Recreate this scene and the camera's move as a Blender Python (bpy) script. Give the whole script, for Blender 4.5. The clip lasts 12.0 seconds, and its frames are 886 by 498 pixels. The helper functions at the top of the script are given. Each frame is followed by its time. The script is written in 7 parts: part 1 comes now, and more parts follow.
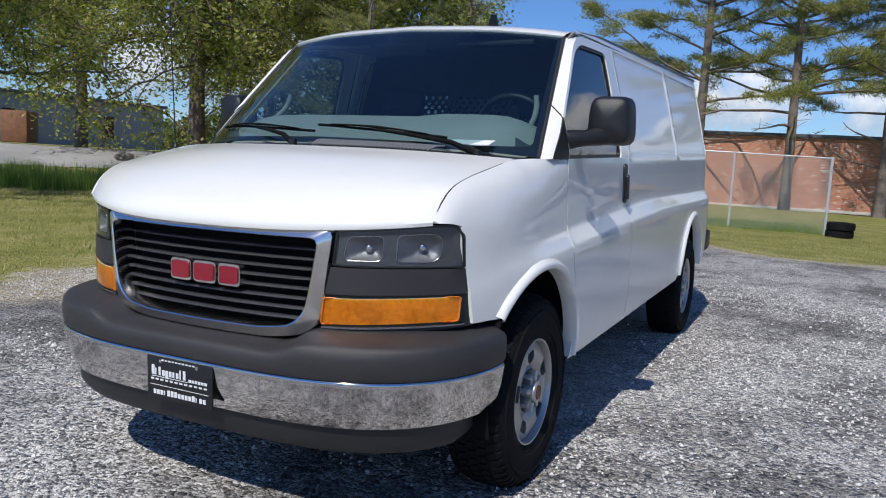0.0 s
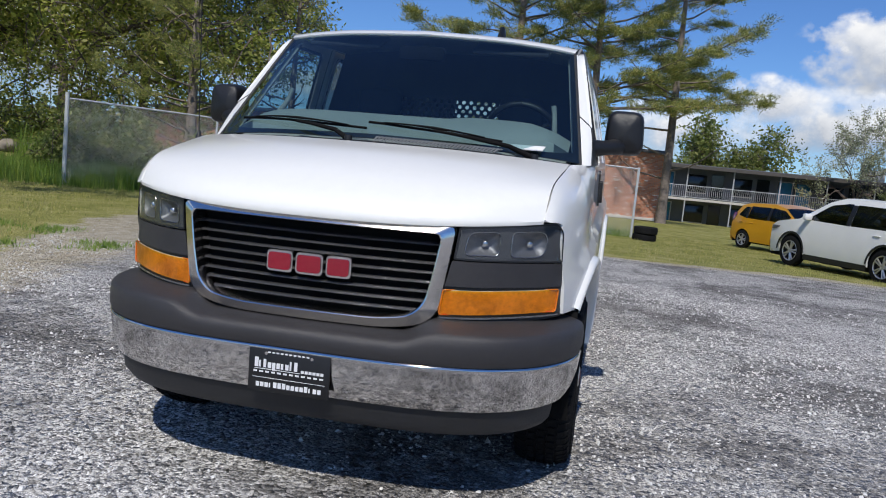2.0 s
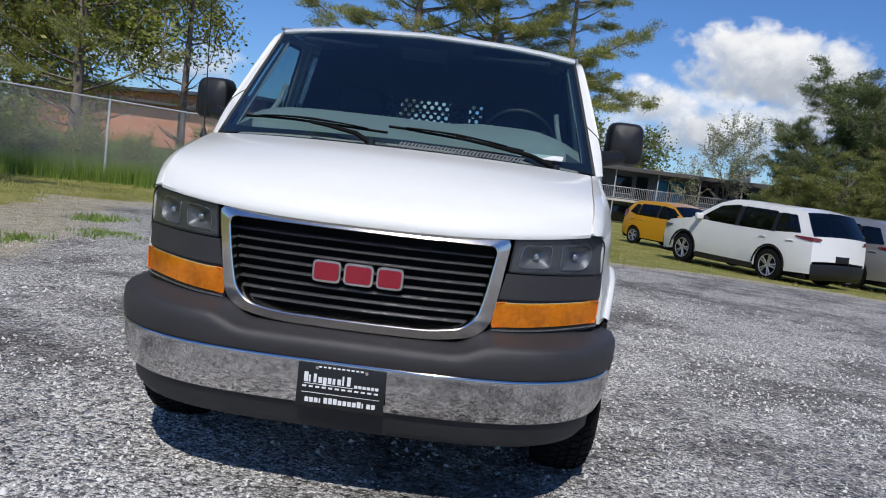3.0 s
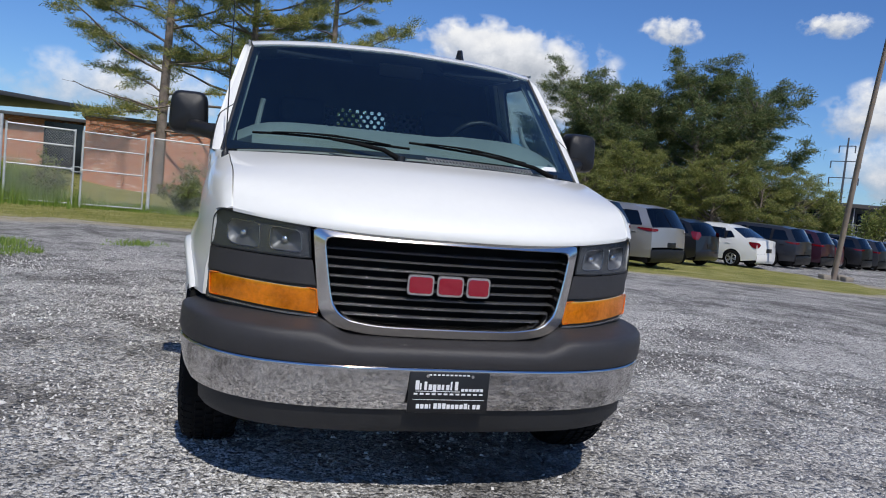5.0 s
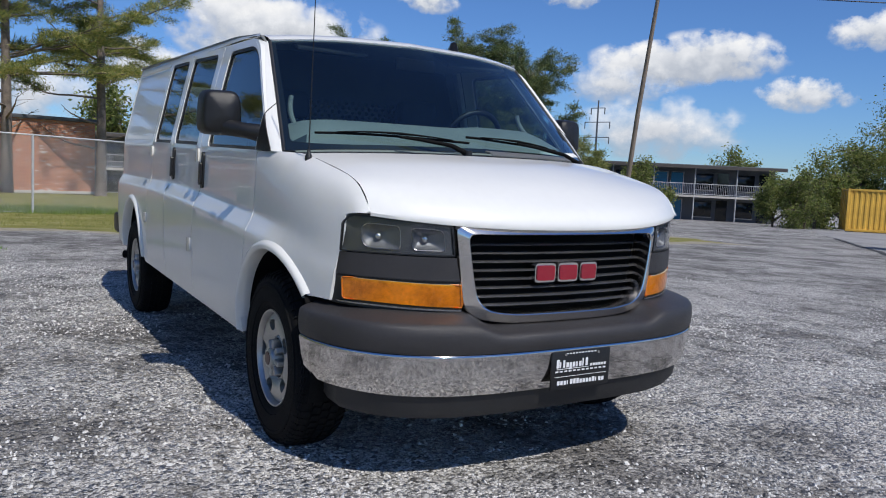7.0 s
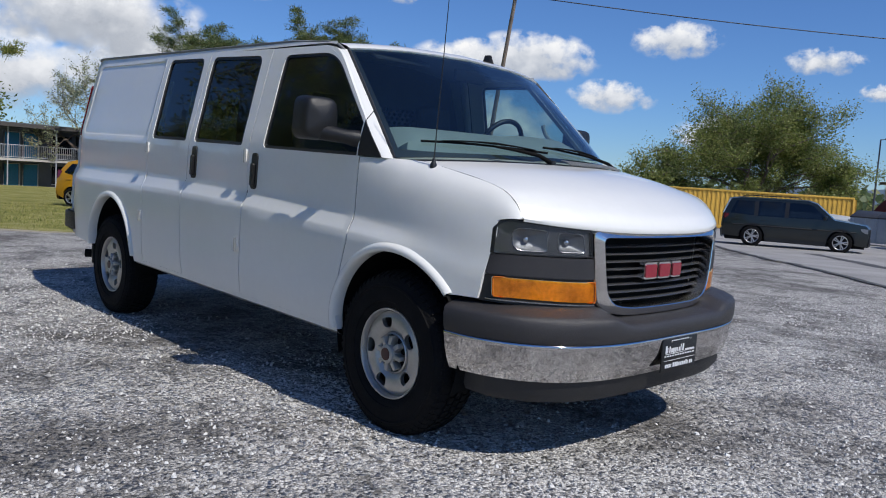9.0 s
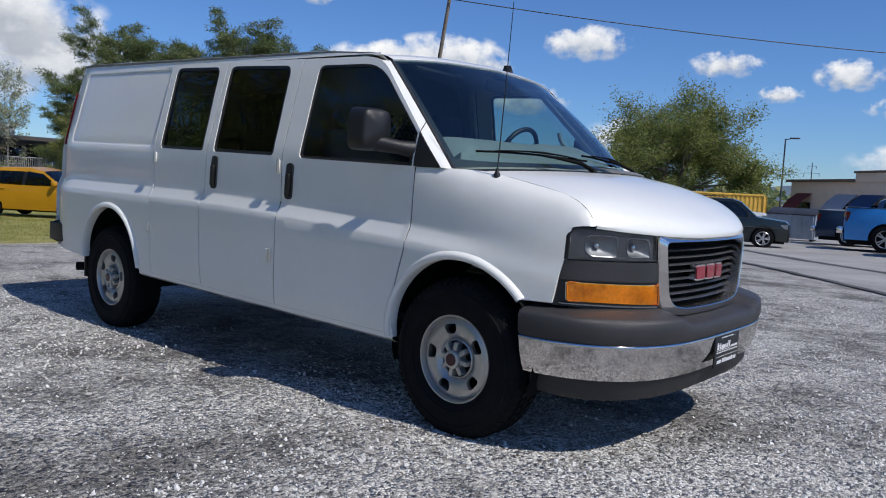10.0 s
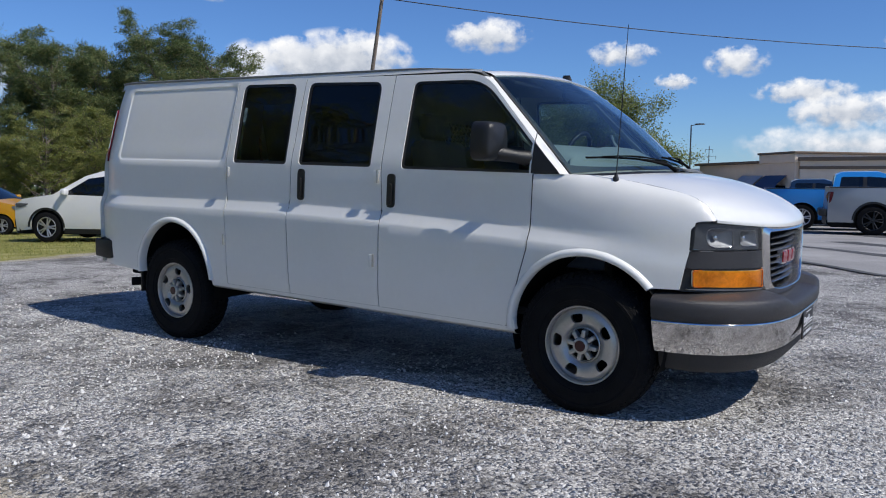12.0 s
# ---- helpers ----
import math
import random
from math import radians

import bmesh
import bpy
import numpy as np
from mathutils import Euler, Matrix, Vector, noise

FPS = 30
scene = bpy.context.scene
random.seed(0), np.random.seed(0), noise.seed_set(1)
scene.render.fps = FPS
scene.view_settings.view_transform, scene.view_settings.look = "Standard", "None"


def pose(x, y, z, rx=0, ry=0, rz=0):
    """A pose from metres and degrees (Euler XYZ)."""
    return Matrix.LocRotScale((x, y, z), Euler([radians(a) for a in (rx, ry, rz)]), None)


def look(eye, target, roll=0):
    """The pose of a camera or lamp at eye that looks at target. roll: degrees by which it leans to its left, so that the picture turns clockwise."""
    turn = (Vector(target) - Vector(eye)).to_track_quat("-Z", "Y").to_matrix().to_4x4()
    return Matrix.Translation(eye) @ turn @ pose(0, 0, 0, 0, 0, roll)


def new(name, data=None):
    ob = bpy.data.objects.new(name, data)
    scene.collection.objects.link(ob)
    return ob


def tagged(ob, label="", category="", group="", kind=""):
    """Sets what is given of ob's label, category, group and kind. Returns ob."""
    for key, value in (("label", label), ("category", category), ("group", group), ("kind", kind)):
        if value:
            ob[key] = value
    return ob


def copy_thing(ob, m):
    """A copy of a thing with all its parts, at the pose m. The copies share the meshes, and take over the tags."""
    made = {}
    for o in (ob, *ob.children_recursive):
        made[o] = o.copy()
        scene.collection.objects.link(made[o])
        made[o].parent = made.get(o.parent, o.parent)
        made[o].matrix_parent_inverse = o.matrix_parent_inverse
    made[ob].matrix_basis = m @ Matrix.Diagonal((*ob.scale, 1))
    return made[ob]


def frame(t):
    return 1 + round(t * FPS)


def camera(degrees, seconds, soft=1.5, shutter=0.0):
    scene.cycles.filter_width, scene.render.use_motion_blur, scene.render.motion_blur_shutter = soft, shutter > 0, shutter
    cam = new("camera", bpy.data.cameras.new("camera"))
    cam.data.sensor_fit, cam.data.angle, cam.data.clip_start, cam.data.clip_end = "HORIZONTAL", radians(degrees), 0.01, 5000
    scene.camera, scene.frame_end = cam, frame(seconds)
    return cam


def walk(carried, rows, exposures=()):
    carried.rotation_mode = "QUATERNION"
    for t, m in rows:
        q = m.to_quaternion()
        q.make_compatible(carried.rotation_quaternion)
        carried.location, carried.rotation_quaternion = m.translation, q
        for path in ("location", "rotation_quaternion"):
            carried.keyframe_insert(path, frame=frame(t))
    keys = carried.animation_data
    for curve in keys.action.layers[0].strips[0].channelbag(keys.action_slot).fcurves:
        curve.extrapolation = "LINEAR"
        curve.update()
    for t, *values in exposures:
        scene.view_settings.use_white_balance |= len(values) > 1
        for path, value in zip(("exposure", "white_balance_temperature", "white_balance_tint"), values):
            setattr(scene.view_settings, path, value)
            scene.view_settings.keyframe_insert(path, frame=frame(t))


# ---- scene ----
from mathutils import geometry

cam = camera(58.8, 12.0, 1.05)
PATH = [
    (0, (2.955, 1.981, 1.305), (1.177, 1.096, 1.066), 3.0),
    (0.5, (3.127, 1.806, 1.285), (1.305, 1.015, 1.05), 3.5),
    (1, (3.33, 1.595, 1.287), (1.462, 0.919, 1.056), 4.3),
    (1.5, (3.38, 1.315, 1.257), (1.468, 0.771, 1.042), 5.0),
    (2, (3.506, 1.026, 1.241), (1.558, 0.623, 1.033), 5.6),
    (2.5, (3.627, 0.726, 1.246), (1.654, 0.468, 1.045), 6.2),
    (3, (3.564, 0.424, 1.251), (1.577, 0.315, 1.05), 7.2),
    (5, (3.694, -0.797, 1.209), (1.766, -0.29, 1.058), 5.7),
    (5.5, (3.611, -1.134, 1.205), (1.729, -0.474, 1.055), 4.4),
    (6, (3.468, -1.44, 1.229), (1.641, -0.642, 1.073), 3.3),
    (6.5, (3.45, -1.801, 1.243), (1.682, -0.881, 1.074), 2.8),
    (7, (3.347, -2.107, 1.213), (1.64, -1.082, 1.029), 2.8),
    (9, (2.808, -3.327, 1.21), (1.368, -1.951, 1.031), 3.7),
    (9.5, (2.637, -3.638, 1.22), (1.274, -2.184, 1.05), 3.4),
    (10, (2.382, -3.866, 1.208), (1.089, -2.349, 1.045), 3.0),
    (10.5, (2.236, -4.17, 1.215), (1.001, -2.605, 1.05), 2.3),
    (11, (2.068, -4.429, 1.227), (0.881, -2.828, 1.059), 1.7),
    (11.5, (1.847, -4.594, 1.233), (0.698, -2.966, 1.061), 1.1),
    (12, (1.728, -4.845, 1.237), (0.612, -3.194, 1.068), 0.7),
]
walk(cam, [(t, look(eye, target, roll)) for t, eye, target, roll in PATH], [(0.0, 0.14), (2.5, 0.06), (5.0, 0.02), (9.5, 0.06), (12.0, 0.12)])

# ---- light ----
SUN_EL, SUN_AZ = 52.0, 2.0          # the sun stands ahead of the van's nose
world = bpy.data.worlds.new("sky")
scene.world = world
world.use_nodes = True
wn = world.node_tree.nodes
sky = wn.new("ShaderNodeTexSky")
sky.sky_type, sky.sun_disc = "NISHITA", False
sky.sun_elevation, sky.sun_rotation = radians(SUN_EL), radians(90 - SUN_AZ)
sky.air_density, sky.dust_density, sky.ozone_density = 1.0, 0.0, 4.0
deep = wn.new("ShaderNodeMix")
deep.data_type, deep.blend_type = "RGBA", "MULTIPLY"
deep.inputs[0].default_value = 1.0
deep.inputs[7].default_value = (0.62, 0.885, 1.31, 1.0)
world.node_tree.links.new(sky.outputs[0], deep.inputs[6])
world.node_tree.links.new(deep.outputs[2], wn["Background"].inputs[0])
wn["Background"].inputs[1].default_value = 0.078
sun_data = bpy.data.lights.new("sun", "SUN")
sun_data.energy, sun_data.angle, sun_data.color = 3.7, radians(0.53), (1.0, 0.955, 0.885)
sun = new("sun", sun_data)
sun_dir = Vector((math.cos(radians(SUN_EL)) * math.cos(radians(SUN_AZ)), math.cos(radians(SUN_EL)) * math.sin(radians(SUN_AZ)), math.sin(radians(SUN_EL))))
sun.matrix_world = look(sun_dir * 50, (0, 0, 0))
scene.view_settings.exposure = 0.0


# ---- materials ----
def node(nt, kind, **vals):
    n = nt.nodes.new(kind)
    for k, v in vals.items():
        n.inputs[k.replace("_", " ")].default_value = v
    return n


def noise_fac(nt, vec, scale, detail=4.0, rough=0.6):
    n = node(nt, "ShaderNodeTexNoise", Scale=scale, Detail=detail, Roughness=rough)
    nt.links.new(vec, n.inputs["Vector"])
    return n.outputs["Fac"]


def ramp(nt, fac, stops):
    r = nt.nodes.new("ShaderNodeValToRGB")
    while len(r.color_ramp.elements) < len(stops):
        r.color_ramp.elements.new(0.5)
    for e, (p, c) in zip(r.color_ramp.elements, stops):
        e.position, e.color = p, (*c, 1.0) if len(c) == 3 else c
    nt.links.new(fac, r.inputs[0])
    return r.outputs[0]


def mixc(nt, fac, a, b, blend="MIX"):
    m = nt.nodes.new("ShaderNodeMix")
    m.data_type, m.blend_type = "RGBA", blend
    for sock, v in ((m.inputs[0], fac), (m.inputs[6], a), (m.inputs[7], b)):
        if hasattr(v, "links"):
            nt.links.new(v, sock)
        elif isinstance(v, (int, float)):
            sock.default_value = v
        else:
            sock.default_value = (*v, 1.0)
    return m.outputs[2]


def maths(nt, op, a, b=0.0):
    m = nt.nodes.new("ShaderNodeMath")
    m.operation = op
    for sock, v in zip(m.inputs, (a, b)):
        if hasattr(v, "links"):
            nt.links.new(v, sock)
        else:
            sock.default_value = v
    return m.outputs[0]


def blank(name):
    m = bpy.data.materials.new(name)
    m.use_nodes = True
    nt = m.node_tree
    nt.nodes.clear()
    out = nt.nodes.new("ShaderNodeOutputMaterial")
    return m, nt, out


def mat(name, color, rough=0.5, metal=0.0, var=0.12, scale=6.0, fine=80.0, bump=0.0, bscale=90.0, coat=0.0, spec=0.5, tint=None, obj_var=0.0, island=0.0, rvar=0.08):
    """A surface with broad and fine variation of its colour and gloss, in real-world size."""
    m, nt, out = blank(name)
    b = nt.nodes.new("ShaderNodeBsdfPrincipled")
    nt.links.new(b.outputs[0], out.inputs[0])
    vec = nt.nodes.new("ShaderNodeTexCoord").outputs["Object"]
    big, small = noise_fac(nt, vec, scale), noise_fac(nt, vec, fine, 3.0)
    f = maths(nt, "ADD", maths(nt, "MULTIPLY", big, 0.65), maths(nt, "MULTIPLY", small, 0.35))
    dark = tuple(c * (1 - var) for c in color)
    light = tint if tint else tuple(min(1.0, c * (1 + var)) for c in color)
    col = ramp(nt, f, [(0.32, dark), (0.68, light)])
    if obj_var:
        r = nt.nodes.new("ShaderNodeObjectInfo").outputs["Random"]
        col = mixc(nt, maths(nt, "MULTIPLY", r, obj_var), col, tuple(c * 0.35 for c in color))
    if island:
        r = nt.nodes.new("ShaderNodeNewGeometry").outputs["Random Per Island"]
        col = mixc(nt, maths(nt, "MULTIPLY", r, island), col, tint if tint else tuple(c * 0.3 for c in color))
    nt.links.new(col, b.inputs["Base Color"])
    rr = maths(nt, "ADD", rough - rvar / 2, maths(nt, "MULTIPLY", f, rvar))
    nt.links.new(rr, b.inputs["Roughness"])
    b.inputs["Metallic"].default_value = metal
    b.inputs["Coat Weight"].default_value = coat
    b.inputs["Coat Roughness"].default_value = 0.03
    b.inputs["Specular IOR Level"].default_value = spec
    if bump:
        bn = node(nt, "ShaderNodeBump", Strength=bump, Distance=0.01)
        nt.links.new(noise_fac(nt, vec, bscale, 3.0), bn.inputs["Height"])
        nt.links.new(bn.outputs[0], b.inputs["Normal"])
    return m


def glass(name, tint, gloss=0.02, base=0.06):
    """A thin pane: tinted see-through with a gloss that follows Fresnel."""
    m, nt, out = blank(name)
    t = node(nt, "ShaderNodeBsdfTransparent", Color=(*tint, 1.0))
    g = node(nt, "ShaderNodeBsdfGlossy", Color=(1, 1, 1, 1), Roughness=gloss)
    lw = node(nt, "ShaderNodeLayerWeight", Blend=0.5)
    fr = maths(nt, "ADD", base, maths(nt, "MULTIPLY", maths(nt, "POWER", lw.outputs["Facing"], 5.0), 0.95))
    mx = nt.nodes.new("ShaderNodeMixShader")
    nt.links.new(fr, mx.inputs[0])
    nt.links.new(t.outputs[0], mx.inputs[1])
    nt.links.new(g.outputs[0], mx.inputs[2])
    nt.links.new(mx.outputs[0], out.inputs[0])
    return m


def leaf_mat(name, colors, trans=0.35, rough=0.55):
    """Leaves: each island takes its own shade; light shines through."""
    m, nt, out = blank(name)
    r = nt.nodes.new("ShaderNodeNewGeometry").outputs["Random Per Island"]
    vec = nt.nodes.new("ShaderNodeTexCoord").outputs["Object"]
    f = maths(nt, "ADD", maths(nt, "MULTIPLY", r, 0.6), maths(nt, "MULTIPLY", noise_fac(nt, vec, 0.9), 0.4))
    col = ramp(nt, f, [(0.2 + 0.6 * i / (len(colors) - 1), c) for i, c in enumerate(colors)])
    d = node(nt, "ShaderNodeBsdfPrincipled", Roughness=rough)
    nt.links.new(col, d.inputs["Base Color"])
    tr = nt.nodes.new("ShaderNodeBsdfTranslucent")
    nt.links.new(col, tr.inputs["Color"])
    mx = nt.nodes.new("ShaderNodeMixShader")
    mx.inputs[0].default_value = trans
    nt.links.new(d.outputs[0], mx.inputs[1])
    nt.links.new(tr.outputs[0], mx.inputs[2])
    nt.links.new(mx.outputs[0], out.inputs[0])
    return m


M_WHITE = mat("white_paint", (0.80, 0.795, 0.755), 0.32, var=0.025, scale=2.0, fine=25, coat=0.8, spec=0.5)
M_RUBBER = mat("tyre_rubber", (0.009, 0.009, 0.0095), 0.8, var=0.35, scale=9, bump=0.35, bscale=140, spec=0.12)
M_PLASTIC = mat("dark_grey_plastic", (0.034, 0.032, 0.033), 0.46, var=0.15, scale=5, bump=0.25, bscale=400, spec=0.45)
M_BLACKP = mat("black_plastic", (0.010, 0.010, 0.0105), 0.42, var=0.2, bump=0.2, bscale=300)
M_MATTE = mat("matte_black_underside", (0.008, 0.008, 0.008), 0.9, var=0.4, scale=4, spec=0.1)
M_DAM = mat("black_dam_plastic", (0.022, 0.022, 0.023), 0.55, var=0.2, bump=0.2, bscale=300)
M_CHROME = mat("chrome", (0.76, 0.73, 0.70), 0.16, metal=1.0, var=0.03, rvar=0.04, scale=4)
M_BRIGHT = mat("polished_bumper_chrome", (0.64, 0.62, 0.60), 0.075, metal=1.0, var=0.05, rvar=0.05, scale=3, bump=0.02, bscale=10)
M_SLAT = mat("grille_slat", (0.30, 0.30, 0.31), 0.25, metal=0.9, var=0.08)
M_STEEL = mat("silver_wheel_steel", (0.47, 0.465, 0.45), 0.33, metal=0.75, var=0.10, scale=10, bump=0.08, bscale=200)
M_AMBER = mat("amber_lens", (0.60, 0.16, 0.004), 0.12, var=0.20, scale=16, fine=70, coat=0.9)
M_RED = mat("red_lens", (0.15, 0.004, 0.008), 0.16, var=0.15, coat=0.9)
M_BADGE = mat("red_enamel", (0.24, 0.008, 0.020), 0.25, var=0.1, coat=0.6)
M_GLASS = glass("windshield_glass", (0.62, 0.76, 0.76), 0.02, 0.10)
M_SIDEG = glass("pale_green_side_glass", (0.50, 0.60, 0.61), 0.02, 0.05)
M_TINT = glass("dark_tinted_glass", (0.16, 0.18, 0.19), 0.02, 0.035)
M_AMBERL = glass("amber_signal_lens", (1.0, 0.53, 0.02), 0.04, 0.05)
M_SIGREF = mat("signal_reflector", (0.80, 0.74, 0.55), 0.30, metal=0.35, var=0.45, scale=9, fine=60, bump=0.45, bscale=26)
M_LENS = glass("clear_lamp_lens", (0.88, 0.90, 0.92))
M_REFL = mat("lamp_reflector", (0.24, 0.245, 0.255), 0.55, metal=1.0, var=0.10, bump=0.35, bscale=45)
M_LAMPIN = mat("lamp_housing_inside", (0.055, 0.058, 0.062), 0.35, var=0.2)
M_DASH = mat("grey_dashboard_vinyl", (0.30, 0.315, 0.30), 0.62, var=0.1, bump=0.3, bscale=500)
M_SEAT = mat("dark_seat_cloth", (0.05, 0.05, 0.055), 0.85, var=0.2, bump=0.3, bscale=300)
M_BULK = mat("dark_bulkhead_steel", (0.045, 0.047, 0.05), 0.55, var=0.15)
M_RAIL = mat("grey_rail_paint", (0.20, 0.205, 0.20), 0.5, var=0.1)
M_EMBLEM = mat("dark_emblem", (0.05, 0.012, 0.014), 0.3, var=0.3)
M_INNER = mat("grey_cabin_trim", (0.24, 0.25, 0.24), 0.7, var=0.1)
M_WPRINT = mat("white_print", (0.75, 0.75, 0.75), 0.5, var=0.05)
M_PAPER = mat("white_paper", (0.72, 0.72, 0.70), 0.7, var=0.05)
# near-black that stands for the shade in the door gaps
M_SEAM = mat("seam_shade_black", (0.02, 0.02, 0.021), 0.8)
M_GALV = mat("galvanised_steel", (0.55, 0.56, 0.57), 0.5, metal=0.35, var=0.2, scale=7)
M_BARKP = mat("pine_bark", (0.17, 0.14, 0.12), 0.9, var=0.5, scale=5, fine=40, bump=0.9, bscale=30)
M_BARKD = mat("deciduous_bark", (0.15, 0.115, 0.095), 0.9, var=0.4, scale=5, bump=0.9, bscale=30)
M_NEEDLE = leaf_mat("pine_needles", [(0.13, 0.175, 0.065), (0.25, 0.30, 0.085), (0.40, 0.41, 0.12), (0.54, 0.47, 0.18)], 0.55)
M_NEEDLED = leaf_mat("dark_pine_needles", [(0.065, 0.105, 0.045), (0.115, 0.165, 0.06), (0.18, 0.22, 0.075), (0.27, 0.27, 0.11)], 0.45)
M_NEEDLEL = leaf_mat("olive_pine_needles", [(0.12, 0.165, 0.055), (0.21, 0.25, 0.07), (0.31, 0.33, 0.09), (0.42, 0.38, 0.14)], 0.5)
M_LEAFY = leaf_mat("young_leaves", [(0.13, 0.17, 0.04), (0.27, 0.32, 0.06), (0.42, 0.44, 0.09), (0.56, 0.52, 0.20)], 0.6)
M_LEAFG = leaf_mat("green_leaves", [(0.10, 0.14, 0.035), (0.18, 0.23, 0.06), (0.27, 0.31, 0.085), (0.38, 0.38, 0.14)], 0.55)
M_LEAFP = leaf_mat("pale_buds", [(0.28, 0.31, 0.17), (0.42, 0.45, 0.27), (0.55, 0.56, 0.40)], 0.5)
M_GRASS = leaf_mat("grass_blades", [(0.16, 0.20, 0.04), (0.29, 0.31, 0.065), (0.43, 0.41, 0.12), (0.58, 0.51, 0.25)], 0.45)
M_TALLG = leaf_mat("tall_grass_blades", [(0.14, 0.23, 0.045), (0.24, 0.37, 0.06), (0.38, 0.46, 0.11)], 0.55)
M_STONE = mat("crushed_stone", (0.36, 0.355, 0.345), 0.8, var=0.3, scale=3, island=0.9, tint=(0.80, 0.785, 0.755), bump=0.4, bscale=200)


# ---- building helpers ----
def finish(name, me, material, parent=None, label="", smooth=True, angle=38.0):
    mats = material if isinstance(material, (list, tuple)) else [material]
    for m in mats:
        me.materials.append(m)
    if smooth:
        me.polygons.foreach_set("use_smooth", [True] * len(me.polygons))
        me.set_sharp_from_angle(angle=radians(angle))
    ob = new(name, me)
    if parent is not None:
        ob.parent = parent
    if label:
        tagged(ob, label)
    return ob


def part(name, bm, material, parent=None, label="", smooth=True, angle=38.0):
    """Links a bmesh, or (vertices, faces), as one mesh object under a thing."""
    me = bpy.data.meshes.new(name)
    if isinstance(bm, tuple):
        me.from_pydata(bm[0], [], bm[1])
        me.update()
    else:
        bmesh.ops.recalc_face_normals(bm, faces=bm.faces)
        bm.to_mesh(me)
        bm.free()
    return finish(name, me, material, parent, label, smooth, angle)


def thing(name, m, label, category, group="", kind=""):
    ob = new(name)
    ob.matrix_world = m
    ob.empty_display_size = 0.2
    return tagged(ob, label, category, group, kind)


def box(bm, lo, hi, bevel=0.0, seg=2, m=None):
    lo, hi = Vector(lo), Vector(hi)
    g = bmesh.ops.create_cube(bm, size=1.0)
    vs = g["verts"]
    bmesh.ops.scale(bm, vec=hi - lo, verts=vs)
    bmesh.ops.translate(bm, vec=(lo + hi) / 2, verts=vs)
    if bevel:
        es = list({e for v in vs for e in v.link_edges})
        r = bmesh.ops.bevel(bm, geom=es, offset=bevel, segments=seg, profile=0.5, affect="EDGES")
        vs = list({v for f in r["faces"] for v in f.verts} | {v for v in vs if v.is_valid})
    if m is not None:
        bmesh.ops.transform(bm, matrix=m, verts=vs)
    return bm


def boxpart(name, lo, hi, material, parent=None, label="", bevel=0.0, m=None):
    return part(name, box(bmesh.new(), lo, hi, bevel, 2, m), material, parent, label)


def tube_data(pts, radii, n=8, caps=True):
    """Vertices and faces of a round bar along points."""
    vs, fs = [], []
    pts = [Vector(p) for p in pts]
    if isinstance(radii, (int, float)):
        radii = [radii] * len(pts)
    up = Vector((0, 0, 1))
    for i, p in enumerate(pts):
        d = (pts[min(i + 1, len(pts) - 1)] - pts[max(i - 1, 0)]).normalized()
        a = d.cross(up if abs(d.z) < 0.95 else Vector((1, 0, 0))).normalized()
        b = d.cross(a)
        for k in range(n):
            w = 2 * math.pi * k / n
            vs.append(p + (a * math.cos(w) + b * math.sin(w)) * radii[i])
    for i in range(len(pts) - 1):
        for k in range(n):
            q = i * n
            fs.append((q + k, q + (k + 1) % n, q + n + (k + 1) % n, q + n + k))
    if caps:
        fs.append(tuple(range(n - 1, -1, -1)))
        fs.append(tuple(range((len(pts) - 1) * n, len(pts) * n)))
    return [tuple(v) for v in vs], fs


def join(*datas):
    vs, fs = [], []
    for v, f in datas:
        o = len(vs)
        vs += v
        fs += [tuple(i + o for i in q) for q in f]
    return vs, fs


def lathe(profile, n=48, axis="y"):
    """Turns (radius, along) pairs round an axis."""
    vs, fs = [], []
    for r, a in profile:
        for k in range(n):
            w = 2 * math.pi * k / n
            c, s = r * math.cos(w), r * math.sin(w)
            vs.append((c, a, s) if axis == "y" else (c, s, a))
    m = len(profile)
    for i in range(m - 1):
        for k in range(n):
            fs.append((i * n + k, i * n + (k + 1) % n, (i + 1) * n + (k + 1) % n, (i + 1) * n + k))
    return vs, fs


def inside(p, poly):
    x, y = p
    c = False
    j = len(poly) - 1
    for i in range(len(poly)):
        xi, yi = poly[i]
        xj, yj = poly[j]
        if (yi > y) != (yj > y) and x < (xj - xi) * (y - yi) / (yj - yi) + xi:
            c = not c
        j = i
    return c


def rounded(poly, r, n=5):
    """A polygon with its corners rounded; r: one radius or one for each corner."""
    out = []
    k = len(poly)
    for i, p in enumerate(poly):
        rad = r[i] if isinstance(r, (list, tuple)) else r
        p0, p1, p2 = Vector(poly[i - 1]), Vector(p), Vector(poly[(i + 1) % k])
        a, b = (p0 - p1), (p2 - p1)
        if rad <= 0 or a.length < 1e-6 or b.length < 1e-6:
            out.append(tuple(p))
            continue
        d = min(rad, a.length * 0.49, b.length * 0.49)
        s, e = p1 + a.normalized() * d, p1 + b.normalized() * d
        for j in range(n + 1):
            t = j / n
            q = s * (1 - t) ** 2 + p1 * 2 * t * (1 - t) + e * t * t
            out.append((q.x, q.y))
    return out


def resample(poly, step, closed=True):
    out = []
    k = len(poly)
    for i in range(k if closed else k - 1):
        a, b = Vector(poly[i]), Vector(poly[(i + 1) % k])
        n = max(1, int(math.ceil((b - a).length / step)))
        out += [tuple(a.lerp(b, j / n)) for j in range(n)]
    if not closed:
        out.append(tuple(poly[-1]))
    return out


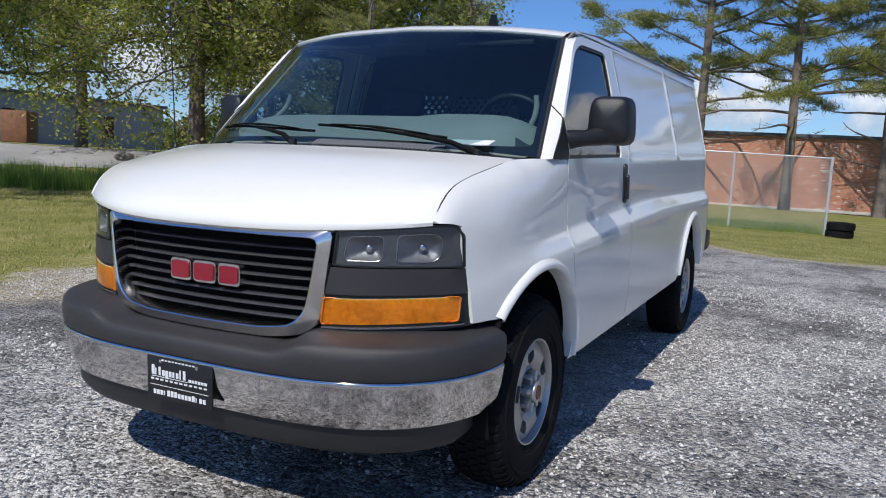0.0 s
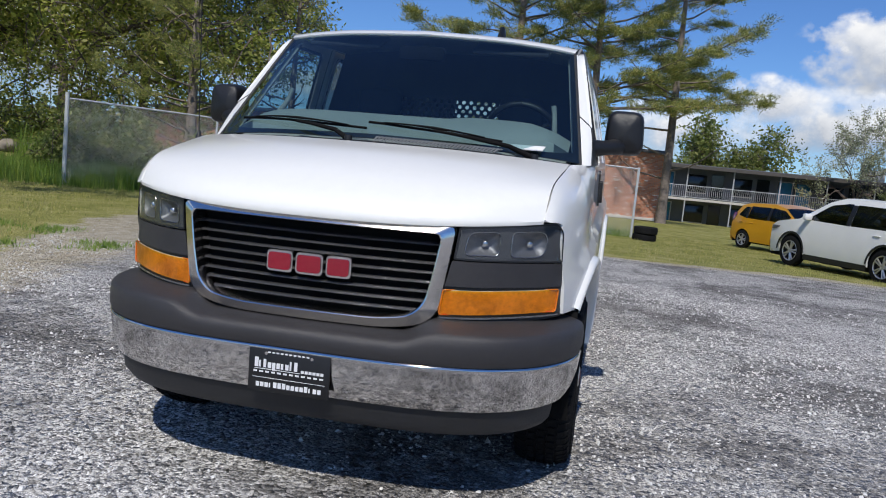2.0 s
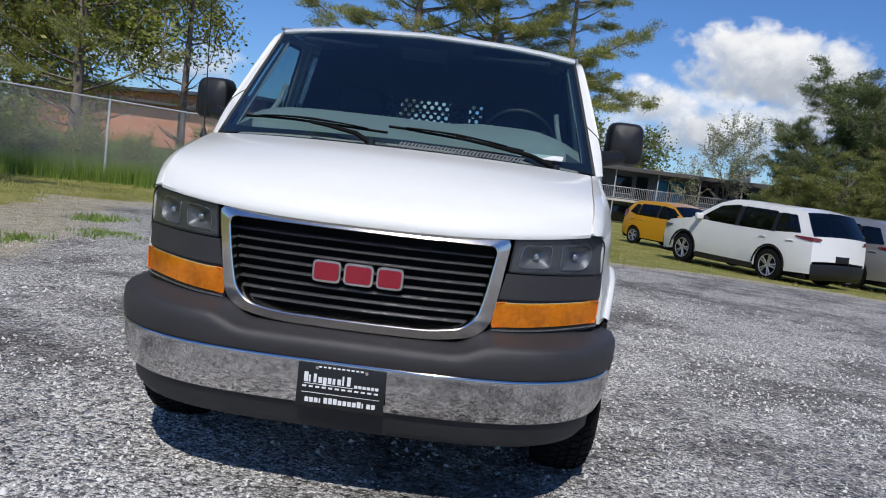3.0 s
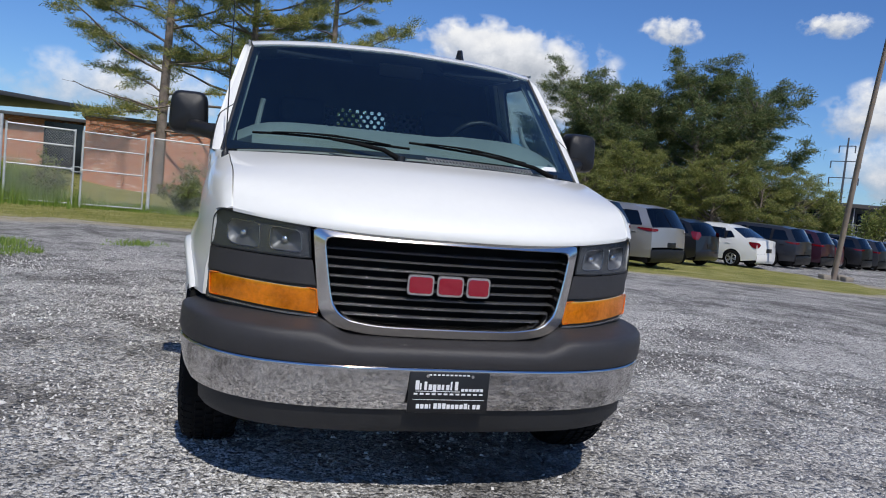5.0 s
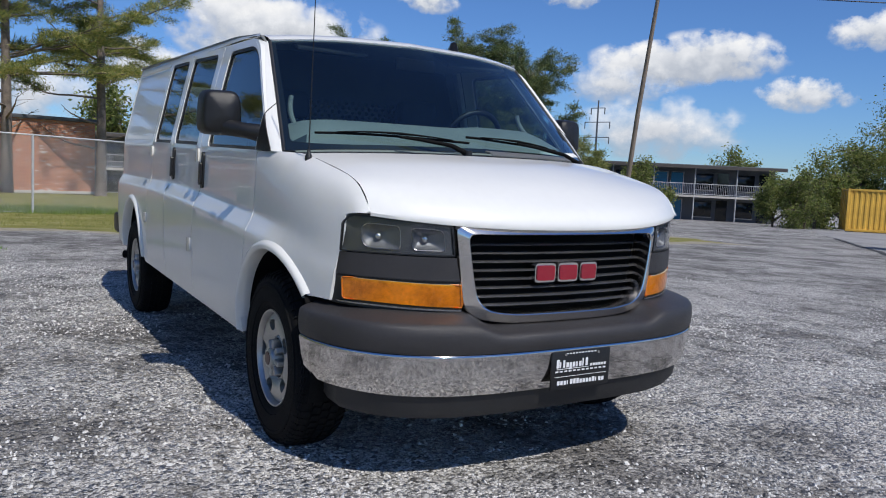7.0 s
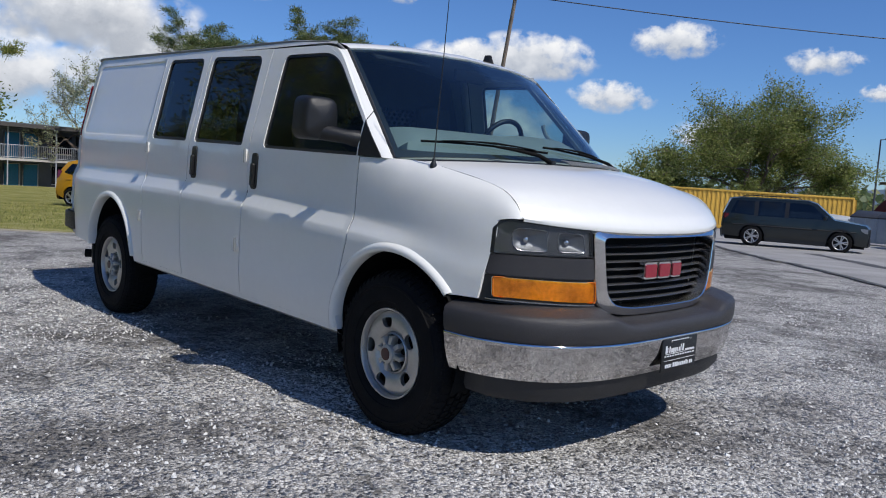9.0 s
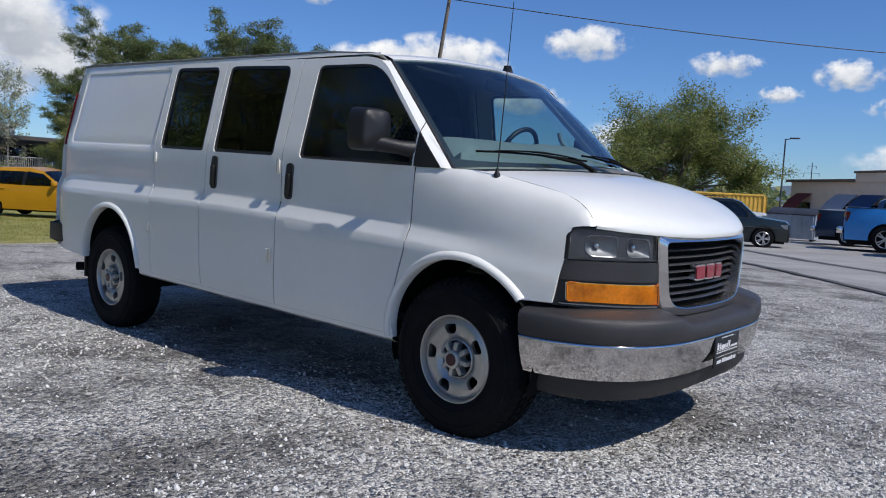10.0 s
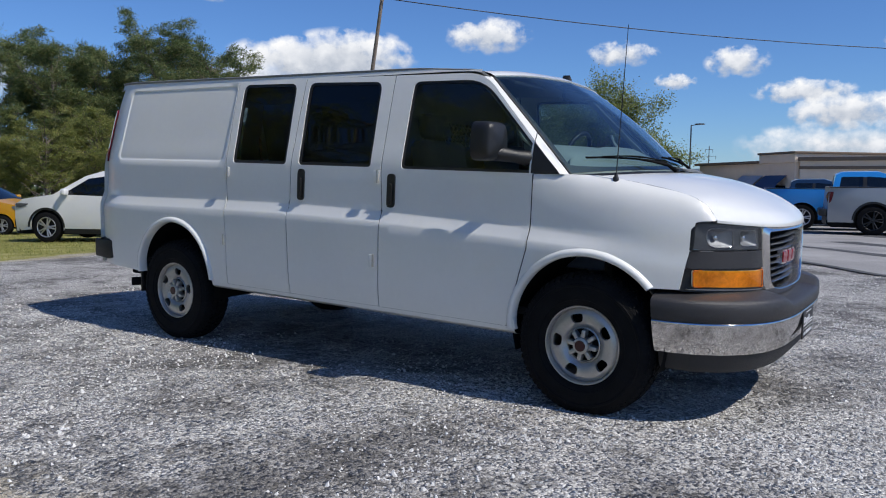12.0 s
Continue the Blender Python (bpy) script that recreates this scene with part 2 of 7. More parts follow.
def panel(outline, surf, step=0.05, holes=(), thick=0.02, inward=None, creases=()):
    """A sheet cut to an outline (with holes), laid on the surface surf(u, v), its edges turned in by thick along inward(u, v)."""
    loops = [resample(outline, step)] + [resample(h, step) for h in holes]
    vs, es = [], []
    for lp in loops:
        o = len(vs)
        vs += [Vector(p) for p in lp]
        es += [(o + i, o + (i + 1) % len(lp)) for i in range(len(lp))]
    for cr in creases:
        lp = resample(cr, step)
        o = len(vs)
        vs += [Vector(p) for p in lp]
        es += [(o + i, o + (i + 1) % len(lp)) for i in range(len(lp))]
    us, ws = [p[0] for p in loops[0]], [p[1] for p in loops[0]]
    nu, nw = int((max(us) - min(us)) / step), int((max(ws) - min(ws)) / step)
    edge = np.array([tuple(v) for v in vs])
    for i in range(1, nu + 1):
        for j in range(1, nw + 1):
            p = (min(us) + (i + (0.25 if j % 2 else -0.25)) * step, min(ws) + j * step)
            if inside(p, loops[0]) and not any(inside(p, h) for h in loops[1:]):
                if np.min((edge[:, 0] - p[0]) ** 2 + (edge[:, 1] - p[1]) ** 2) > (0.45 * step) ** 2:
                    vs.append(Vector(p))
    r = geometry.delaunay_2d_cdt(vs, es, [], 0, 1e-5)
    pts, faces = [tuple(v) for v in r[0]], []
    for f in r[2]:
        c = (sum(pts[i][0] for i in f) / len(f), sum(pts[i][1] for i in f) / len(f))
        if inside(c, loops[0]) and not any(inside(c, h) for h in loops[1:]):
            faces.append(tuple(f))
    out = [tuple(surf(*p)) for p in pts]
    if thick and inward is not None:
        count = {}
        for f in faces:
            for i in range(len(f)):
                a, b = f[i], f[(i + 1) % len(f)]
                count[(min(a, b), max(a, b))] = count.get((min(a, b), max(a, b)), 0) + 1
        top, low = {}, {}

        def rim(i):
            if i not in top:
                q = Vector(out[i])
                top[i] = len(out)
                out.append(tuple(q))
                low[i] = len(out)
                out.append(tuple(q + Vector(inward(*pts[i])) * thick))
            return top[i], low[i]

        for f in list(faces):
            for i in range(len(f)):
                a, b = f[i], f[(i + 1) % len(f)]
                if count.get((min(a, b), max(a, b))) == 1:
                    (ta, la), (tb, lb) = rim(a), rim(b)
                    faces.append((tb, ta, la, lb))
    return out, faces


def flip(data):
    return data[0], [tuple(reversed(f)) for f in data[1]]


def sheet(rows, closed=False):
    """A grid surface from rows of points."""
    n = len(rows[0])
    vs = [tuple(p) for r in rows for p in r]
    fs = []
    for i in range(len(rows) - 1):
        for k in range(n if closed else n - 1):
            fs.append((i * n + k, i * n + (k + 1) % n, (i + 1) * n + (k + 1) % n, (i + 1) * n + k))
    return vs, fs


def curve_at(pts, t):
    """A smooth curve through points (first coordinate: parameter) by monotone pieces."""
    if t <= pts[0][0]:
        return pts[0][1]
    if t >= pts[-1][0]:
        return pts[-1][1]
    for i in range(len(pts) - 1):
        if t <= pts[i + 1][0]:
            break
    (x0, y0), (x1, y1) = pts[i], pts[i + 1]

    def slope(k):
        if k <= 0 or k >= len(pts) - 1:
            j = min(max(k, 0), len(pts) - 2)
            j = j - 1 if k >= len(pts) - 1 and j > len(pts) - 2 else j
            return (pts[j + 1][1] - pts[j][1]) / (pts[j + 1][0] - pts[j][0])
        a = (pts[k][1] - pts[k - 1][1]) / (pts[k][0] - pts[k - 1][0])
        b = (pts[k + 1][1] - pts[k][1]) / (pts[k + 1][0] - pts[k][0])
        return 0.0 if a * b <= 0 else 2 * a * b / (a + b)

    h = x1 - x0
    s = (t - x0) / h
    m0, m1 = slope(i) * h, slope(i + 1) * h
    return (2 * s ** 3 - 3 * s ** 2 + 1) * y0 + (s ** 3 - 2 * s ** 2 + s) * m0 + (-2 * s ** 3 + 3 * s ** 2) * y1 + (s ** 3 - s ** 2) * m1


def smooth01(a, b, x):
    t = min(1.0, max(0.0, (x - a) / (b - a)))
    return t * t * (3 - 2 * t)


# ---- the van: x ahead, y to its left, z up, its nose a little lower than its tail ----
van = thing("cargo_van", pose(0, 0, 0.0, 0.6, 1.15, 0), "white cargo van with grey bumper and chrome grille on gravel", "van")

PROFILE = [(0.36, 0.945), (0.42, 0.978), (0.60, 0.996), (0.90, 0.998), (0.945, 0.9965), (0.955, 0.994), (0.967, 0.988), (1.018, 0.9615), (1.032, 0.9565), (1.045, 0.955), (1.09, 0.954), (1.30, 0.946), (1.50, 0.904), (1.75, 0.846), (1.92, 0.800), (1.97, 0.780), (2.02, 0.75)]
FENDER_TOP = [(-0.34, 1.293), (-0.10, 1.296), (0.06, 1.291), (0.18, 1.271), (0.30, 1.249), (0.40, 1.230), (0.48, 1.211), (0.54, 1.188), (0.59, 1.153), (0.62, 1.116), (0.642, 1.084)]
FENDER_Y = [(-0.34, 0.945), (-0.10, 0.895), (0.06, 0.851), (0.18, 0.843), (0.30, 0.834), (0.40, 0.826), (0.48, 0.822), (0.54, 0.820), (0.59, 0.818), (0.62, 0.815), (0.642, 0.814)]
ZC = 1.02                           # the fender's side wall ends here and rolls in to the hood
INSETS = {-1: [(-4.165, -2.885, 1.318, 1.880)], 1: [(-2.815, -1.45, 1.318, 1.880), (-4.165, -2.875, 1.318, 1.880)]}


def inset_outline(x0, x1, z0, z1, o=0.0):
    """A pressed panel's outline, leaning a little forward at the top, shrunk by o."""
    return rounded([(x0 + o, z0 + o), (x1 - o, z0 + o), (x1 + 0.030 - o, z1 - o), (x0 + 0.035 + o, z1 - o)], 0.045 - o * 0.5, 5)


def inset_depth(x, z, s):
    d = 0.0
    for x0, x1, z0, z1 in INSETS[s]:
        u = (z - z0) / (z1 - z0)
        a, b = x - x0 - 0.035 * u, x1 + 0.030 * u - x
        c, e = z - z0, z1 - z
        m, n, r = min(a, b), min(c, e), 0.045
        q = r - math.hypot(r - m, r - n) if m < r and n < r else min(m, n)
        d = max(d, 0.007 * smooth01(0.0, 0.010, q))
    return d


CREASE = [(-4.4, 0.0), (-4.1, 0.0), (-2.2, 0.018), (-0.5, -0.027), (0.25, -0.063), (0.55, -0.08)]


def crease_shift(x):
    return curve_at(CREASE, x)


def half_width(x, z, s=0):
    z = z - crease_shift(x) * smooth01(0.62, 0.90, z) * smooth01(1.27, 1.07, z)
    w = curve_at(PROFILE, z)
    if x > -0.34:
        fade = smooth01(-0.15, 0.48, x) * smooth01(0.93, 0.96, z)
        w += fade * (0.992 - 0.03 * (z - 0.93) - w)
        w -= 0.108 * (max(0.0, x + 0.12) / 0.66) ** 2
        if z > 1.27:
            w -= 0.017 * smooth01(-0.34, -0.178, x)
    if x < -4.05:
        w -= 0.13 * ((-4.05 - x) / 0.45) ** 2.2
    if s:
        w -= inset_depth(x, z, s)
    return w


def side_surf(s, off=0.0):
    return lambda x, z: (x, s * (half_width(x, z, s) + off), z)


def fender_pt(x, v):
    """Half width and height of the fender: upright to ZC, then rolling in to the hood's edge."""
    if v <= ZC:
        return half_width(x, v), v
    zt, yt = curve_at(FENDER_TOP, x), curve_at(FENDER_Y, x)
    b, u = half_width(x, ZC), min(1.0, (v - ZC) / max(0.02, zt - ZC))
    dz, k = zt - ZC, 1 - u
    y = k ** 3 * b + 3 * k * k * u * (b - 0.004) + 3 * k * u * u * (yt + 0.70 * (b - yt)) + u ** 3 * yt
    z = k ** 3 * ZC + 3 * k * k * u * (ZC + 0.55 * dz) + 3 * k * u * u * (zt - 0.13 * dz) + u ** 3 * zt
    return y, z


def fender_panel(s, outline, creases):
    def surf(x, v):
        y, z = fender_pt(x, v)
        return (x, s * y, z)
    d = panel(outline, surf, 0.035, (), 0.03, lambda x, v: (0, -s, 0) if v < 1.12 else (0, -0.5 * s, -0.85), creases)
    return d if s < 0 else flip(d)


def crease_loops(x0, x1):
    xs = list(np.arange(x0, x1 + 0.05, 0.1))
    out = []
    for za, zb in ((0.952, 0.967), (1.018, 1.033)):
        out.append([(x, za + crease_shift(x)) for x in xs] + [(x, zb + crease_shift(x)) for x in reversed(xs)])
    return out


def side_panel(s, outline, holes=(), step=0.05, thick=0.025, off=0.0, creases=()):
    zs, xs = [p[1] for p in outline], [p[0] for p in outline]
    if min(zs) < 0.8 and max(zs) > 1.1 and max(xs) - min(xs) > 0.3:
        creases = list(creases) + crease_loops(min(xs) + 0.012, max(xs) - 0.012)
    d = panel(outline, side_surf(s, off), step, holes, thick, lambda x, z: (0, -s, 0), creases)
    return d if s < 0 else flip(d)


def arc(cx, cz, r, a0, a1, n=22):
    return [(cx + r * math.cos(radians(a0 + (a1 - a0) * i / n)), cz + r * math.sin(radians(a0 + (a1 - a0) * i / n))) for i in range(n + 1)]


FA, RA = (0.015, 0.445, 0.428), (-3.40, 0.435, 0.420)
WIN1 = rounded([(-1.247, 1.303), (-1.240, 1.843), (-0.735, 1.836), (-0.345, 1.462), (-0.345, 1.297)], [0.03, 0.05, 0.13, 0.0, 0.0])
WIN2 = rounded([(-2.119, 1.312), (-2.133, 1.872), (-1.496, 1.852), (-1.488, 1.308)], [0.03, 0.06, 0.06, 0.03])
WIN3 = rounded([(-2.771, 1.316), (-2.785, 1.882), (-2.253, 1.871), (-2.238, 1.313)], [0.03, 0.06, 0.06, 0.03])


def rear_quarter(x_front_low, x_front_belt, x_front_top):
    a = arc(*RA, 178, 2)
    return [(x_front_low, 0.43), (x_front_low, 0.73), (x_front_belt, 1.31), (x_front_top, 1.915), (-4.28, 1.935), (-4.40, 1.60), (-4.47, 1.25), (-4.47, 0.46), (-3.83, 0.43)] + a + [(-2.965, 0.43)]


def front_door(s):
    out = [(-0.336, 1.292), (-0.337, 0.88), (-0.372, 0.75), (-0.455, 0.432), (-1.372, 0.432), (-1.373, 0.95), (-1.397, 1.28), (-1.393, 1.888)] + [(-0.86, 1.880), (-0.80, 1.872), (-0.745, 1.856), (-0.695, 1.828), (-0.655, 1.794), (-0.345, 1.478)]
    door = part("front_door", side_panel(s, out, [[(min(x, -0.3565), z) for x, z in WIN1]], 0.05), M_WHITE, van)
    g = side_panel(s, WIN1, (), 0.07, 0, -0.014)
    part("window_glass", g, M_SIDEG, door, "pale green side window glass")
    # black weatherstrip round the pane
    part("window_seal", frame_strip(s, WIN1, 0.016, -0.006), M_BLACKP, door)
    return door


def frame_strip(s, poly, w, off):
    """A flat band of width w just inside a window's edge."""
    c = Vector((sum(p[0] for p in poly) / len(poly), sum(p[1] for p in poly) / len(poly)))
    inner = []
    k = len(poly)
    for i, p in enumerate(poly):
        a, b = Vector(poly[i - 1]), Vector(poly[(i + 1) % k])
        t = (b - a).normalized()
        nrm = Vector((-t.y, t.x))
        if nrm.dot(c - Vector(p)) < 0:
            nrm = -nrm
        q = Vector(p) + nrm * w
        inner.append((q.x, q.y))
    return side_panel(s, poly, [inner], 0.08, 0.012, off)


def handle(door, s, x, z):
    c = [(x - 0.030, z - 0.105), (x + 0.030, z - 0.105), (x + 0.030, z + 0.105), (x - 0.030, z + 0.105)]
    part("door_handle", side_panel(s, rounded(c, 0.028), (), 0.03, 0.012, 0.010), M_BLACKP, door, "black vertical pull handle")
    c2 = [(x - 0.014, z - 0.085), (x + 0.014, z - 0.085), (x + 0.014, z + 0.045), (x - 0.014, z + 0.045)]
    part("handle_grip", side_panel(s, rounded(c2, 0.013), (), 0.03, 0.02, 0.026), M_BLACKP, door)


def hinge(door, s, x, z, h=0.075):
    bm = bmesh.new()
    y = s * half_width(x, z)
    h *= 0.78
    box(bm, (x - 0.018, min(y - s * 0.006, y + s * 0.022), z - h / 2), (x + 0.014, max(y - s * 0.006, y + s * 0.022), z + h / 2), 0.004)
    part("hinge", bm, M_WHITE, door, "white external door hinge")
    part("hinge_pin", tube_data([(x + 0.017, y + s * 0.018, z - h / 2 - 0.004), (x + 0.017, y + s * 0.018, z + h / 2 + 0.004)], 0.008, 8), M_STEEL, door)


WB = [(0.0, 0.150, 1.338), (0.5, 0.085, 1.330), (0.8, -0.02, 1.318), (1.0, -0.135, 1.302)]
WT = [(0.0, -0.588, 1.898), (0.5, -0.612, 1.888), (0.8, -0.652, 1.873), (1.0, -0.702, 1.858)]


def ws_pt(t, v, off=0.0):
    a = abs(v)
    bx, bz = curve_at([(p[0], p[1]) for p in WB], a), curve_at([(p[0], p[2]) for p in WB], a)
    tx, tz = curve_at([(p[0], p[1]) for p in WT], a), curve_at([(p[0], p[2]) for p in WT], a)
    y = v * (0.884 + (0.776 - 0.884) * t)
    bow = 0.030 * math.sin(math.pi * t) * (1 - 0.92 * a ** 4)
    return (bx + (tx - bx) * t + bow * 0.75 + off, y, bz + (tz - bz) * t + bow * 0.75 + off * 0.8)



for s in (-1, 1):
    door = front_door(s)
    handle(door, s, -1.312, 1.165)
    # fender
    a = arc(*FA, 172, 40.5)
    top = [(x, curve_at(FENDER_TOP, x)) for x in np.linspace(-0.328, 0.638, 26)]
    # front edge over the headlamp: nearly level out to the lamp's corner
    lamp_edge = []
    for k in range(9):
        x = 0.634 - 0.084 * (k / 8) ** 0.8
        z_edge = 1.082 - 0.012 * (k / 8) ** 2
        vv = np.linspace(ZC, curve_at(FENDER_TOP, x), 500)
        lamp_edge.append((x, float(min(vv, key=lambda v: abs(fender_pt(x, v)[1] - z_edge)))))
    fender_out = top + lamp_edge + [(0.550, 1.035), (0.547, 1.00), (0.534, 0.93), (0.514, 0.838), (0.496, 0.730), (0.40, 0.728)] + a[::-1] + [(-0.392, 0.418), (-0.447, 0.432), (-0.364, 0.752), (-0.329, 0.882)]
    fx = np.linspace(-0.30, 0.50, 18)
    rolls = [[(x, ZC + (curve_at(FENDER_TOP, x) - ZC) * q0) for x in fx] + [(x, ZC + (curve_at(FENDER_TOP, x) - ZC) * q1) for x in reversed(fx)] for q0, q1 in ((0.30, 0.45), (0.60, 0.70), (0.80, 0.90))]
    fen = part("front_fender", fender_panel(s, fender_out, rolls + crease_loops(-0.31, 0.10)), M_WHITE, van, angle=60)
    # rolled lip round the wheel opening
    for nm, (cx, cz, r), a0, a1 in (("front_arch_lip", FA, 183, 39), ("rear_arch_lip", RA, 181, 1)):
        rows = []
        for x0, z0 in arc(cx, cz, 1.0, a0, a1, 40):
            d = Vector((x0 - cx, z0 - cz)).normalized()
            row = []
            for rr, o in ((r - 0.004, -0.05), (r - 0.006, 0.010), (r + 0.002, 0.019), (r + 0.014, 0.022), (r + 0.027, 0.015), (r + 0.036, -0.002)):
                x, z = cx + d.x * rr, cz + d.y * rr
                row.append((x, s * (half_width(x, max(0.40, z)) + o), z))
            rows.append(row)
        part(nm, sheet(rows), M_WHITE, van, angle=60)
    # roof side strip and gutter, falling a little towards the front
    def roof_dip(x):
        return 0.032 * (x + 4.36) / 3.5 + 0.022 * smooth01(-1.3, -0.80, x)
    xs = np.linspace(-0.76, -4.36, 40)
    rows = [[(x, s * (half_width(x, z) + o), z) for z, o in ((1.880 if x > -0.82 else 1.893 + 0.01 * (-x - 0.8) / 3.5, 0.0), (1.925 - 0.5 * roof_dip(x), 0.0), (1.950 - roof_dip(x), 0.0))] for x in xs]
    part("roof_side", sheet(rows), M_WHITE, van)
    rows = [[(x, s * (half_width(x, 1.95) + dy), 1.95 + dz - roof_dip(x)) for dy, dz in ((0.002, -0.008), (0.012, -0.007), (0.014, 0.006), (0.004, 0.010), (-0.02, 0.006))] for x in xs[1:]]
    part("drip_rail", sheet(rows), M_RAIL, van, "grey drip rail along the roof edge")
    # rocker sill
    rows = [[(x, s * (half_width(x, max(0.40, z)) - dy), z) for z, dy in ((0.430, 0.004), (0.405, 0.002), (0.385, 0.03), (0.375, 0.09))] for x in np.linspace(-0.40, -2.97, 14)]
    part("sill", sheet(rows), M_WHITE, van)
    # A pillar: between the side window's edge and the windshield
    rows = []
    for t in np.linspace(-0.01, 1.0, 16):
        ex, ey, ez = ws_pt(t, s)
        ox = curve_at([(1.29, -0.170), (1.45, -0.330), (1.62, -0.500), (1.77, -0.652), (1.81, -0.70), (1.84, -0.755), (1.875, -0.84)], ez)
        oy = s * (half_width(ox, ez) + 0.001)
        rows.append([(ox + (ex - 0.004 - ox) * q, oy + (ey - oy + s * 0.004) * q + s * 0.007 * math.sin(math.pi * q), ez - 0.003 * q) for q in (0.0, 0.12, 0.35, 0.6, 0.8, 1.0)])
    part("a_pillar", sheet(rows), M_WHITE, van)
    # drip moulding: from the rail down to the corner of the glass
    rail_end = [(x, s * (half_width(x, 1.95) + 0.006), 1.951 - roof_dip(x)) for x in (-0.92, -0.88, -0.845)]
    rail_end += [(x, s * y, z) for x, y, z in ((-0.815, 0.794, 1.893), (-0.785, 0.793, 1.886), (-0.757, 0.791, 1.874), (-0.732, 0.789, 1.859), (-0.708, 0.786, 1.842), (-0.690, 0.784, 1.828))]
    part("drip_moulding", tube_data(rail_end, [0.008, 0.008, 0.008, 0.008, 0.007, 0.007, 0.006, 0.005, 0.003], 8), M_RAIL, van)
    # door gap across the pillar, its shade drawn as a thin dark bar
    gap = []
    for k in range(6):
        i = 4.2 + 0.38 * k
        gap.append(tuple(Vector(rows[int(i)][k]).lerp(Vector(rows[int(i) + 1][k]), i - int(i)) + Vector((0.0, s * 0.0015, 0))))
    part("pillar_gap", tube_data(gap, 0.003, 5), M_SEAM, van)
    rows = [[(lambda p: (p[0] - 0.05 - dx, p[1] - s * dy, p[2] - 0.01))(ws_pt(t, s)) for dx, dy in ((0.06, 0.010), (0.03, 0.032), (0.0, 0.040), (-0.02, 0.018))] for t in np.linspace(0.02, 0.98, 10)]
    part("pillar_trim", sheet(rows), M_INNER, van)
    grab = [Vector(ws_pt(t, s * 0.93)) + Vector((-0.13 - 0.05 * math.sin(math.pi * (t - 0.28) / 0.3), -s * 0.06, -0.06)) for t in np.linspace(0.28, 0.58, 9)]
    part("grab_handle", tube_data([tuple(g) for g in grab], 0.013, 8), M_INNER, van)
    # black sail between the window and the pillar
    sail = [(-0.345, 1.297), (-0.345, 1.472), (-0.190, 1.312), (-0.178, 1.297)]
    part("mirror_sail", side_panel(s, sail, (), 0.05, 0.02, 0.002), M_BLACKP, van)
    # inner wheel wells
    for cx, cz, r in (FA, RA):
        rows = [[(x, s * y, z) for y in (0.955, 0.75, 0.52)] for x, z in arc(cx, cz, r + 0.012, 200, -20, 24)]
        part("wheel_well", sheet(rows), M_MATTE, van)

# right side: two cargo doors with glass, then the quarter panel
d1 = part("cargo_door_front", side_panel(-1, [(-1.379, 0.432), (-2.152, 0.432), (-2.184, 1.02), (-2.184, 1.30), (-2.168, 1.900), (-1.400, 1.889), (-1.404, 1.28), (-1.380, 0.95)], [WIN2]), M_WHITE, van)
d2 = part("cargo_door_rear", side_panel(-1, [(-2.159, 0.432), (-2.788, 0.432), (-2.790, 0.73), (-2.842, 1.31), (-2.846, 1.908), (-2.175, 1.901), (-2.191, 1.30), (-2.191, 1.02)], [WIN3]), M_WHITE, van)
for dd, wn_ in ((d1, WIN2), (d2, WIN3)):
    part("window_glass", side_panel(-1, wn_, (), 0.08, 0, -0.012), M_TINT, dd, "dark tinted fixed window glass")
    part("window_seal", frame_strip(-1, wn_, 0.020, -0.005), M_BLACKP, dd)
handle(d1, -1, -2.082, 1.180)
hinge(d1, -1, -1.430, 1.250, 0.095)
hinge(d1, -1, -1.418, 0.725, 0.095)
hinge(d2, -1, -2.822, 1.250, 0.085)
hinge(d2, -1, -2.815, 0.760, 0.090)


def inset_lines(s):
    out = []
    for x0, x1, z0, z1 in INSETS[s]:
        for o in (0.0005, 0.005, 0.0105, 0.020):
            out.append(inset_outline(x0, x1, z0, z1, o))
    return out


part("quarter_panel", side_panel(-1, rear_quarter(-2.796, -2.849, -2.853), (), 0.06, 0.03, 0, inset_lines(-1)), M_WHITE, van)
part("quarter_panel", side_panel(1, [(-1.379, 0.43), (-1.380, 0.95), (-1.404, 1.28), (-1.400, 1.889)] + rear_quarter(-2.8, -2.8, -2.8)[4:], (), 0.06, 0.03, 0, inset_lines(1)), M_WHITE, van)

# dark strips behind the door edges, standing in for the shade in the gaps
def seam(s, pts):
    lo = [(x - 0.010, z) for x, z in pts]
    hi = [(x + 0.010, z) for x, z in reversed(pts)]
    part("door_gap", side_panel(s, lo + hi, (), 0.06, 0.0, -0.0045), M_SEAM, van)


for s in (-1, 1):
    seam(s, [(-0.452, 0.432), (-0.368, 0.751), (-0.333, 0.881), (-0.332, 1.29)])
    seam(s, [(-1.376, 0.432), (-1.377, 0.95), (-1.4005, 1.28), (-1.3965, 1.888)])
seam(-1, [(-2.155, 0.432), (-2.1875, 1.02), (-2.1875, 1.30), (-2.1715, 1.90)])
seam(-1, [(-2.792, 0.432), (-2.793, 0.73), (-2.8455, 1.31), (-2.8495, 1.908)])
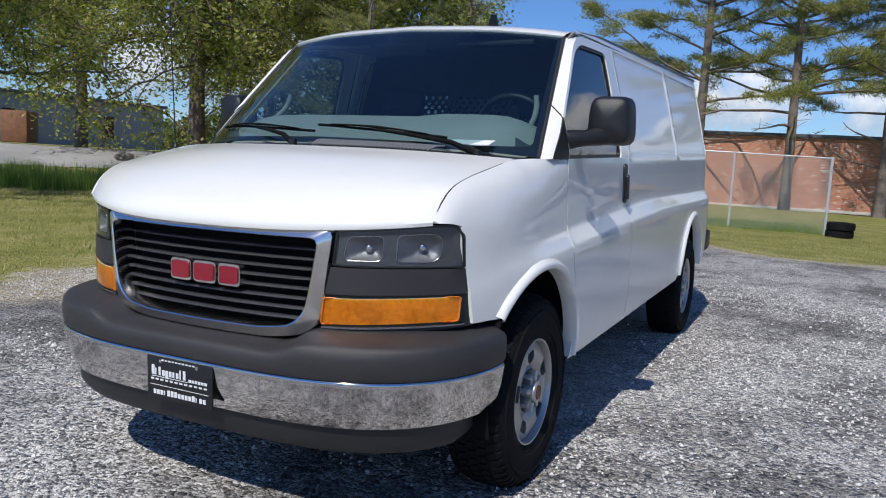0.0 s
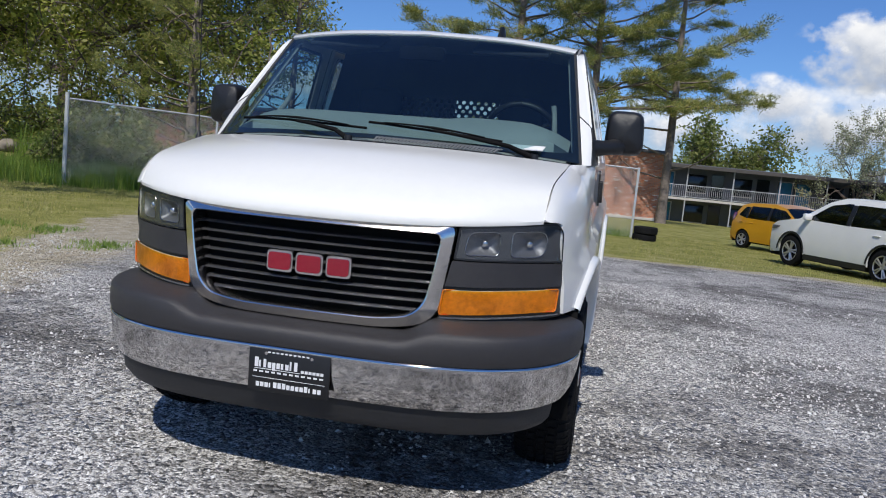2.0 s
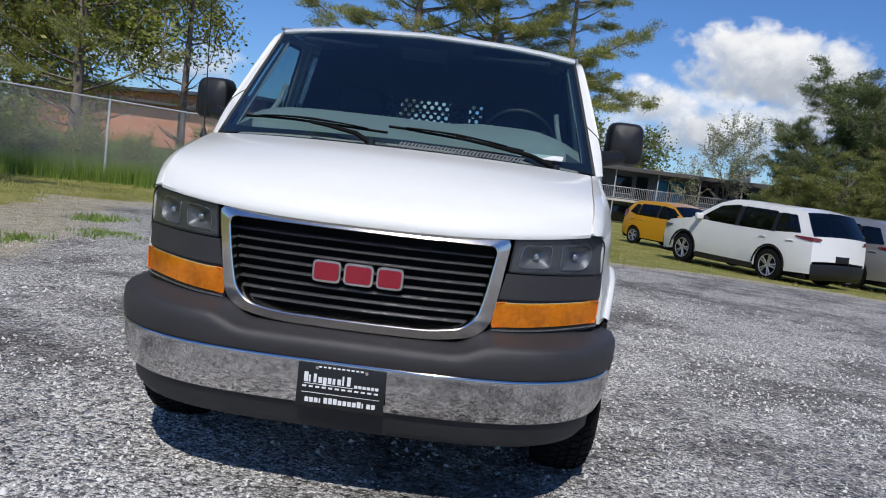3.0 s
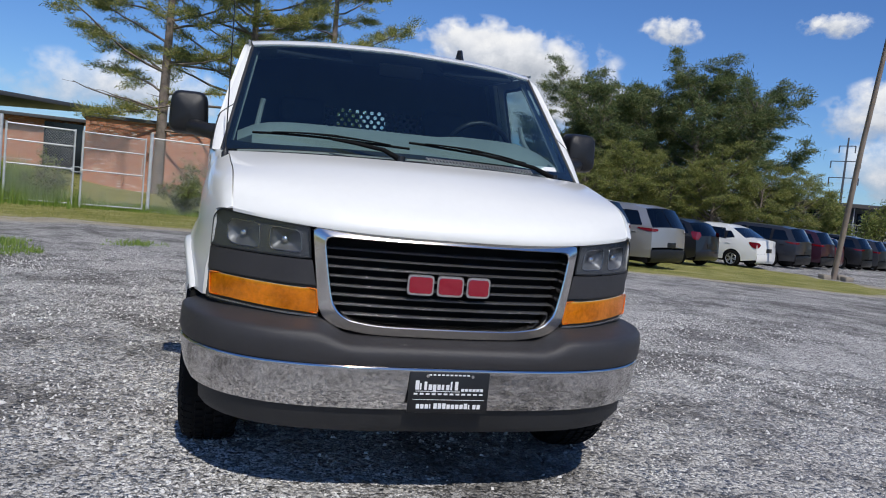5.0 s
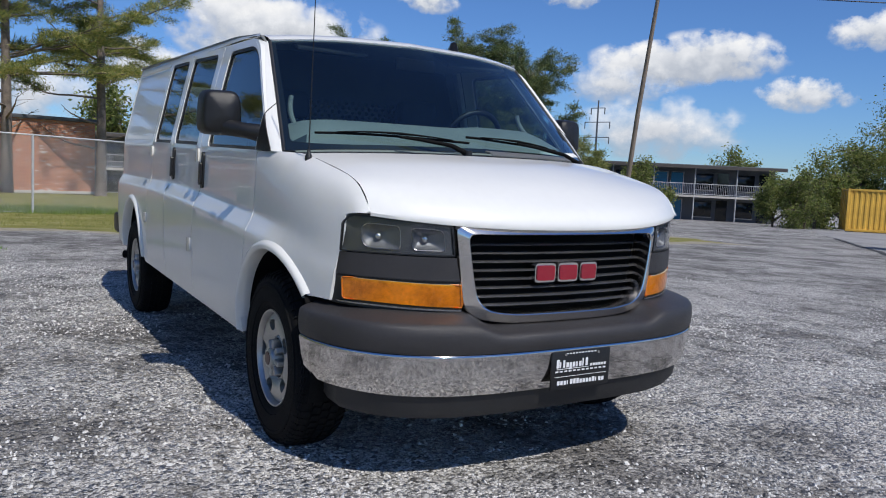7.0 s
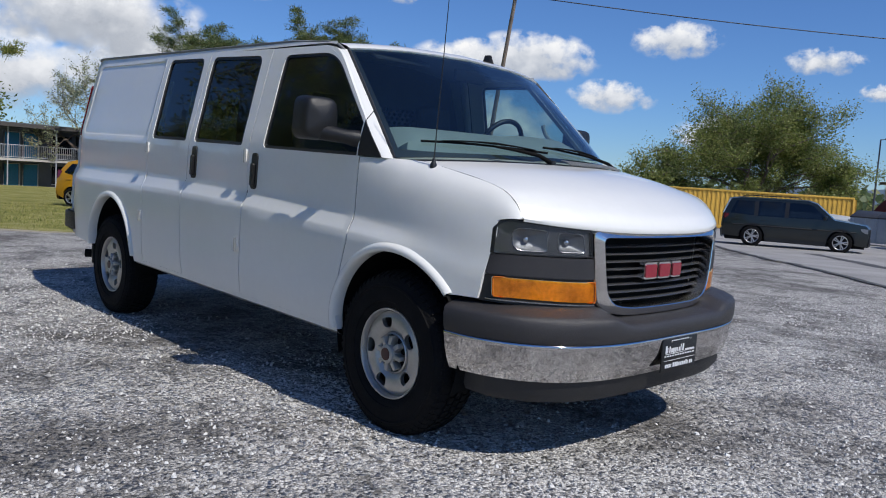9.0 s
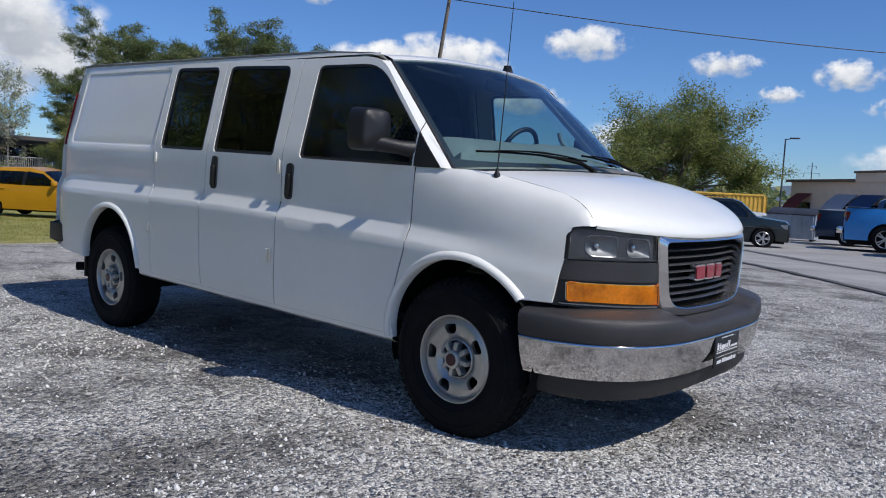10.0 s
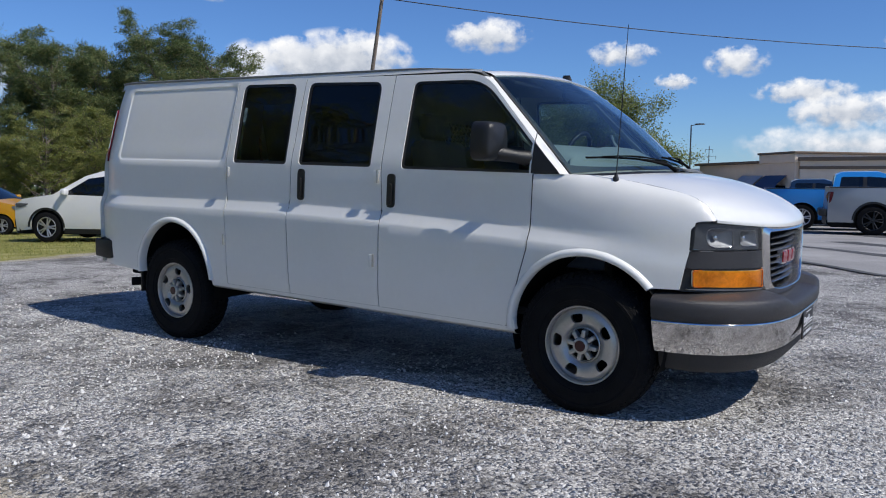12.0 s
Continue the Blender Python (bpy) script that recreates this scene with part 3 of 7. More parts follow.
# roof
rows = []
vr = np.linspace(-1, 1, 25)
rows.append([(lambda p: (p[0] - 0.004, p[1], p[2] - 0.012))(ws_pt(1.0, v)) for v in vr])
rows.append([(lambda p: (p[0] + 0.006, p[1], p[2] + 0.004))(ws_pt(1.0, v)) for v in vr])
rows.append([(lambda p: (p[0] - 0.020, p[1] * 1.004, p[2] + 0.017))(ws_pt(1.0, v)) for v in vr])
rows.append([(lambda p: (p[0] - 0.070, p[1] * 1.010, p[2] + 0.032))(ws_pt(1.0, v)) for v in vr])
for x in list(np.linspace(-0.90, -4.40, 26)):
    row = []
    for v in vr:
        edge = 1.942 - roof_dip(x) - 0.05 * smooth01(-4.15, -4.40, x)
        zz = edge + (0.088 + 0.8 * roof_dip(x) - 0.086 * smooth01(-1.7, -0.85, x)) * (1 - abs(v) ** 1.8)
        row.append((x, v * (half_width(max(x, -4.3), 1.95) - 0.006), zz))
    rows.append(row)
part("roof", sheet(rows), M_WHITE, van, angle=50)

# tail: rear doors closing the body, with glass, and tail lamps
rows = []
for z in np.linspace(0.45, 1.95, 16):
    xr = -4.52 + 0.24 * smooth01(1.2, 2.0, z) ** 1.3
    rows.append([(xr + 0.06 * abs(v) ** 3, v * (half_width(-4.40, z) + 0.002), z) for v in np.linspace(-1, 1, 17)])
tail_rows = rows
tail_vs, tail_fs = sheet(rows)
keep = [f for i, f in enumerate(tail_fs) if not (9 <= i // 16 <= 13 and (i % 16 in (2, 3, 4, 5, 6, 9, 10, 11, 12, 13)))]
rear = part("rear_door", (tail_vs, keep), M_WHITE, van)
for cols in ((2, 3, 4, 5, 6), (9, 10, 11, 12, 13)):
    rws = [r[cols[0]:cols[-1] + 2] for r in tail_rows[9:15]]
    part("rear_window", sheet(rws), M_GLASS, rear, "clear rear door window")
for s in (-1, 1):
    lamp = [(-4.475, 1.30), (-4.405, 1.30), (-4.375, 1.62), (-4.345, 1.70), (-4.36, 1.74), (-4.40, 1.66)]
    part("tail_lamp", side_panel(s, rounded(lamp, 0.02), (), 0.05, 0.05, 0.016), M_RED, van, "red tall tail lamp")
# rear bumper
rows = []
for v in np.linspace(-1, 1, 21):
    x = -4.60 + 0.22 * abs(v) ** 4
    rows.append([(x + dx, v * 0.985, z) for dx, z in ((0.14, 0.655), (0.02, 0.665), (0.0, 0.64), (0.0, 0.54), (0.02, 0.50), (0.14, 0.495))])
part("rear_bumper", sheet(rows), M_BLACKP, van)
for s in (-1, 1):
    boxpart("rear_bumper_end", (-4.46, s * 0.965 - 0.02, 0.500), (-4.20, s * 0.965 + 0.02, 0.655), M_BLACKP, van, "", 0.018)
    boxpart("mud_flap", (-3.865, s * 0.86 - 0.10, 0.26), (-3.845, s * 0.86 + 0.10, 0.52), M_BLACKP, van, "", 0.004)
for s in (-1, 1):
    ring = arc(RA[0], RA[1], 0.45, 188, -8)
    part("wheel_housing", sheet([[(x, s * y, z) for x, z in ring] for y in (0.93, 0.70, 0.52)] + [[(RA[0] + (x - RA[0]) * 0.2, s * 0.50, RA[1] + (z - RA[1]) * 0.2) for x, z in ring]]), M_MATTE, van)
part("exhaust_pipe", tube_data([(-3.2, -0.62, 0.36), (-3.80, -0.74, 0.335), (-3.97, -0.97, 0.33)], 0.034, 14, False), M_MATTE, van)

# hood
HC = [(0.0, 0.235, 1.318), (0.30, 0.436, 1.284), (0.58, 0.634, 1.222), (0.80, 0.777, 1.150), (0.90, 0.842, 1.106), (0.97, 0.869, 1.070), (1.0, 0.874, 1.050)]
HE = [(0.0, 0.045, 0.851, 1.294), (0.30, 0.245, 0.838, 1.260), (0.55, 0.42, 0.824, 1.226), (0.72, 0.53, 0.819, 1.193), (0.86, 0.59, 0.817, 1.153), (0.94, 0.62, 0.814, 1.116), (1.0, 0.641, 0.813, 1.085)]


def hood_pt(u, v):
    cx, cz = curve_at([(p[0], p[1]) for p in HC], u), curve_at([(p[0], p[2]) for p in HC], u)
    ex, ey, ez = (curve_at([(p[0], p[k]) for p in HE], u) for k in (1, 2, 3))
    w = abs(v) ** 2.6
    return (cx * (1 - w) + ex * w, v * (ey - 0.004), cz * (1 - w) + ez * w - 0.0)


us = list(np.linspace(0, 0.85, 16)) + list(np.linspace(0.88, 1.0, 8))
vsn = np.linspace(-1, 1, 37)
rows = [[hood_pt(u, v) for v in vsn] for u in us]
rows.insert(0, [(p[0] - 0.012, p[1], p[2] - 0.03) for p in rows[0]])
rows.append([(p[0] - 0.003, p[1] * 0.999, p[2] - 0.012) for p in rows[-1]])
rows.append([(p[0] - 0.045, p[1] * 0.985, p[2] - 0.002) for p in rows[-1]])
part("hood", sheet(rows), M_WHITE, van)
# black sheet standing in for the shade below the hood's edges and the engine bay
part("hood_gap", sheet([[(p[0] - 0.03, p[1] * 0.985, p[2] - 0.02) for p in [hood_pt(u, v) for v in vsn]] for u in us[::3] + [1.0]]), M_MATTE, van)

# windshield, cowl and wipers
rows = [[ws_pt(t, v) for v in np.linspace(-1, 1, 29)] for t in np.linspace(0, 1, 15)]
wshield = part("windshield", sheet(rows), M_GLASS, van, "large raked clear windshield glass")
# black frit band round the glass
band = []
for t0, t1, v0, v1, nt_, nv_ in ((0.0, 0.035, -1, 1, 3, 30), (0.975, 1.0, -1, 1, 3, 30), (0.0, 1.0, -1.0, -0.965, 16, 3), (0.0, 1.0, 0.965, 1.0, 16, 3)):
    band.append(sheet([[ws_pt(t * (1 + 1.6 * v ** 8) if t1 < 0.1 else t, v, -0.004) for v in np.linspace(v0, v1, nv_)] for t in np.linspace(t0, t1, nt_)]))
part("windshield_border", join(*band), M_BLACKP, wshield)
# black moulding beside the glass, down to the cowl
for s in (-1, 1):
    rows = [[(lambda p, q: (p[0] + dx, p[1] + s * dy, p[2] + dz))(ws_pt(t, s), 0) for dx, dy, dz in ((0.0, -0.009, 0.004), (0.002, 0.001, 0.006), (-0.002, 0.006, 0.003), (-0.007, 0.007, -0.006))] for t in np.linspace(-0.01, 1.0, 14)]
    part("windshield_moulding", sheet(rows), M_DAM, van)
rows = []
for v in np.linspace(-1, 1, 41):
    a, b = Vector(ws_pt(-0.012, v * 0.995)), Vector(hood_pt(0.0, v))
    rows.append([tuple(a + Vector((-0.02, 0, -0.01))), tuple(a + Vector((0.01, 0, -0.004))), tuple(a.lerp(b, 0.4) + Vector((0, 0, -0.018))), tuple(b + Vector((0.0, 0, -0.022))), tuple(b + Vector((0.04, 0, -0.05)))])
cowl = part("cowl", sheet(rows), M_BLACKP, van, "black plastic cowl below the windshield")
for k in range(34):
    y = 0.02 + 0.0155 * k
    v = y / 0.85
    a, b = Vector(ws_pt(0.0, v)), Vector(hood_pt(0.0, v))
    p, q = a.lerp(b, 0.10) + Vector((0, 0, 0.009)), a.lerp(b, 0.95) + Vector((0, 0, 0.006))
    part("cowl_rib", tube_data([tuple(p), tuple(p.lerp(q, 0.5) + Vector((0, 0, 0.006))), tuple(q)], 0.0045, 6), M_RAIL, cowl)


def wiper(y_pivot, v_tip, t_tip, v_mid):
    piv = Vector(ws_pt(-0.02, y_pivot / 0.845)) + Vector((0.05, 0, 0.0))
    mid = Vector(ws_pt(0.065, v_mid, 0.022))
    arm = part("wiper_arm", tube_data([tuple(piv), tuple(piv.lerp(mid, 0.25) + Vector((0, 0, 0.022))), tuple(piv.lerp(mid, 0.7) + Vector((0, 0, 0.012))), tuple(mid)], [0.014, 0.010, 0.008, 0.006], 8), M_MATTE, van, "black wiper arm with blade")
    part("wiper_pivot", tube_data([tuple(piv + Vector((0, 0, -0.03))), tuple(piv + Vector((0, 0, 0.018)))], [0.02, 0.017], 12), M_BLACKP, arm)
    v0 = 2 * v_mid - v_tip
    pts = [ws_pt(0.055 + (t_tip - 0.055) * k / 8, v0 + (v_tip - v0) * k / 8, 0.010) for k in range(9)]
    part("wiper_blade", tube_data(pts, 0.0065, 6), M_MATTE, arm)
    bow = [ws_pt(0.055 + (t_tip - 0.055) * k / 8, v0 + (v_tip - v0) * k / 8, 0.012 + 0.014 * math.sin(math.pi * k / 8)) for k in range(1, 8)]
    part("blade_frame", tube_data(bow, [0.003, 0.004, 0.005, 0.007, 0.005, 0.004, 0.003], 6), M_MATTE, arm)


wiper(-0.10, -0.86, 0.115, -0.46)
wiper(0.66, -0.06, 0.10, 0.28)

# front end in plan
def nose_x(y):
    a = abs(y)
    return 0.848 - 0.055 * (a / 0.52) ** 2 if a <= 0.52 else 0.793 - 0.255 * ((a - 0.52) / 0.37) ** 1.55 - 3.0 * max(0.0, a - 0.880)


def front_surf(off=0.0):
    return lambda y, z: (nose_x(y) + off - 0.03 * max(0.0, z - 0.9), y, z)


def front_panel(outline, off=0.0, holes=(), step=0.05, thick=0.02):
    return panel(outline, front_surf(off), step, holes, thick, lambda y, z: (-1, 0, 0))


def both(half):
    return [(-y, z) for y, z in half] + [(y, z) for y, z in reversed(half)]


G_OUT = rounded(both([(0.524, 1.047), (0.503, 0.880), (0.482, 0.735), (0.430, 0.689), (0.30, 0.666)]), [0.02, 0.2, 0.05, 0.06, 0.1, 0.1, 0.06, 0.05, 0.2, 0.02])
G_IN = rounded(both([(0.476, 1.018), (0.453, 0.870), (0.430, 0.768), (0.380, 0.722), (0.27, 0.706)]), [0.03, 0.2, 0.05, 0.05, 0.1, 0.1, 0.05, 0.05, 0.2, 0.03])
grille = part("grille", front_panel([(y * 0.99, 0.868 + (z - 0.868) * 0.99) for y, z in G_IN], -0.075), M_MATTE, van, "dark grille with thin horizontal bars and red emblem")


def ring_between(outer, inner, n=140):
    def even(poly):
        p = resample(poly, 0.01)
        # start at the top centre and go by length
        k = min(range(len(p)), key=lambda i: (abs(p[i][0]) + (0 if p[i][1] > 0.9 else 9)))
        p = p[k:] + p[:k]
        L = [0.0]
        for i in range(len(p)):
            L.append(L[-1] + (Vector(p[(i + 1) % len(p)]) - Vector(p[i])).length)
        out = []
        for j in range(n):
            t = L[-1] * j / n
            i = max(k for k in range(len(p)) if L[k] <= t)
            out.append(Vector(p[i]).lerp(Vector(p[(i + 1) % len(p)]), (t - L[i]) / max(1e-9, L[i + 1] - L[i])))
        return out
    return even(outer), even(inner)


eo, ei = ring_between(G_OUT, G_IN)
rows = []
for f, off in ((0.0, -0.035), (0.0, 0.003), (0.05, 0.010), (0.5, 0.020), (0.86, 0.026), (0.95, 0.023), (1.0, 0.010), (1.02, -0.075)):
    rows.append([front_surf(off)(*(a.lerp(b, f))) for a, b in zip(eo, ei)])
part("grille_surround", sheet(rows, closed=True), M_CHROME, van, "chrome grille surround")
for k in range(8):
    z = 0.735 + 0.0345 * k
    half = 0.428 + (z - 0.768) * 0.19 if z > 0.768 else 0.428 - (0.768 - z) * 0.9
    rows = []
    for y in np.linspace(-half, half, 15):
        x = nose_x(y)
        rows.append([(x - 0.065, y, z + 0.006), (x - 0.030, y, z + 0.003), (x - 0.024, y, z - 0.0025), (x - 0.030, y, z - 0.006), (x - 0.065, y, z - 0.008)])
    part("grille_bar", sheet(rows), M_SLAT, grille)
# emblem: three plain red blocks with bright rims
for y0, y1 in ((-0.163, -0.062), (-0.050, 0.054), (0.066, 0.160)):
    out = rounded([(y0, 0.824), (y1, 0.824), (y1, 0.902), (y0, 0.902)], 0.018)
    part("emblem_rim", front_panel(out, -0.008, (), 0.04, 0.03), M_CHROME, grille)
    cy = (y0 + y1) / 2
    inn = rounded([(y0 + 0.007, 0.832), (y1 - 0.007, 0.832), (y1 - 0.007, 0.894), (y0 + 0.007, 0.894)], 0.014)
    part("emblem_face", front_panel(inn, -0.003, (), 0.04, 0.006), M_BADGE, grille, "plain red emblem block")

for s in (-1, 1):
    def q(pts, r):
        poly = rounded(pts, r)
        return poly if s > 0 else [(-y, z) for y, z in reversed(poly)]
    lamp_out = q([(0.520, 0.932), (0.8845, 0.930), (0.880, 1.046), (0.858, 1.076), (0.79, 1.073), (0.70, 1.060), (0.532, 1.047)], [0.008, 0.004, 0.03, 0.03, 0.0, 0.0, 0.010])
    bowls = [q([(0.552, 0.950), (0.668, 0.950), (0.672, 1.036), (0.566, 1.030)], 0.022), q([(0.706, 0.948), (0.822, 0.948), (0.826, 1.046), (0.709, 1.038)], [0.018, 0.040, 0.040, 0.018])]
    lamp = part("headlamp", front_panel(lamp_out, -0.008, bowls, 0.03, 0.012), M_LAMPIN, van, "clear rectangular headlamp with twin reflectors")
    part("headlamp_lens", front_panel(lamp_out, 0.004, (), 0.03, 0.0), M_LENS, lamp, "clear plastic lens")
    bez = front_panel(lamp_out, 0.005, [q([(0.525, 0.937), (0.881, 0.935), (0.876, 1.044), (0.855, 1.069), (0.79, 1.065), (0.70, 1.056), (0.538, 1.042)], [0.008, 0.004, 0.03, 0.03, 0.0, 0.0, 0.010])], 0.05, 0.014)
    part("headlamp_bezel", bez, M_BLACKP, lamp)
    for poly in bowls:
        yc, zc = sum(p[0] for p in poly) / len(poly), sum(p[1] for p in poly) / len(poly)
        rows = []
        for rr in (0.05, 0.2, 0.4, 0.6, 0.8, 0.93, 1.0):
            rows.append([front_surf(-0.050 + 0.042 * rr ** 2.2)(yc + (y - yc) * rr, zc + (z - zc) * rr) for y, z in poly])
        part("reflector", sheet(rows, closed=True), M_REFL, lamp, "bright ribbed reflector bowl")
        rim = [front_surf(-0.006)(y, z) for y, z in poly]
        part("reflector_rim", tube_data(rim + rim[:1], 0.0022, 5, False), M_SLAT, lamp)
        bm = bmesh.new()
        bmesh.ops.create_uvsphere(bm, u_segments=14, v_segments=8, radius=0.015, matrix=Matrix.Translation(front_surf(-0.040)(yc, zc)))
        part("bulb", bm, M_CHROME, lamp)
    trim = q([(0.497, 0.836), (0.889, 0.840), (0.8845, 0.927), (0.516, 0.927)], 0.004)
    part("lamp_filler", front_panel(trim, 0.006, (), 0.05, 0.014), M_PLASTIC, van)
    mk = q([(0.478, 0.702), (0.894, 0.722), (0.889, 0.838), (0.494, 0.833)], 0.004)
    part("marker_surround", front_panel(mk, -0.004, (), 0.05, 0.012), M_BLACKP, van)
    mk = q([(0.484, 0.733), (0.876, 0.747), (0.880, 0.831), (0.494, 0.822)], 0.010)
    marker = part("turn_signal", front_panel(mk, 0.007, (), 0.04, 0.0), M_AMBERL, van, "amber turn signal lens")
    part("signal_reflector", front_panel(mk, 0.001, (), 0.03, 0.004), M_SIGREF, marker)
    edge = [front_surf(0.006)(y, z) for y, z in mk]
    part("lens_rim", tube_data(edge + edge[:1], 0.0035, 6, False), M_AMBER, marker)
    sill = q([(0.486, 0.718), (0.885, 0.731), (0.885, 0.737), (0.486, 0.725)], 0.002)
    part("marker_lip", front_panel(sill, 0.004, (), 0.05, 0.01), M_SLAT, van)


# bumper
def bump_x(y):
    return 0.385 + 0.565 * math.sqrt(max(0.0, 1 - (min(0.97, abs(y)) / 0.975) ** 3.6))


def bumper_rows(profile, half=0.970, n=81):
    rows = []
    for i in range(n):
        w = -1 + 2 * i / (n - 1)
        y = half * math.sin(w * math.pi / 2) if abs(w) < 1 else half * w
        e = 1e-3
        x = bump_x(y)
        tx = (bump_x(y + e) - bump_x(y - e)) / (2 * e) if abs(y) < 0.968 else -math.copysign(12, y)
        nrm = Vector((1, -tx, 0)).normalized()
        rows.append([(x + nrm.x * d, y + nrm.y * d, z) for d, z in (profile(y) if callable(profile) else profile)])
    for end, s in ((0, -1), (-1, 1)):
        ext = [(0.375 + 0.35 * max(0.0, 0.72 - p[2]) * 0.25, p[1] + s * 0.004 if abs(p[1]) > 0.9 else p[1], p[2]) for p in rows[end]]
        rows.insert(0, ext) if end == 0 else rows.append(ext)
    return rows


def cover(y):
    k = smooth01(0.50, 0.37, abs(y))
    a = ((-0.20, 0.722), (-0.12, 0.716), (-0.055, 0.703), (-0.016, 0.692), (0.000, 0.685), (0.009, 0.673), (0.013, 0.645), (0.012, 0.598), (0.005, 0.578), (-0.03, 0.574))
    c = ((-0.20, 0.666), (-0.12, 0.664), (-0.055, 0.659), (-0.016, 0.653), (0.000, 0.647), (0.009, 0.637), (0.013, 0.620), (0.012, 0.598), (0.005, 0.578), (-0.03, 0.574))
    return [(p[0] * (1 - k) + q[0] * k, p[1] * (1 - k) + q[1] * k) for p, q in zip(a, c)]


bumper = part("front_bumper", sheet(bumper_rows(cover)), M_PLASTIC, van, "dark grey bumper cover over a chrome band")
part("chrome_band", sheet(bumper_rows([(0.0060, 0.5760), (0.0092, 0.5730), (0.0102, 0.567), (0.008, 0.555), (0.002, 0.500), (-0.010, 0.450), (-0.026, 0.412), (-0.045, 0.405)])), M_BRIGHT, bumper, "polished chrome bumper band")
part("air_dam", sheet(bumper_rows([(-0.035, 0.425), (-0.045, 0.405), (-0.050, 0.345), (-0.075, 0.312), (-0.14, 0.305), (-0.30, 0.315)], 0.94)), M_DAM, bumper, "black lower air dam")
# dealer plate: black with pale bars for its writing
plate = part("dealer_plate", box(bmesh.new(), (0.9555, -0.152, 0.412), (0.9635, 0.152, 0.566), 0.003), M_BLACKP, van, "black plate with white lettering")
PX = 0.9645
bars = [(-0.128 + 0.0165 * k, -0.128 + 0.0165 * k + w, 0.500 - d, 0.520 + u) for k, (w, u, d) in enumerate(((0.014, 0.014, 0), (0.006, 0.004, 0), (0.010, 0.010, 0), (0.013, 0, 0), (0.012, 0, 0.008), (0.012, 0, 0), (0.009, 0, 0), (0.012, 0, 0), (0.006, 0.012, 0), (0.012, 0.012, 0)))]
bars += [(0.046 + 0.0145 * k, 0.057 + 0.0145 * k, 0.496, 0.506) for k in range(6)]
bars += [(-0.132 + 0.0225 * k, -0.132 + 0.0225 * k + 0.014, 0.4815, 0.4875) for k in range(12)]
bars += [(-0.128, 0.042, 0.4935, 0.4955), (-0.134, 0.136, 0.4625, 0.4640)]
bars += [(-0.120 + 0.0165 * k, -0.120 + 0.0165 * k + (0.0125 if k not in (3, 12) else 0.005), 0.430, 0.446 + (0.004 if k in (4, 5, 6, 11) else 0.0)) for k in range(15)]
bars += [(-0.080 + 0.016 * k, -0.070 + 0.016 * k, 0.5535, 0.5585) for k in range(10)]
for y0, y1, z0, z1 in bars:
    part("print_bar", box(bmesh.new(), (PX - 0.002, y0, z0), (PX + 0.0006, y1, z1)), M_WPRINT, plate)
for y in (-0.085, 0.085):
    part("plate_screw", tube_data([(0.960, y, 0.552), (0.967, y, 0.552)], 0.006, 10), M_CHROME, plate)

# aerial on the right fender and fin on the roof
ax, ay, az = 0.118, -0.862, 1.283
ant = part("aerial", tube_data([(ax, ay, az), (ax + 0.012, ay, az + 0.30), (ax + 0.030, ay, az + 0.79)], [0.0032, 0.0026, 0.0018], 6), M_BLACKP, van, "thin black whip aerial")
part("aerial_base", lathe([(0.0, 0.028), (0.007, 0.026), (0.010, 0.010), (0.016, 0.0), (0.016, -0.02)], 14, "z"), M_BLACKP, ant).location = (ax, ay, az)
fin_rows = []
for k in range(9):
    t = k / 8
    w = 0.028 * (1 - 0.55 * t)
    x0, x1 = -0.02 - 0.035 * t, -0.115 + 0.012 * t
    fin_rows.append([(x0 - 0.012, -w * 0.5, 0.075 * t), (x0, 0, 0.075 * t), (x0 - 0.012, w * 0.5, 0.075 * t), ((x0 + x1) / 2, w, 0.075 * t), (x1, w * 0.8, 0.075 * t), (x1, -w * 0.8, 0.075 * t), ((x0 + x1) / 2, -w, 0.075 * t)])
fv, ff = sheet(fin_rows, closed=True)
ff.append(tuple(range(8 * 7, 9 * 7)))
fin = part("roof_antenna", (fv, ff), M_BLACKP, van, "small black fin antenna on the roof")
fin.location = (-0.70, 0.375, 1.912)

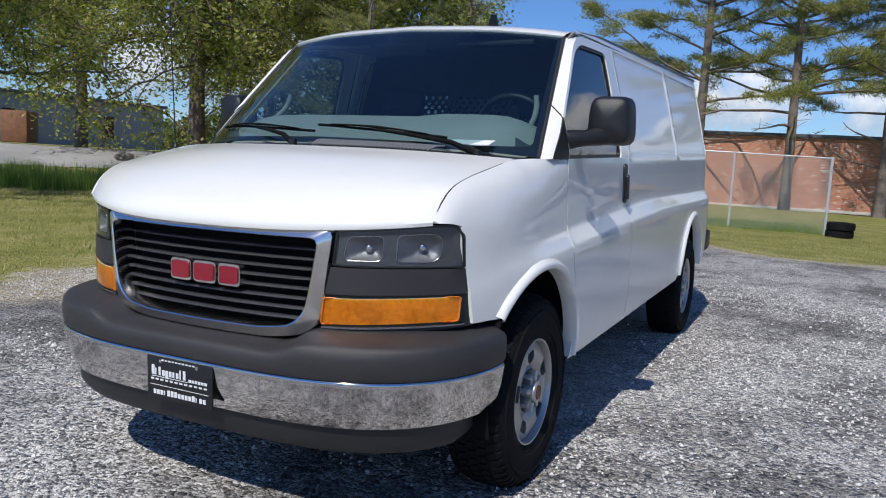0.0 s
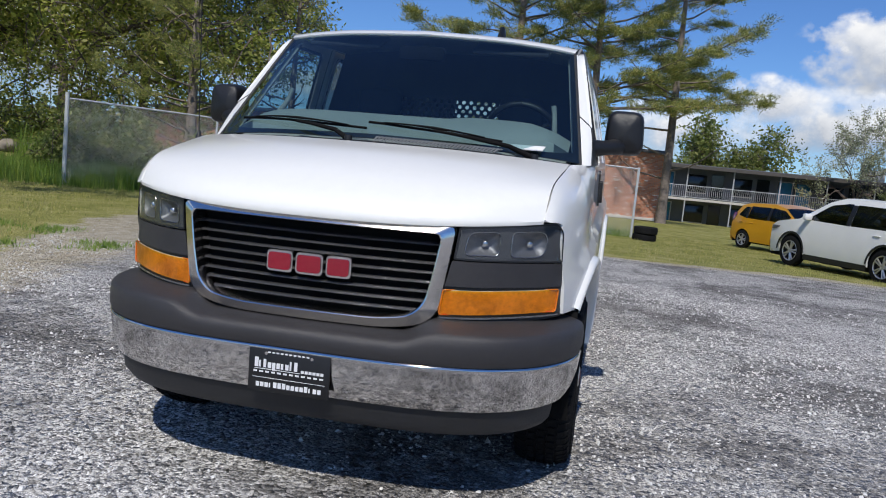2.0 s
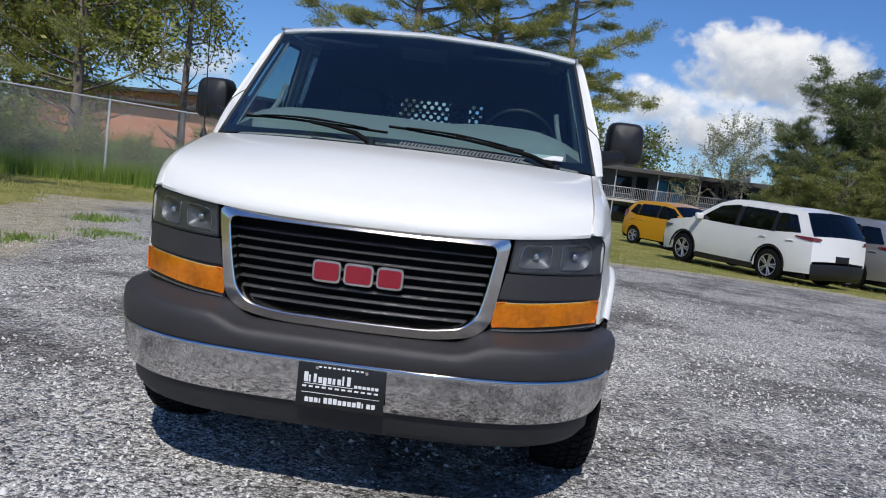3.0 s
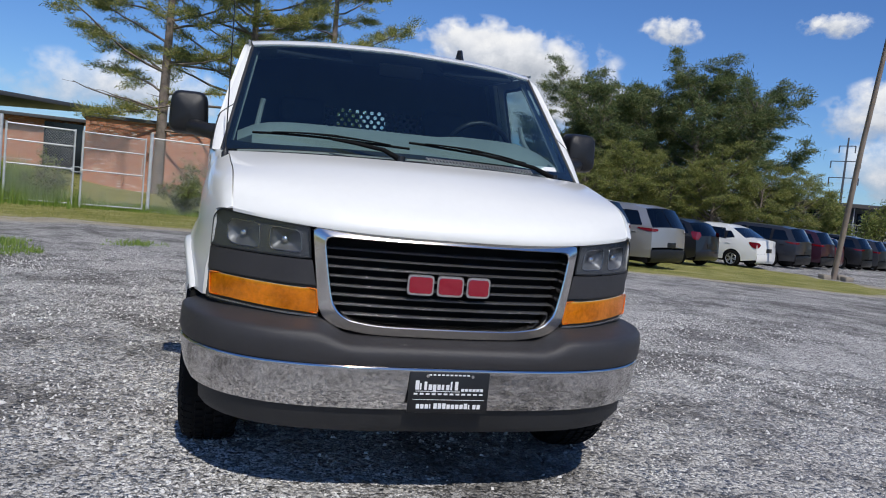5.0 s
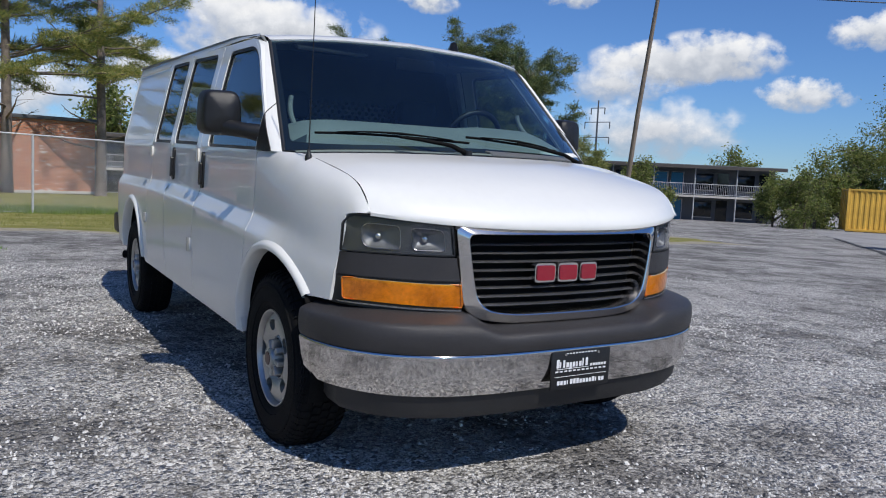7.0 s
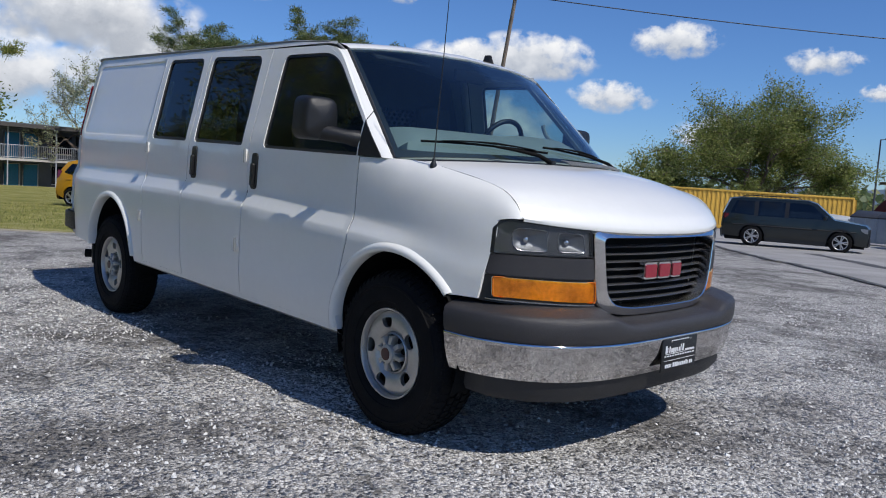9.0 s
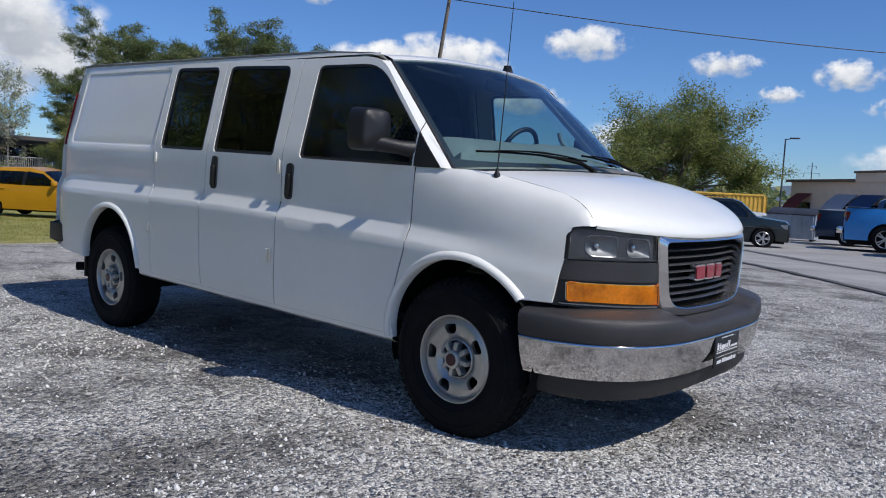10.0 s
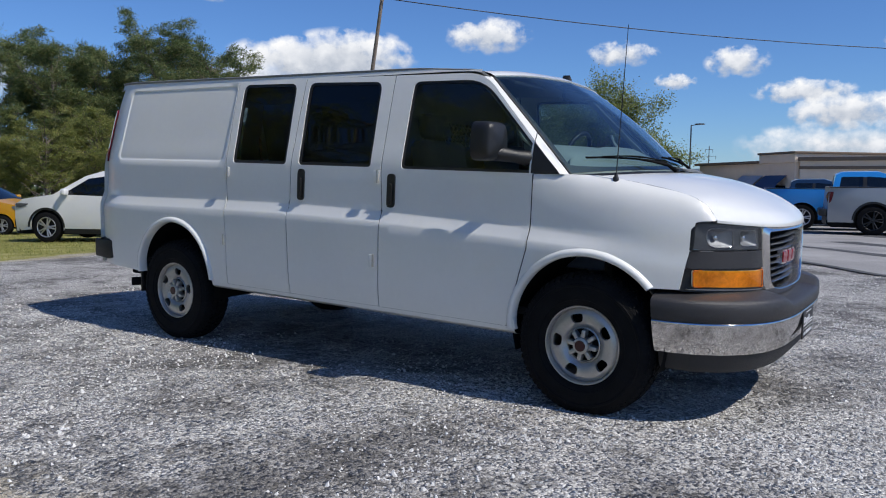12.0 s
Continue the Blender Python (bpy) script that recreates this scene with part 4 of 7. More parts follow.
# door mirrors
for s in (-1, 1):
    rows = []
    for i in range(15):
        t = i / 14
        x = -0.485 - 0.115 * t
        k = (1 - (1 - t) ** 3.2) ** 0.5 if t < 1 else 1.0
        row = []
        for j in range(36):
            w = 2 * math.pi * j / 36
            c, n = math.cos(w), math.sin(w)
            f = (abs(c) ** 5 + abs(n) ** 5) ** (-1 / 5)
            row.append((x - 0.012 * c * s, s * 1.066 + f * c * 0.093 * (0.80 + 0.20 * k) * (1.0 - 0.06 * n), 1.468 + f * n * 0.108 * (0.78 + 0.22 * k)))
        rows.append(row)
    c0 = (-0.470, s * 1.066, 1.468)
    vs_, fs_ = sheet(rows, closed=True)
    vs_.append(c0)
    fs_ += [(len(vs_) - 1, (j + 1) % 36, j) for j in range(36)]
    mir = part("door_mirror", (vs_, fs_), M_BLACKP, van, "large black door mirror on an arm", angle=50)
    rows2 = [[(-0.602, p[1] * 1.0, p[2]) for p in rows[-1]], [(-0.595, s * 1.066 + (p[1] - s * 1.066) * 0.90, 1.468 + (p[2] - 1.468) * 0.90) for p in rows[-1]]]
    part("mirror_rim", sheet(rows2, closed=True), M_BLACKP, mir)
    gv = [(-0.594, s * 1.066 + (p[1] - s * 1.066) * 0.91, 1.468 + (p[2] - 1.468) * 0.91) for p in rows[-1]]
    part("mirror_glass", (gv, [tuple(range(36))]), M_CHROME, mir, "flat mirror glass")
    arm = tube_data([(-0.385, s * 0.912, 1.378), (-0.42, s * 0.975, 1.386), (-0.52, s * 1.05, 1.402)], [0.044, 0.036, 0.042], 14)
    part("mirror_arm", arm, M_BLACKP, mir)

# underbody, floor and cabin
boxpart("chassis", (-4.35, -0.70, 0.34), (0.70, 0.70, 0.46), M_MATTE, van)
boxpart("cargo_floor", (-4.42, -0.93, 0.50), (-0.30, 0.93, 0.54), M_MATTE, van)
boxpart("firewall", (0.06, -0.82, 0.45), (0.10, 0.82, 1.24), M_MATTE, van)
for s in (-1, 1):
    part("inner_wall", sheet([[(x, s * (half_width(x, z) - 0.05), z) for z in (0.90, 1.08, 1.28)] for x in np.linspace(-0.40, -4.3, 12)]), M_INNER, van)
    part("cargo_lining", sheet([[(x, s * (half_width(x, z) - 0.05), z) for z in (1.28, 1.6, 1.93)] for x in np.linspace(-2.86 if s < 0 else -1.42, -4.3, 8)]), M_INNER, van)
rows = [[(p[0] - 0.02, p[1] * 0.97, p[2] - 0.045) for p in r] for r in [[(x, v * 0.76, 1.905 + 0.03 * smooth01(-0.9, -1.6, x) + 0.06 * (1 - abs(v) ** 2.4)) for v in np.linspace(-1, 1, 9)] for x in np.linspace(-0.80, -4.25, 8)]]
part("headliner", sheet(rows), M_INNER, van)
rows = []
for v in np.linspace(-1, 1, 25):
    y = v * 0.82
    xf = ws_pt(0.0, v)[0] - 0.02
    hump = 0.014 * smooth01(0.18, 0.34, y) * smooth01(0.74, 0.60, y)
    fall = 0.07 * v ** 8 + 0.018
    rows.append([(xf, y * 0.99, 1.315 - 0.02 * v * v), (xf - 0.10, y, 1.358 - 0.5 * fall), (-0.20, y, 1.435 - fall), (-0.34, y, 1.483 + hump - fall), (-0.44, y, 1.488 + hump - fall), (-0.49, y, 1.45 - fall), (-0.52, y, 1.05), (-0.42, y, 0.8)])
dash = part("dashboard", sheet(rows), M_DASH, van, "pale grey vinyl dashboard")
part("dash_paper", box(bmesh.new(), (-0.028, -0.105, -0.002), (0.028, 0.105, 0.002), 0, 2, pose(-0.035, 0.62, 1.352, 0, 20, -8)), M_PAPER, dash, "white paper slip")
SW = Vector((-0.76, 0.525, 1.415))
ring = [tuple(SW + Vector((0.07 * math.cos(w), 0.19 * math.sin(w), 0.17 * math.cos(w)))) for w in np.linspace(0, 2 * math.pi, 33)]
wheel = part("steering_wheel", tube_data(ring, 0.016, 10, False), M_BLACKP, van)
part("steering_hub", tube_data([tuple(SW), tuple(SW + Vector((0.12, 0, -0.06)))], [0.07, 0.05], 14), M_BLACKP, wheel)
for w in (0.5, 2.64, 4.71):
    part("steering_spoke", tube_data([tuple(SW), tuple(SW + Vector((0.068 * math.sin(w), 0.185 * math.cos(w), 0.165 * math.sin(w))))], 0.014, 8), M_BLACKP, wheel)
for y in (-0.45, 0.45):
    seat = part("seat", box(bmesh.new(), (-1.20, y - 0.26, 0.78), (-0.68, y + 0.26, 0.96), 0.05, 3), M_SEAT, van)
    part("seat_back", box(bmesh.new(), (-0.07, -0.25, 0.0), (0.07, 0.25, 0.58), 0.05, 3, pose(-1.20, y, 0.92, 0, -12, 0)), M_SEAT, seat)
    part("head_rest", box(bmesh.new(), (-0.05, -0.14, 0.0), (0.05, 0.14, 0.17), 0.045, 3, pose(-1.33, y, 1.50, 0, -10, 0)), M_SEAT, seat)
    part("sun_visor", box(bmesh.new(), (-0.10, -0.20, -0.012), (0.10, 0.20, 0.012), 0.01, 2, pose(-0.72, y, 1.865, 0, 22, 0)), M_PLASTIC, van)
part("inside_mirror", box(bmesh.new(), (-0.015, -0.12, -0.035), (0.015, 0.12, 0.035), 0.012, 2, pose(-0.56, 0.0, 1.80)), M_MATTE, van)
# bulkhead of dark steel, its middle pierced with round holes
holes = []
for r in range(6):
    for c in range(17):
        yy, zz = -0.40 + 0.048 * c + (0.024 if r % 2 else 0.0), 1.480 + 0.029 * r
        holes.append([(yy + 0.0125 * math.cos(k * math.pi / 4), zz + 0.0125 * math.sin(k * math.pi / 4)) for k in range(8)])
part("bulkhead", panel(rounded([(-0.90, 0.54), (0.90, 0.54), (0.90, 1.28), (0.755, 1.93), (-0.755, 1.93), (-0.90, 1.28)], 0.04), lambda y, z: (-1.44 - 0.10 * max(0, z - 1.0), y, z), 0.2, holes, 0.003, lambda y, z: (-1, 0, 0)), M_BULK, van, "dark steel bulkhead with a pierced middle", smooth=False)


# wheels
def build_wheel(m):
    """Tyre, steel disc with five slots, ridged hub cap; outer face towards -y."""
    hub = part("wheel", lathe([(0.18, 0.10), (0.192, 0.02), (0.199, -0.06), (0.204, -0.098), (0.209, -0.108), (0.215, -0.109), (0.217, -0.102), (0.213, -0.092)], 56), M_STEEL, van)
    prof = [(0.208, 0.105), (0.235, 0.118), (0.300, 0.122), (0.345, 0.116), (0.372, 0.100), (0.383, 0.075), (0.386, 0.0), (0.383, -0.075), (0.372, -0.100), (0.352, -0.116), (0.336, -0.120), (0.333, -0.126), (0.322, -0.127), (0.318, -0.123), (0.285, -0.126), (0.252, -0.124), (0.249, -0.119), (0.236, -0.117), (0.224, -0.110), (0.214, -0.103)]
    tyre = part("tyre", lathe(prof, 72), M_RUBBER, hub, "worn black all-terrain tyre")
    vs_, fs_ = [], []
    for k in range(60):
        for row, (y0, y1, sh) in enumerate(((-0.112, -0.066, 0.0), (-0.058, -0.022, 0.5), (-0.016, 0.016, 0.0), (0.022, 0.058, 0.5), (0.066, 0.112, 0.0))):
            w0 = 2 * math.pi * (k + sh) / 60
            w1 = w0 + 2 * math.pi * 0.70 / 60
            o = len(vs_)
            for rr in (0.374, 0.394):
                for w, yy in ((w0, y0), (w1, y0 + 0.006), (w1, y1), (w0, y1 - 0.006)):
                    r2 = rr - (0.018 if abs(yy) > 0.1 else 0.0) - (0.004 if abs(yy) > 0.06 else 0)
                    vs_.append((r2 * math.cos(w), yy, r2 * math.sin(w)))
            fs_ += [(o + 4, o + 5, o + 6, o + 7)] + [(o + i, o + (i + 1) % 4, o + 4 + (i + 1) % 4, o + 4 + i) for i in range(4)]
    part("tread", (vs_, fs_), M_RUBBER, hub, smooth=False)
    # raised blocks on the tyre's shoulder and a ring of ridges on its wall
    vs_, fs_ = [], []
    for k in range(60):
        for r0, r1, y0, wd in ((0.353, 0.379, -0.110, 0.62), (0.335, 0.350, -0.1175, 0.28)):
            w0, w1 = 2 * math.pi * k / 60, 2 * math.pi * (k + wd) / 60
            o = len(vs_)
            for dy in (0.004, -0.007):
                for w, r_ in ((w0, r0), (w1, r0), (w1, r1), (w0, r1)):
                    vs_.append((r_ * math.cos(w), y0 + dy + (0.016 if r_ == r1 else 0.0), r_ * math.sin(w)))
            fs_ += [(o + 4, o + 5, o + 6, o + 7)] + [(o + i, o + (i + 1) % 4, o + 4 + (i + 1) % 4, o + 4 + i) for i in range(4)]
    part("shoulder_tread", (vs_, fs_), M_RUBBER, hub, smooth=False)
    slots = []
    for k in range(5):
        a = radians(90 + 22 + 72 * k)
        u, t = Vector((math.cos(a), math.sin(a))), Vector((-math.sin(a), math.cos(a)))
        slots.append(rounded([tuple(u * r_ + t * q) for r_, q in ((0.122, -0.028), (0.122, 0.028), (0.171, 0.040), (0.171, -0.040))], 0.022, 4))
    dish = [(0.0, -0.066), (0.088, -0.066), (0.098, -0.070), (0.112, -0.088), (0.130, -0.096), (0.160, -0.098), (0.180, -0.094), (0.192, -0.084), (0.200, -0.080)]
    disc = [(0.200 * math.cos(w), 0.200 * math.sin(w)) for w in np.linspace(0, 2 * math.pi, 57)[:-1]]
    part("wheel_disc", panel(disc, lambda x, z: (x, curve_at(dish, math.hypot(x, z)), z), 0.018, slots, 0.022, lambda x, z: (0, 1, 0)), M_STEEL, hub, "silver steel wheel with five slots")
    part("brake", lathe([(0.0, 0.0), (0.155, 0.0), (0.165, 0.03), (0.185, 0.03), (0.185, 0.06)], 32), M_MATTE, hub)
    # black disc puts the shade of the recess behind the nut covers into colour
    part("hub_well", lathe([(0.0, -0.0705), (0.090, -0.0705), (0.0925, -0.064)], 36), M_MATTE, hub)
    part("hub_cap", lathe([(0.0, -0.128), (0.036, -0.127), (0.043, -0.123), (0.046, -0.114), (0.048, -0.066)], 40), M_STEEL, hub, "silver ribbed hub cap")
    part("cap_ring", lathe([(0.087, -0.066), (0.088, -0.080), (0.092, -0.084), (0.097, -0.080), (0.098, -0.068)], 40), M_STEEL, hub)
    part("cap_emblem", lathe([(0.0, -0.1305), (0.029, -0.1300), (0.031, -0.126)], 28), M_EMBLEM, hub)
    for w in np.linspace(0, 2 * math.pi, 9)[:-1]:
        bm = box(bmesh.new(), (0.038, -0.113, -0.0125), (0.086, -0.066, 0.0125), 0.007, 2, Matrix.Rotation(-w, 4, "Y"))
        part("nut_cover", bm, M_STEEL, hub)
    hub.matrix_basis = m
    return hub


def wheel_at(x, s, turn):
    z = 0.372 + 0.020 * x - 0.0105 * s * 0.85
    return pose(x, s * 0.855, z, 0, turn, 0 if s < 0 else 180)


w1 = build_wheel(wheel_at(0.005, -1, 8))


def copy_part(ob, m):
    made = copy_thing(ob, m)
    made.parent = ob.parent
    return made


for x, s, turn in ((-3.425, -1, 31), (0.005, 1, 14), (-3.425, 1, 50)):
    copy_part(w1, wheel_at(x, s, turn))
part("front_axle", tube_data([(0.0, -0.8, 0.38), (0.0, 0.8, 0.38)], 0.05, 10), M_MATTE, van)
part("rear_axle", tube_data([(-3.425, -0.8, 0.33), (-3.425, 0.8, 0.33)], 0.06, 10), M_MATTE, van)


# ---- ground ----
def land(x, y):
    """Height of the ground: level round the van, falling gently towards the motel."""
    r = math.hypot(x, y)
    s = smooth01(5.0, 19.0, r)
    v = 0.016 * min(x, 2.0) - 0.010 * max(-14.0, y)
    rise = 0.95 * smooth01(24.5, 30.5, -0.707 * (x + y)) * smooth01(-6.0, -14.0, y)
    return rise + s * (max(-2.3, min(0.4, v)) - 0.012 * max(0.0, min(60.0, r - 40.0)) * (1.0 if y > -5 else 0.0))


def outward(x, y, k=1.17):
    """A point k times as far from the middle of the walk."""
    return 3.4 + k * (x - 3.4), 0.2 + k * (y - 0.2)


def off_gravel(x, y):
    """Metres past the edge of the gravel (negative on the gravel)."""
    d1 = (x + 2.5) * 0.295 + (y + 4.3) * -0.955 - 0.7 * max(0.0, x + 1.2)
    d3 = (x + 8.7) * -0.606 + (y + 6.9) * -0.795
    far = -12.6 + 2.0 * smooth01(-1.0, 1.0, y) - 1.2 * smooth01(2.5, 5.0, y)
    d2 = far - x if y < 17.5 else min(far - x, 0.0) - (y - 17.5)
    d = max(d1, d3, d2)
    return min(d, d2) if y > 3 else d


rr = [0.0]
while rr[-1] < 22:
    rr.append(rr[-1] + 0.22)
while rr[-1] < 2600:
    rr.append(rr[-1] * 1.07)
NA = 300
gv, gf, cover_v, dirt_v = [], [], [], []
for i, r in enumerate(rr):
    for k in range(NA):
        w = 2 * math.pi * k / NA
        x, y = r * math.cos(w), r * math.sin(w)
        bump_ = 0.012 * noise.noise((x * 0.7, y * 0.7, 0.3)) * smooth01(1.0, 3.0, r)
        gv.append((x, y, land(x, y) + bump_))
        d = off_gravel(x, y) + 0.7 * noise.noise((x * 0.35, y * 0.35, 2.0)) + 0.35 * noise.noise((x * 1.3, y * 1.3, 5.0))
        left = smooth01(1.0, -3.0, y)
        cover_v.append(smooth01(0.0, 1.2, d))
        dirt_v.append(smooth01(-0.7 - 0.9 * left, 0.6, d) * (1 - 0.15 * left))
for i in range(len(rr) - 1):
    for k in range(NA):
        gf.append((i * NA + k, i * NA + (k + 1) % NA, (i + 1) * NA + (k + 1) % NA, (i + 1) * NA + k))


def ground_material():
    m, nt, out = blank("gravel_and_grass")
    b = node(nt, "ShaderNodeBsdfPrincipled", Roughness=0.9)
    b.inputs["Specular IOR Level"].default_value = 0.25
    nt.links.new(b.outputs[0], out.inputs[0])
    vec = nt.nodes.new("ShaderNodeTexCoord").outputs["Object"]
    # stones: cells at two sizes, each of its own grey
    cells = []
    for sc in (46.0, 96.0):
        v = nt.nodes.new("ShaderNodeTexVoronoi")
        v.inputs["Scale"].default_value = sc
        nt.links.new(vec, v.inputs["Vector"])
        sep = nt.nodes.new("ShaderNodeSeparateColor")
        nt.links.new(v.outputs["Color"], sep.inputs[0])
        # each stone is a facet tilted its own way
        off = nt.nodes.new("ShaderNodeVectorMath")
        off.operation = "SUBTRACT"
        nt.links.new(vec, off.inputs[0])
        nt.links.new(v.outputs["Position"], off.inputs[1])
        tilt = nt.nodes.new("ShaderNodeVectorMath")
        tilt.operation = "SUBTRACT"
        nt.links.new(v.outputs["Color"], tilt.inputs[0])
        tilt.inputs[1].default_value = (0.5, 0.5, 0.5)
        dot = nt.nodes.new("ShaderNodeVectorMath")
        dot.operation = "DOT_PRODUCT"
        nt.links.new(off.outputs[0], dot.inputs[0])
        nt.links.new(tilt.outputs[0], dot.inputs[1])
        cells.append((v.outputs["Distance"], sep.outputs[1], dot.outputs["Value"]))
    greys = [(0.0, (0.16, 0.156, 0.15)), (0.26, (0.46, 0.45, 0.43)), (0.46, (0.84, 0.82, 0.785)), (0.72, (0.95, 0.93, 0.89)), (1.0, (0.96, 0.94, 0.90))]
    c1, c2 = ramp(nt, cells[0][1], greys), ramp(nt, cells[1][1], greys)
    big = noise_fac(nt, vec, 0.55, 5.0, 0.62)
    mid = noise_fac(nt, vec, 2.6, 4.0, 0.6)
    stone = mixc(nt, ramp(nt, mid, [(0.4, (0, 0, 0)), (0.6, (1, 1, 1))]), c1, c2)
    fines = ramp(nt, noise_fac(nt, vec, 150.0, 2.0), [(0.3, (0.34, 0.335, 0.32)), (0.7, (0.76, 0.745, 0.715))])
    clump = noise_fac(nt, vec, 11.0, 4.0, 0.65)
    patch = maths(nt, "ADD", maths(nt, "MULTIPLY", big, 0.50), maths(nt, "ADD", maths(nt, "MULTIPLY", mid, 0.28), maths(nt, "MULTIPLY", clump, 0.22)))
    gravel = mixc(nt, ramp(nt, patch, [(0.40, (0.55, 0.55, 0.55)), (0.60, (0.0, 0.0, 0.0))]), stone, fines)
    # the shade between the stones, painted in as dark lines along the joints
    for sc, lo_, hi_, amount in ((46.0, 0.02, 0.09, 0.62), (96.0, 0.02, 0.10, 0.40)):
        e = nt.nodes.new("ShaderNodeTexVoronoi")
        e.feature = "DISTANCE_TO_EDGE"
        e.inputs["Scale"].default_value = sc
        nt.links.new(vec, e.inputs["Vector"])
        gap_shade = ramp(nt, e.outputs["Distance"], [(lo_, (amount, amount, amount)), (hi_, (0, 0, 0))])
        gravel = mixc(nt, gap_shade, gravel, (0.11, 0.107, 0.104))
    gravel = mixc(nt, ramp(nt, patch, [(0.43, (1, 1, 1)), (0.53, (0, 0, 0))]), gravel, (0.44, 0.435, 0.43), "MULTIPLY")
    # broad damp and dusty patches
    broad = noise_fac(nt, vec, 0.9, 6.0, 0.7)
    gravel = mixc(nt, ramp(nt, broad, [(0.42, (1, 1, 1)), (0.56, (0, 0, 0))]), gravel, (0.84, 0.83, 0.83), "MULTIPLY")
    # pale trodden dirt and grass
    dirt = ramp(nt, noise_fac(nt, vec, 5.0, 6.0), [(0.3, (0.42, 0.35, 0.22)), (0.55, (0.58, 0.51, 0.37)), (0.75, (0.72, 0.66, 0.53))])
    grass = ramp(nt, maths(nt, "ADD", maths(nt, "MULTIPLY", noise_fac(nt, vec, 1.1, 5.0), 0.6), maths(nt, "MULTIPLY", noise_fac(nt, vec, 30.0, 3.0), 0.4)),
                 [(0.30, (0.17, 0.20, 0.04)), (0.46, (0.31, 0.31, 0.075)), (0.58, (0.45, 0.41, 0.15)), (0.72, (0.60, 0.53, 0.29))])
    at_d = nt.nodes.new("ShaderNodeAttribute")
    at_d.attribute_name = "dirt"
    at_g = nt.nodes.new("ShaderNodeAttribute")
    at_g.attribute_name = "grass"
    edge = noise_fac(nt, vec, 7.0, 6.0, 0.7)
    fd = ramp(nt, maths(nt, "ADD", at_d.outputs["Fac"], maths(nt, "SUBTRACT", edge, 0.5)), [(0.30, (0, 0, 0)), (0.65, (0.85, 0.85, 0.85))])
    fg = ramp(nt, maths(nt, "ADD", at_g.outputs["Fac"], maths(nt, "SUBTRACT", edge, 0.5)), [(0.42, (0, 0, 0)), (0.62, (1, 1, 1))])
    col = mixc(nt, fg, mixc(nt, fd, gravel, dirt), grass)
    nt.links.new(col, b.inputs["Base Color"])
    face = maths(nt, "ADD", maths(nt, "MULTIPLY", cells[0][2], 2.0), maths(nt, "MULTIPLY", cells[1][2], 1.6))
    sunk = maths(nt, "ADD", maths(nt, "MULTIPLY", cells[0][0], -0.014), maths(nt, "MULTIPLY", cells[1][0], -0.006))
    h = maths(nt, "ADD", maths(nt, "ADD", face, sunk), maths(nt, "MULTIPLY", noise_fac(nt, vec, 60.0, 4.0), 0.010))
    bn = node(nt, "ShaderNodeBump", Strength=1.0, Distance=1.0)
    nt.links.new(h, bn.inputs["Height"])
    nt.links.new(bn.outputs[0], b.inputs["Normal"])
    return m


me = bpy.data.meshes.new("ground")
me.from_pydata(gv, [], gf)
for nm, vals in (("grass", cover_v), ("dirt", dirt_v)):
    at = me.attributes.new(nm, "FLOAT", "POINT")
    at.data.foreach_set("value", vals)
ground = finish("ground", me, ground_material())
tagged(ground, "grey crushed gravel lot with pale dirt edges and patchy grass", "ground", "", "structure")

# loose stones on the gravel
rng = np.random.default_rng(7)


def scatter(n, accept, make):
    """Joins n small pieces, each from make(x, y) -> (vertices, faces)."""
    vs_, fs_ = [], []
    k = 0
    while k < n:
        p = accept()
        if p is None:
            continue
        k += 1
        v, f = make(*p)
        o = len(vs_)
        vs_ += v
        fs_ += [tuple(i + o for i in q) for q in f]
    return vs_, fs_


def chips(n, sides, r_lo, r_hi, seed, reach):
    """n broken stones, each a low prism with a smaller tilted top, as one mesh."""
    g = np.random.default_rng(seed)
    a = g.random(n * 3) * 2 * np.pi
    r = reach * g.random(n * 3) ** 0.6
    x, y = 0.8 + r * np.cos(a), -0.6 + r * np.sin(a)
    keep = [k for k in range(n * 3) if off_gravel(x[k], y[k]) < 0.4 and noise.noise((x[k] * 0.8, y[k] * 0.8, 9.0)) + 0.5 * noise.noise((x[k] * 2.9, y[k] * 2.9, 4.0)) + 0.5 * g.random() > -0.05][:n]
    x, y = x[keep], y[keep]
    n = len(keep)
    size = r_lo + (r_hi - r_lo) * g.random(n) ** 3
    turn, long = g.random(n) * 2 * np.pi, 1.0 + 0.7 * g.random(n)
    tall = size * (0.55 + 0.7 * g.random(n))
    lean = (g.random((n, 2)) - 0.5) * size[:, None] * 0.9
    tip = g.normal(size=(n, 2)) * 0.45
    z0 = np.array([land(p, q) for p, q in zip(x, y)])
    vs_ = np.zeros((n, 2 * sides, 3))
    for lev in (0, 1):
        for k in range(sides):
            w = 2 * np.pi * (k + 0.35 * g.random(n)) / sides
            rad = size * (0.75 + 0.5 * g.random(n)) * (0.62 if lev else 1.0)
            px, py = rad * np.cos(w) * long, rad * np.sin(w)
            c, s_ = np.cos(turn), np.sin(turn)
            vs_[:, lev * sides + k, 0] = x + c * px - s_ * py + lev * lean[:, 0]
            vs_[:, lev * sides + k, 1] = y + s_ * px + c * py + lev * lean[:, 1]
            vs_[:, lev * sides + k, 2] = z0 - 0.002 + lev * (tall + tip[:, 0] * px + tip[:, 1] * py)
    fs_ = []
    for i in range(n):
        o = i * 2 * sides
        fs_ += [(o + k, o + (k + 1) % sides, o + sides + (k + 1) % sides, o + sides + k) for k in range(sides)]
        fs_.append(tuple(range(o + sides, o + 2 * sides)))
    return [tuple(v) for v in vs_.reshape(-1, 3)], fs_


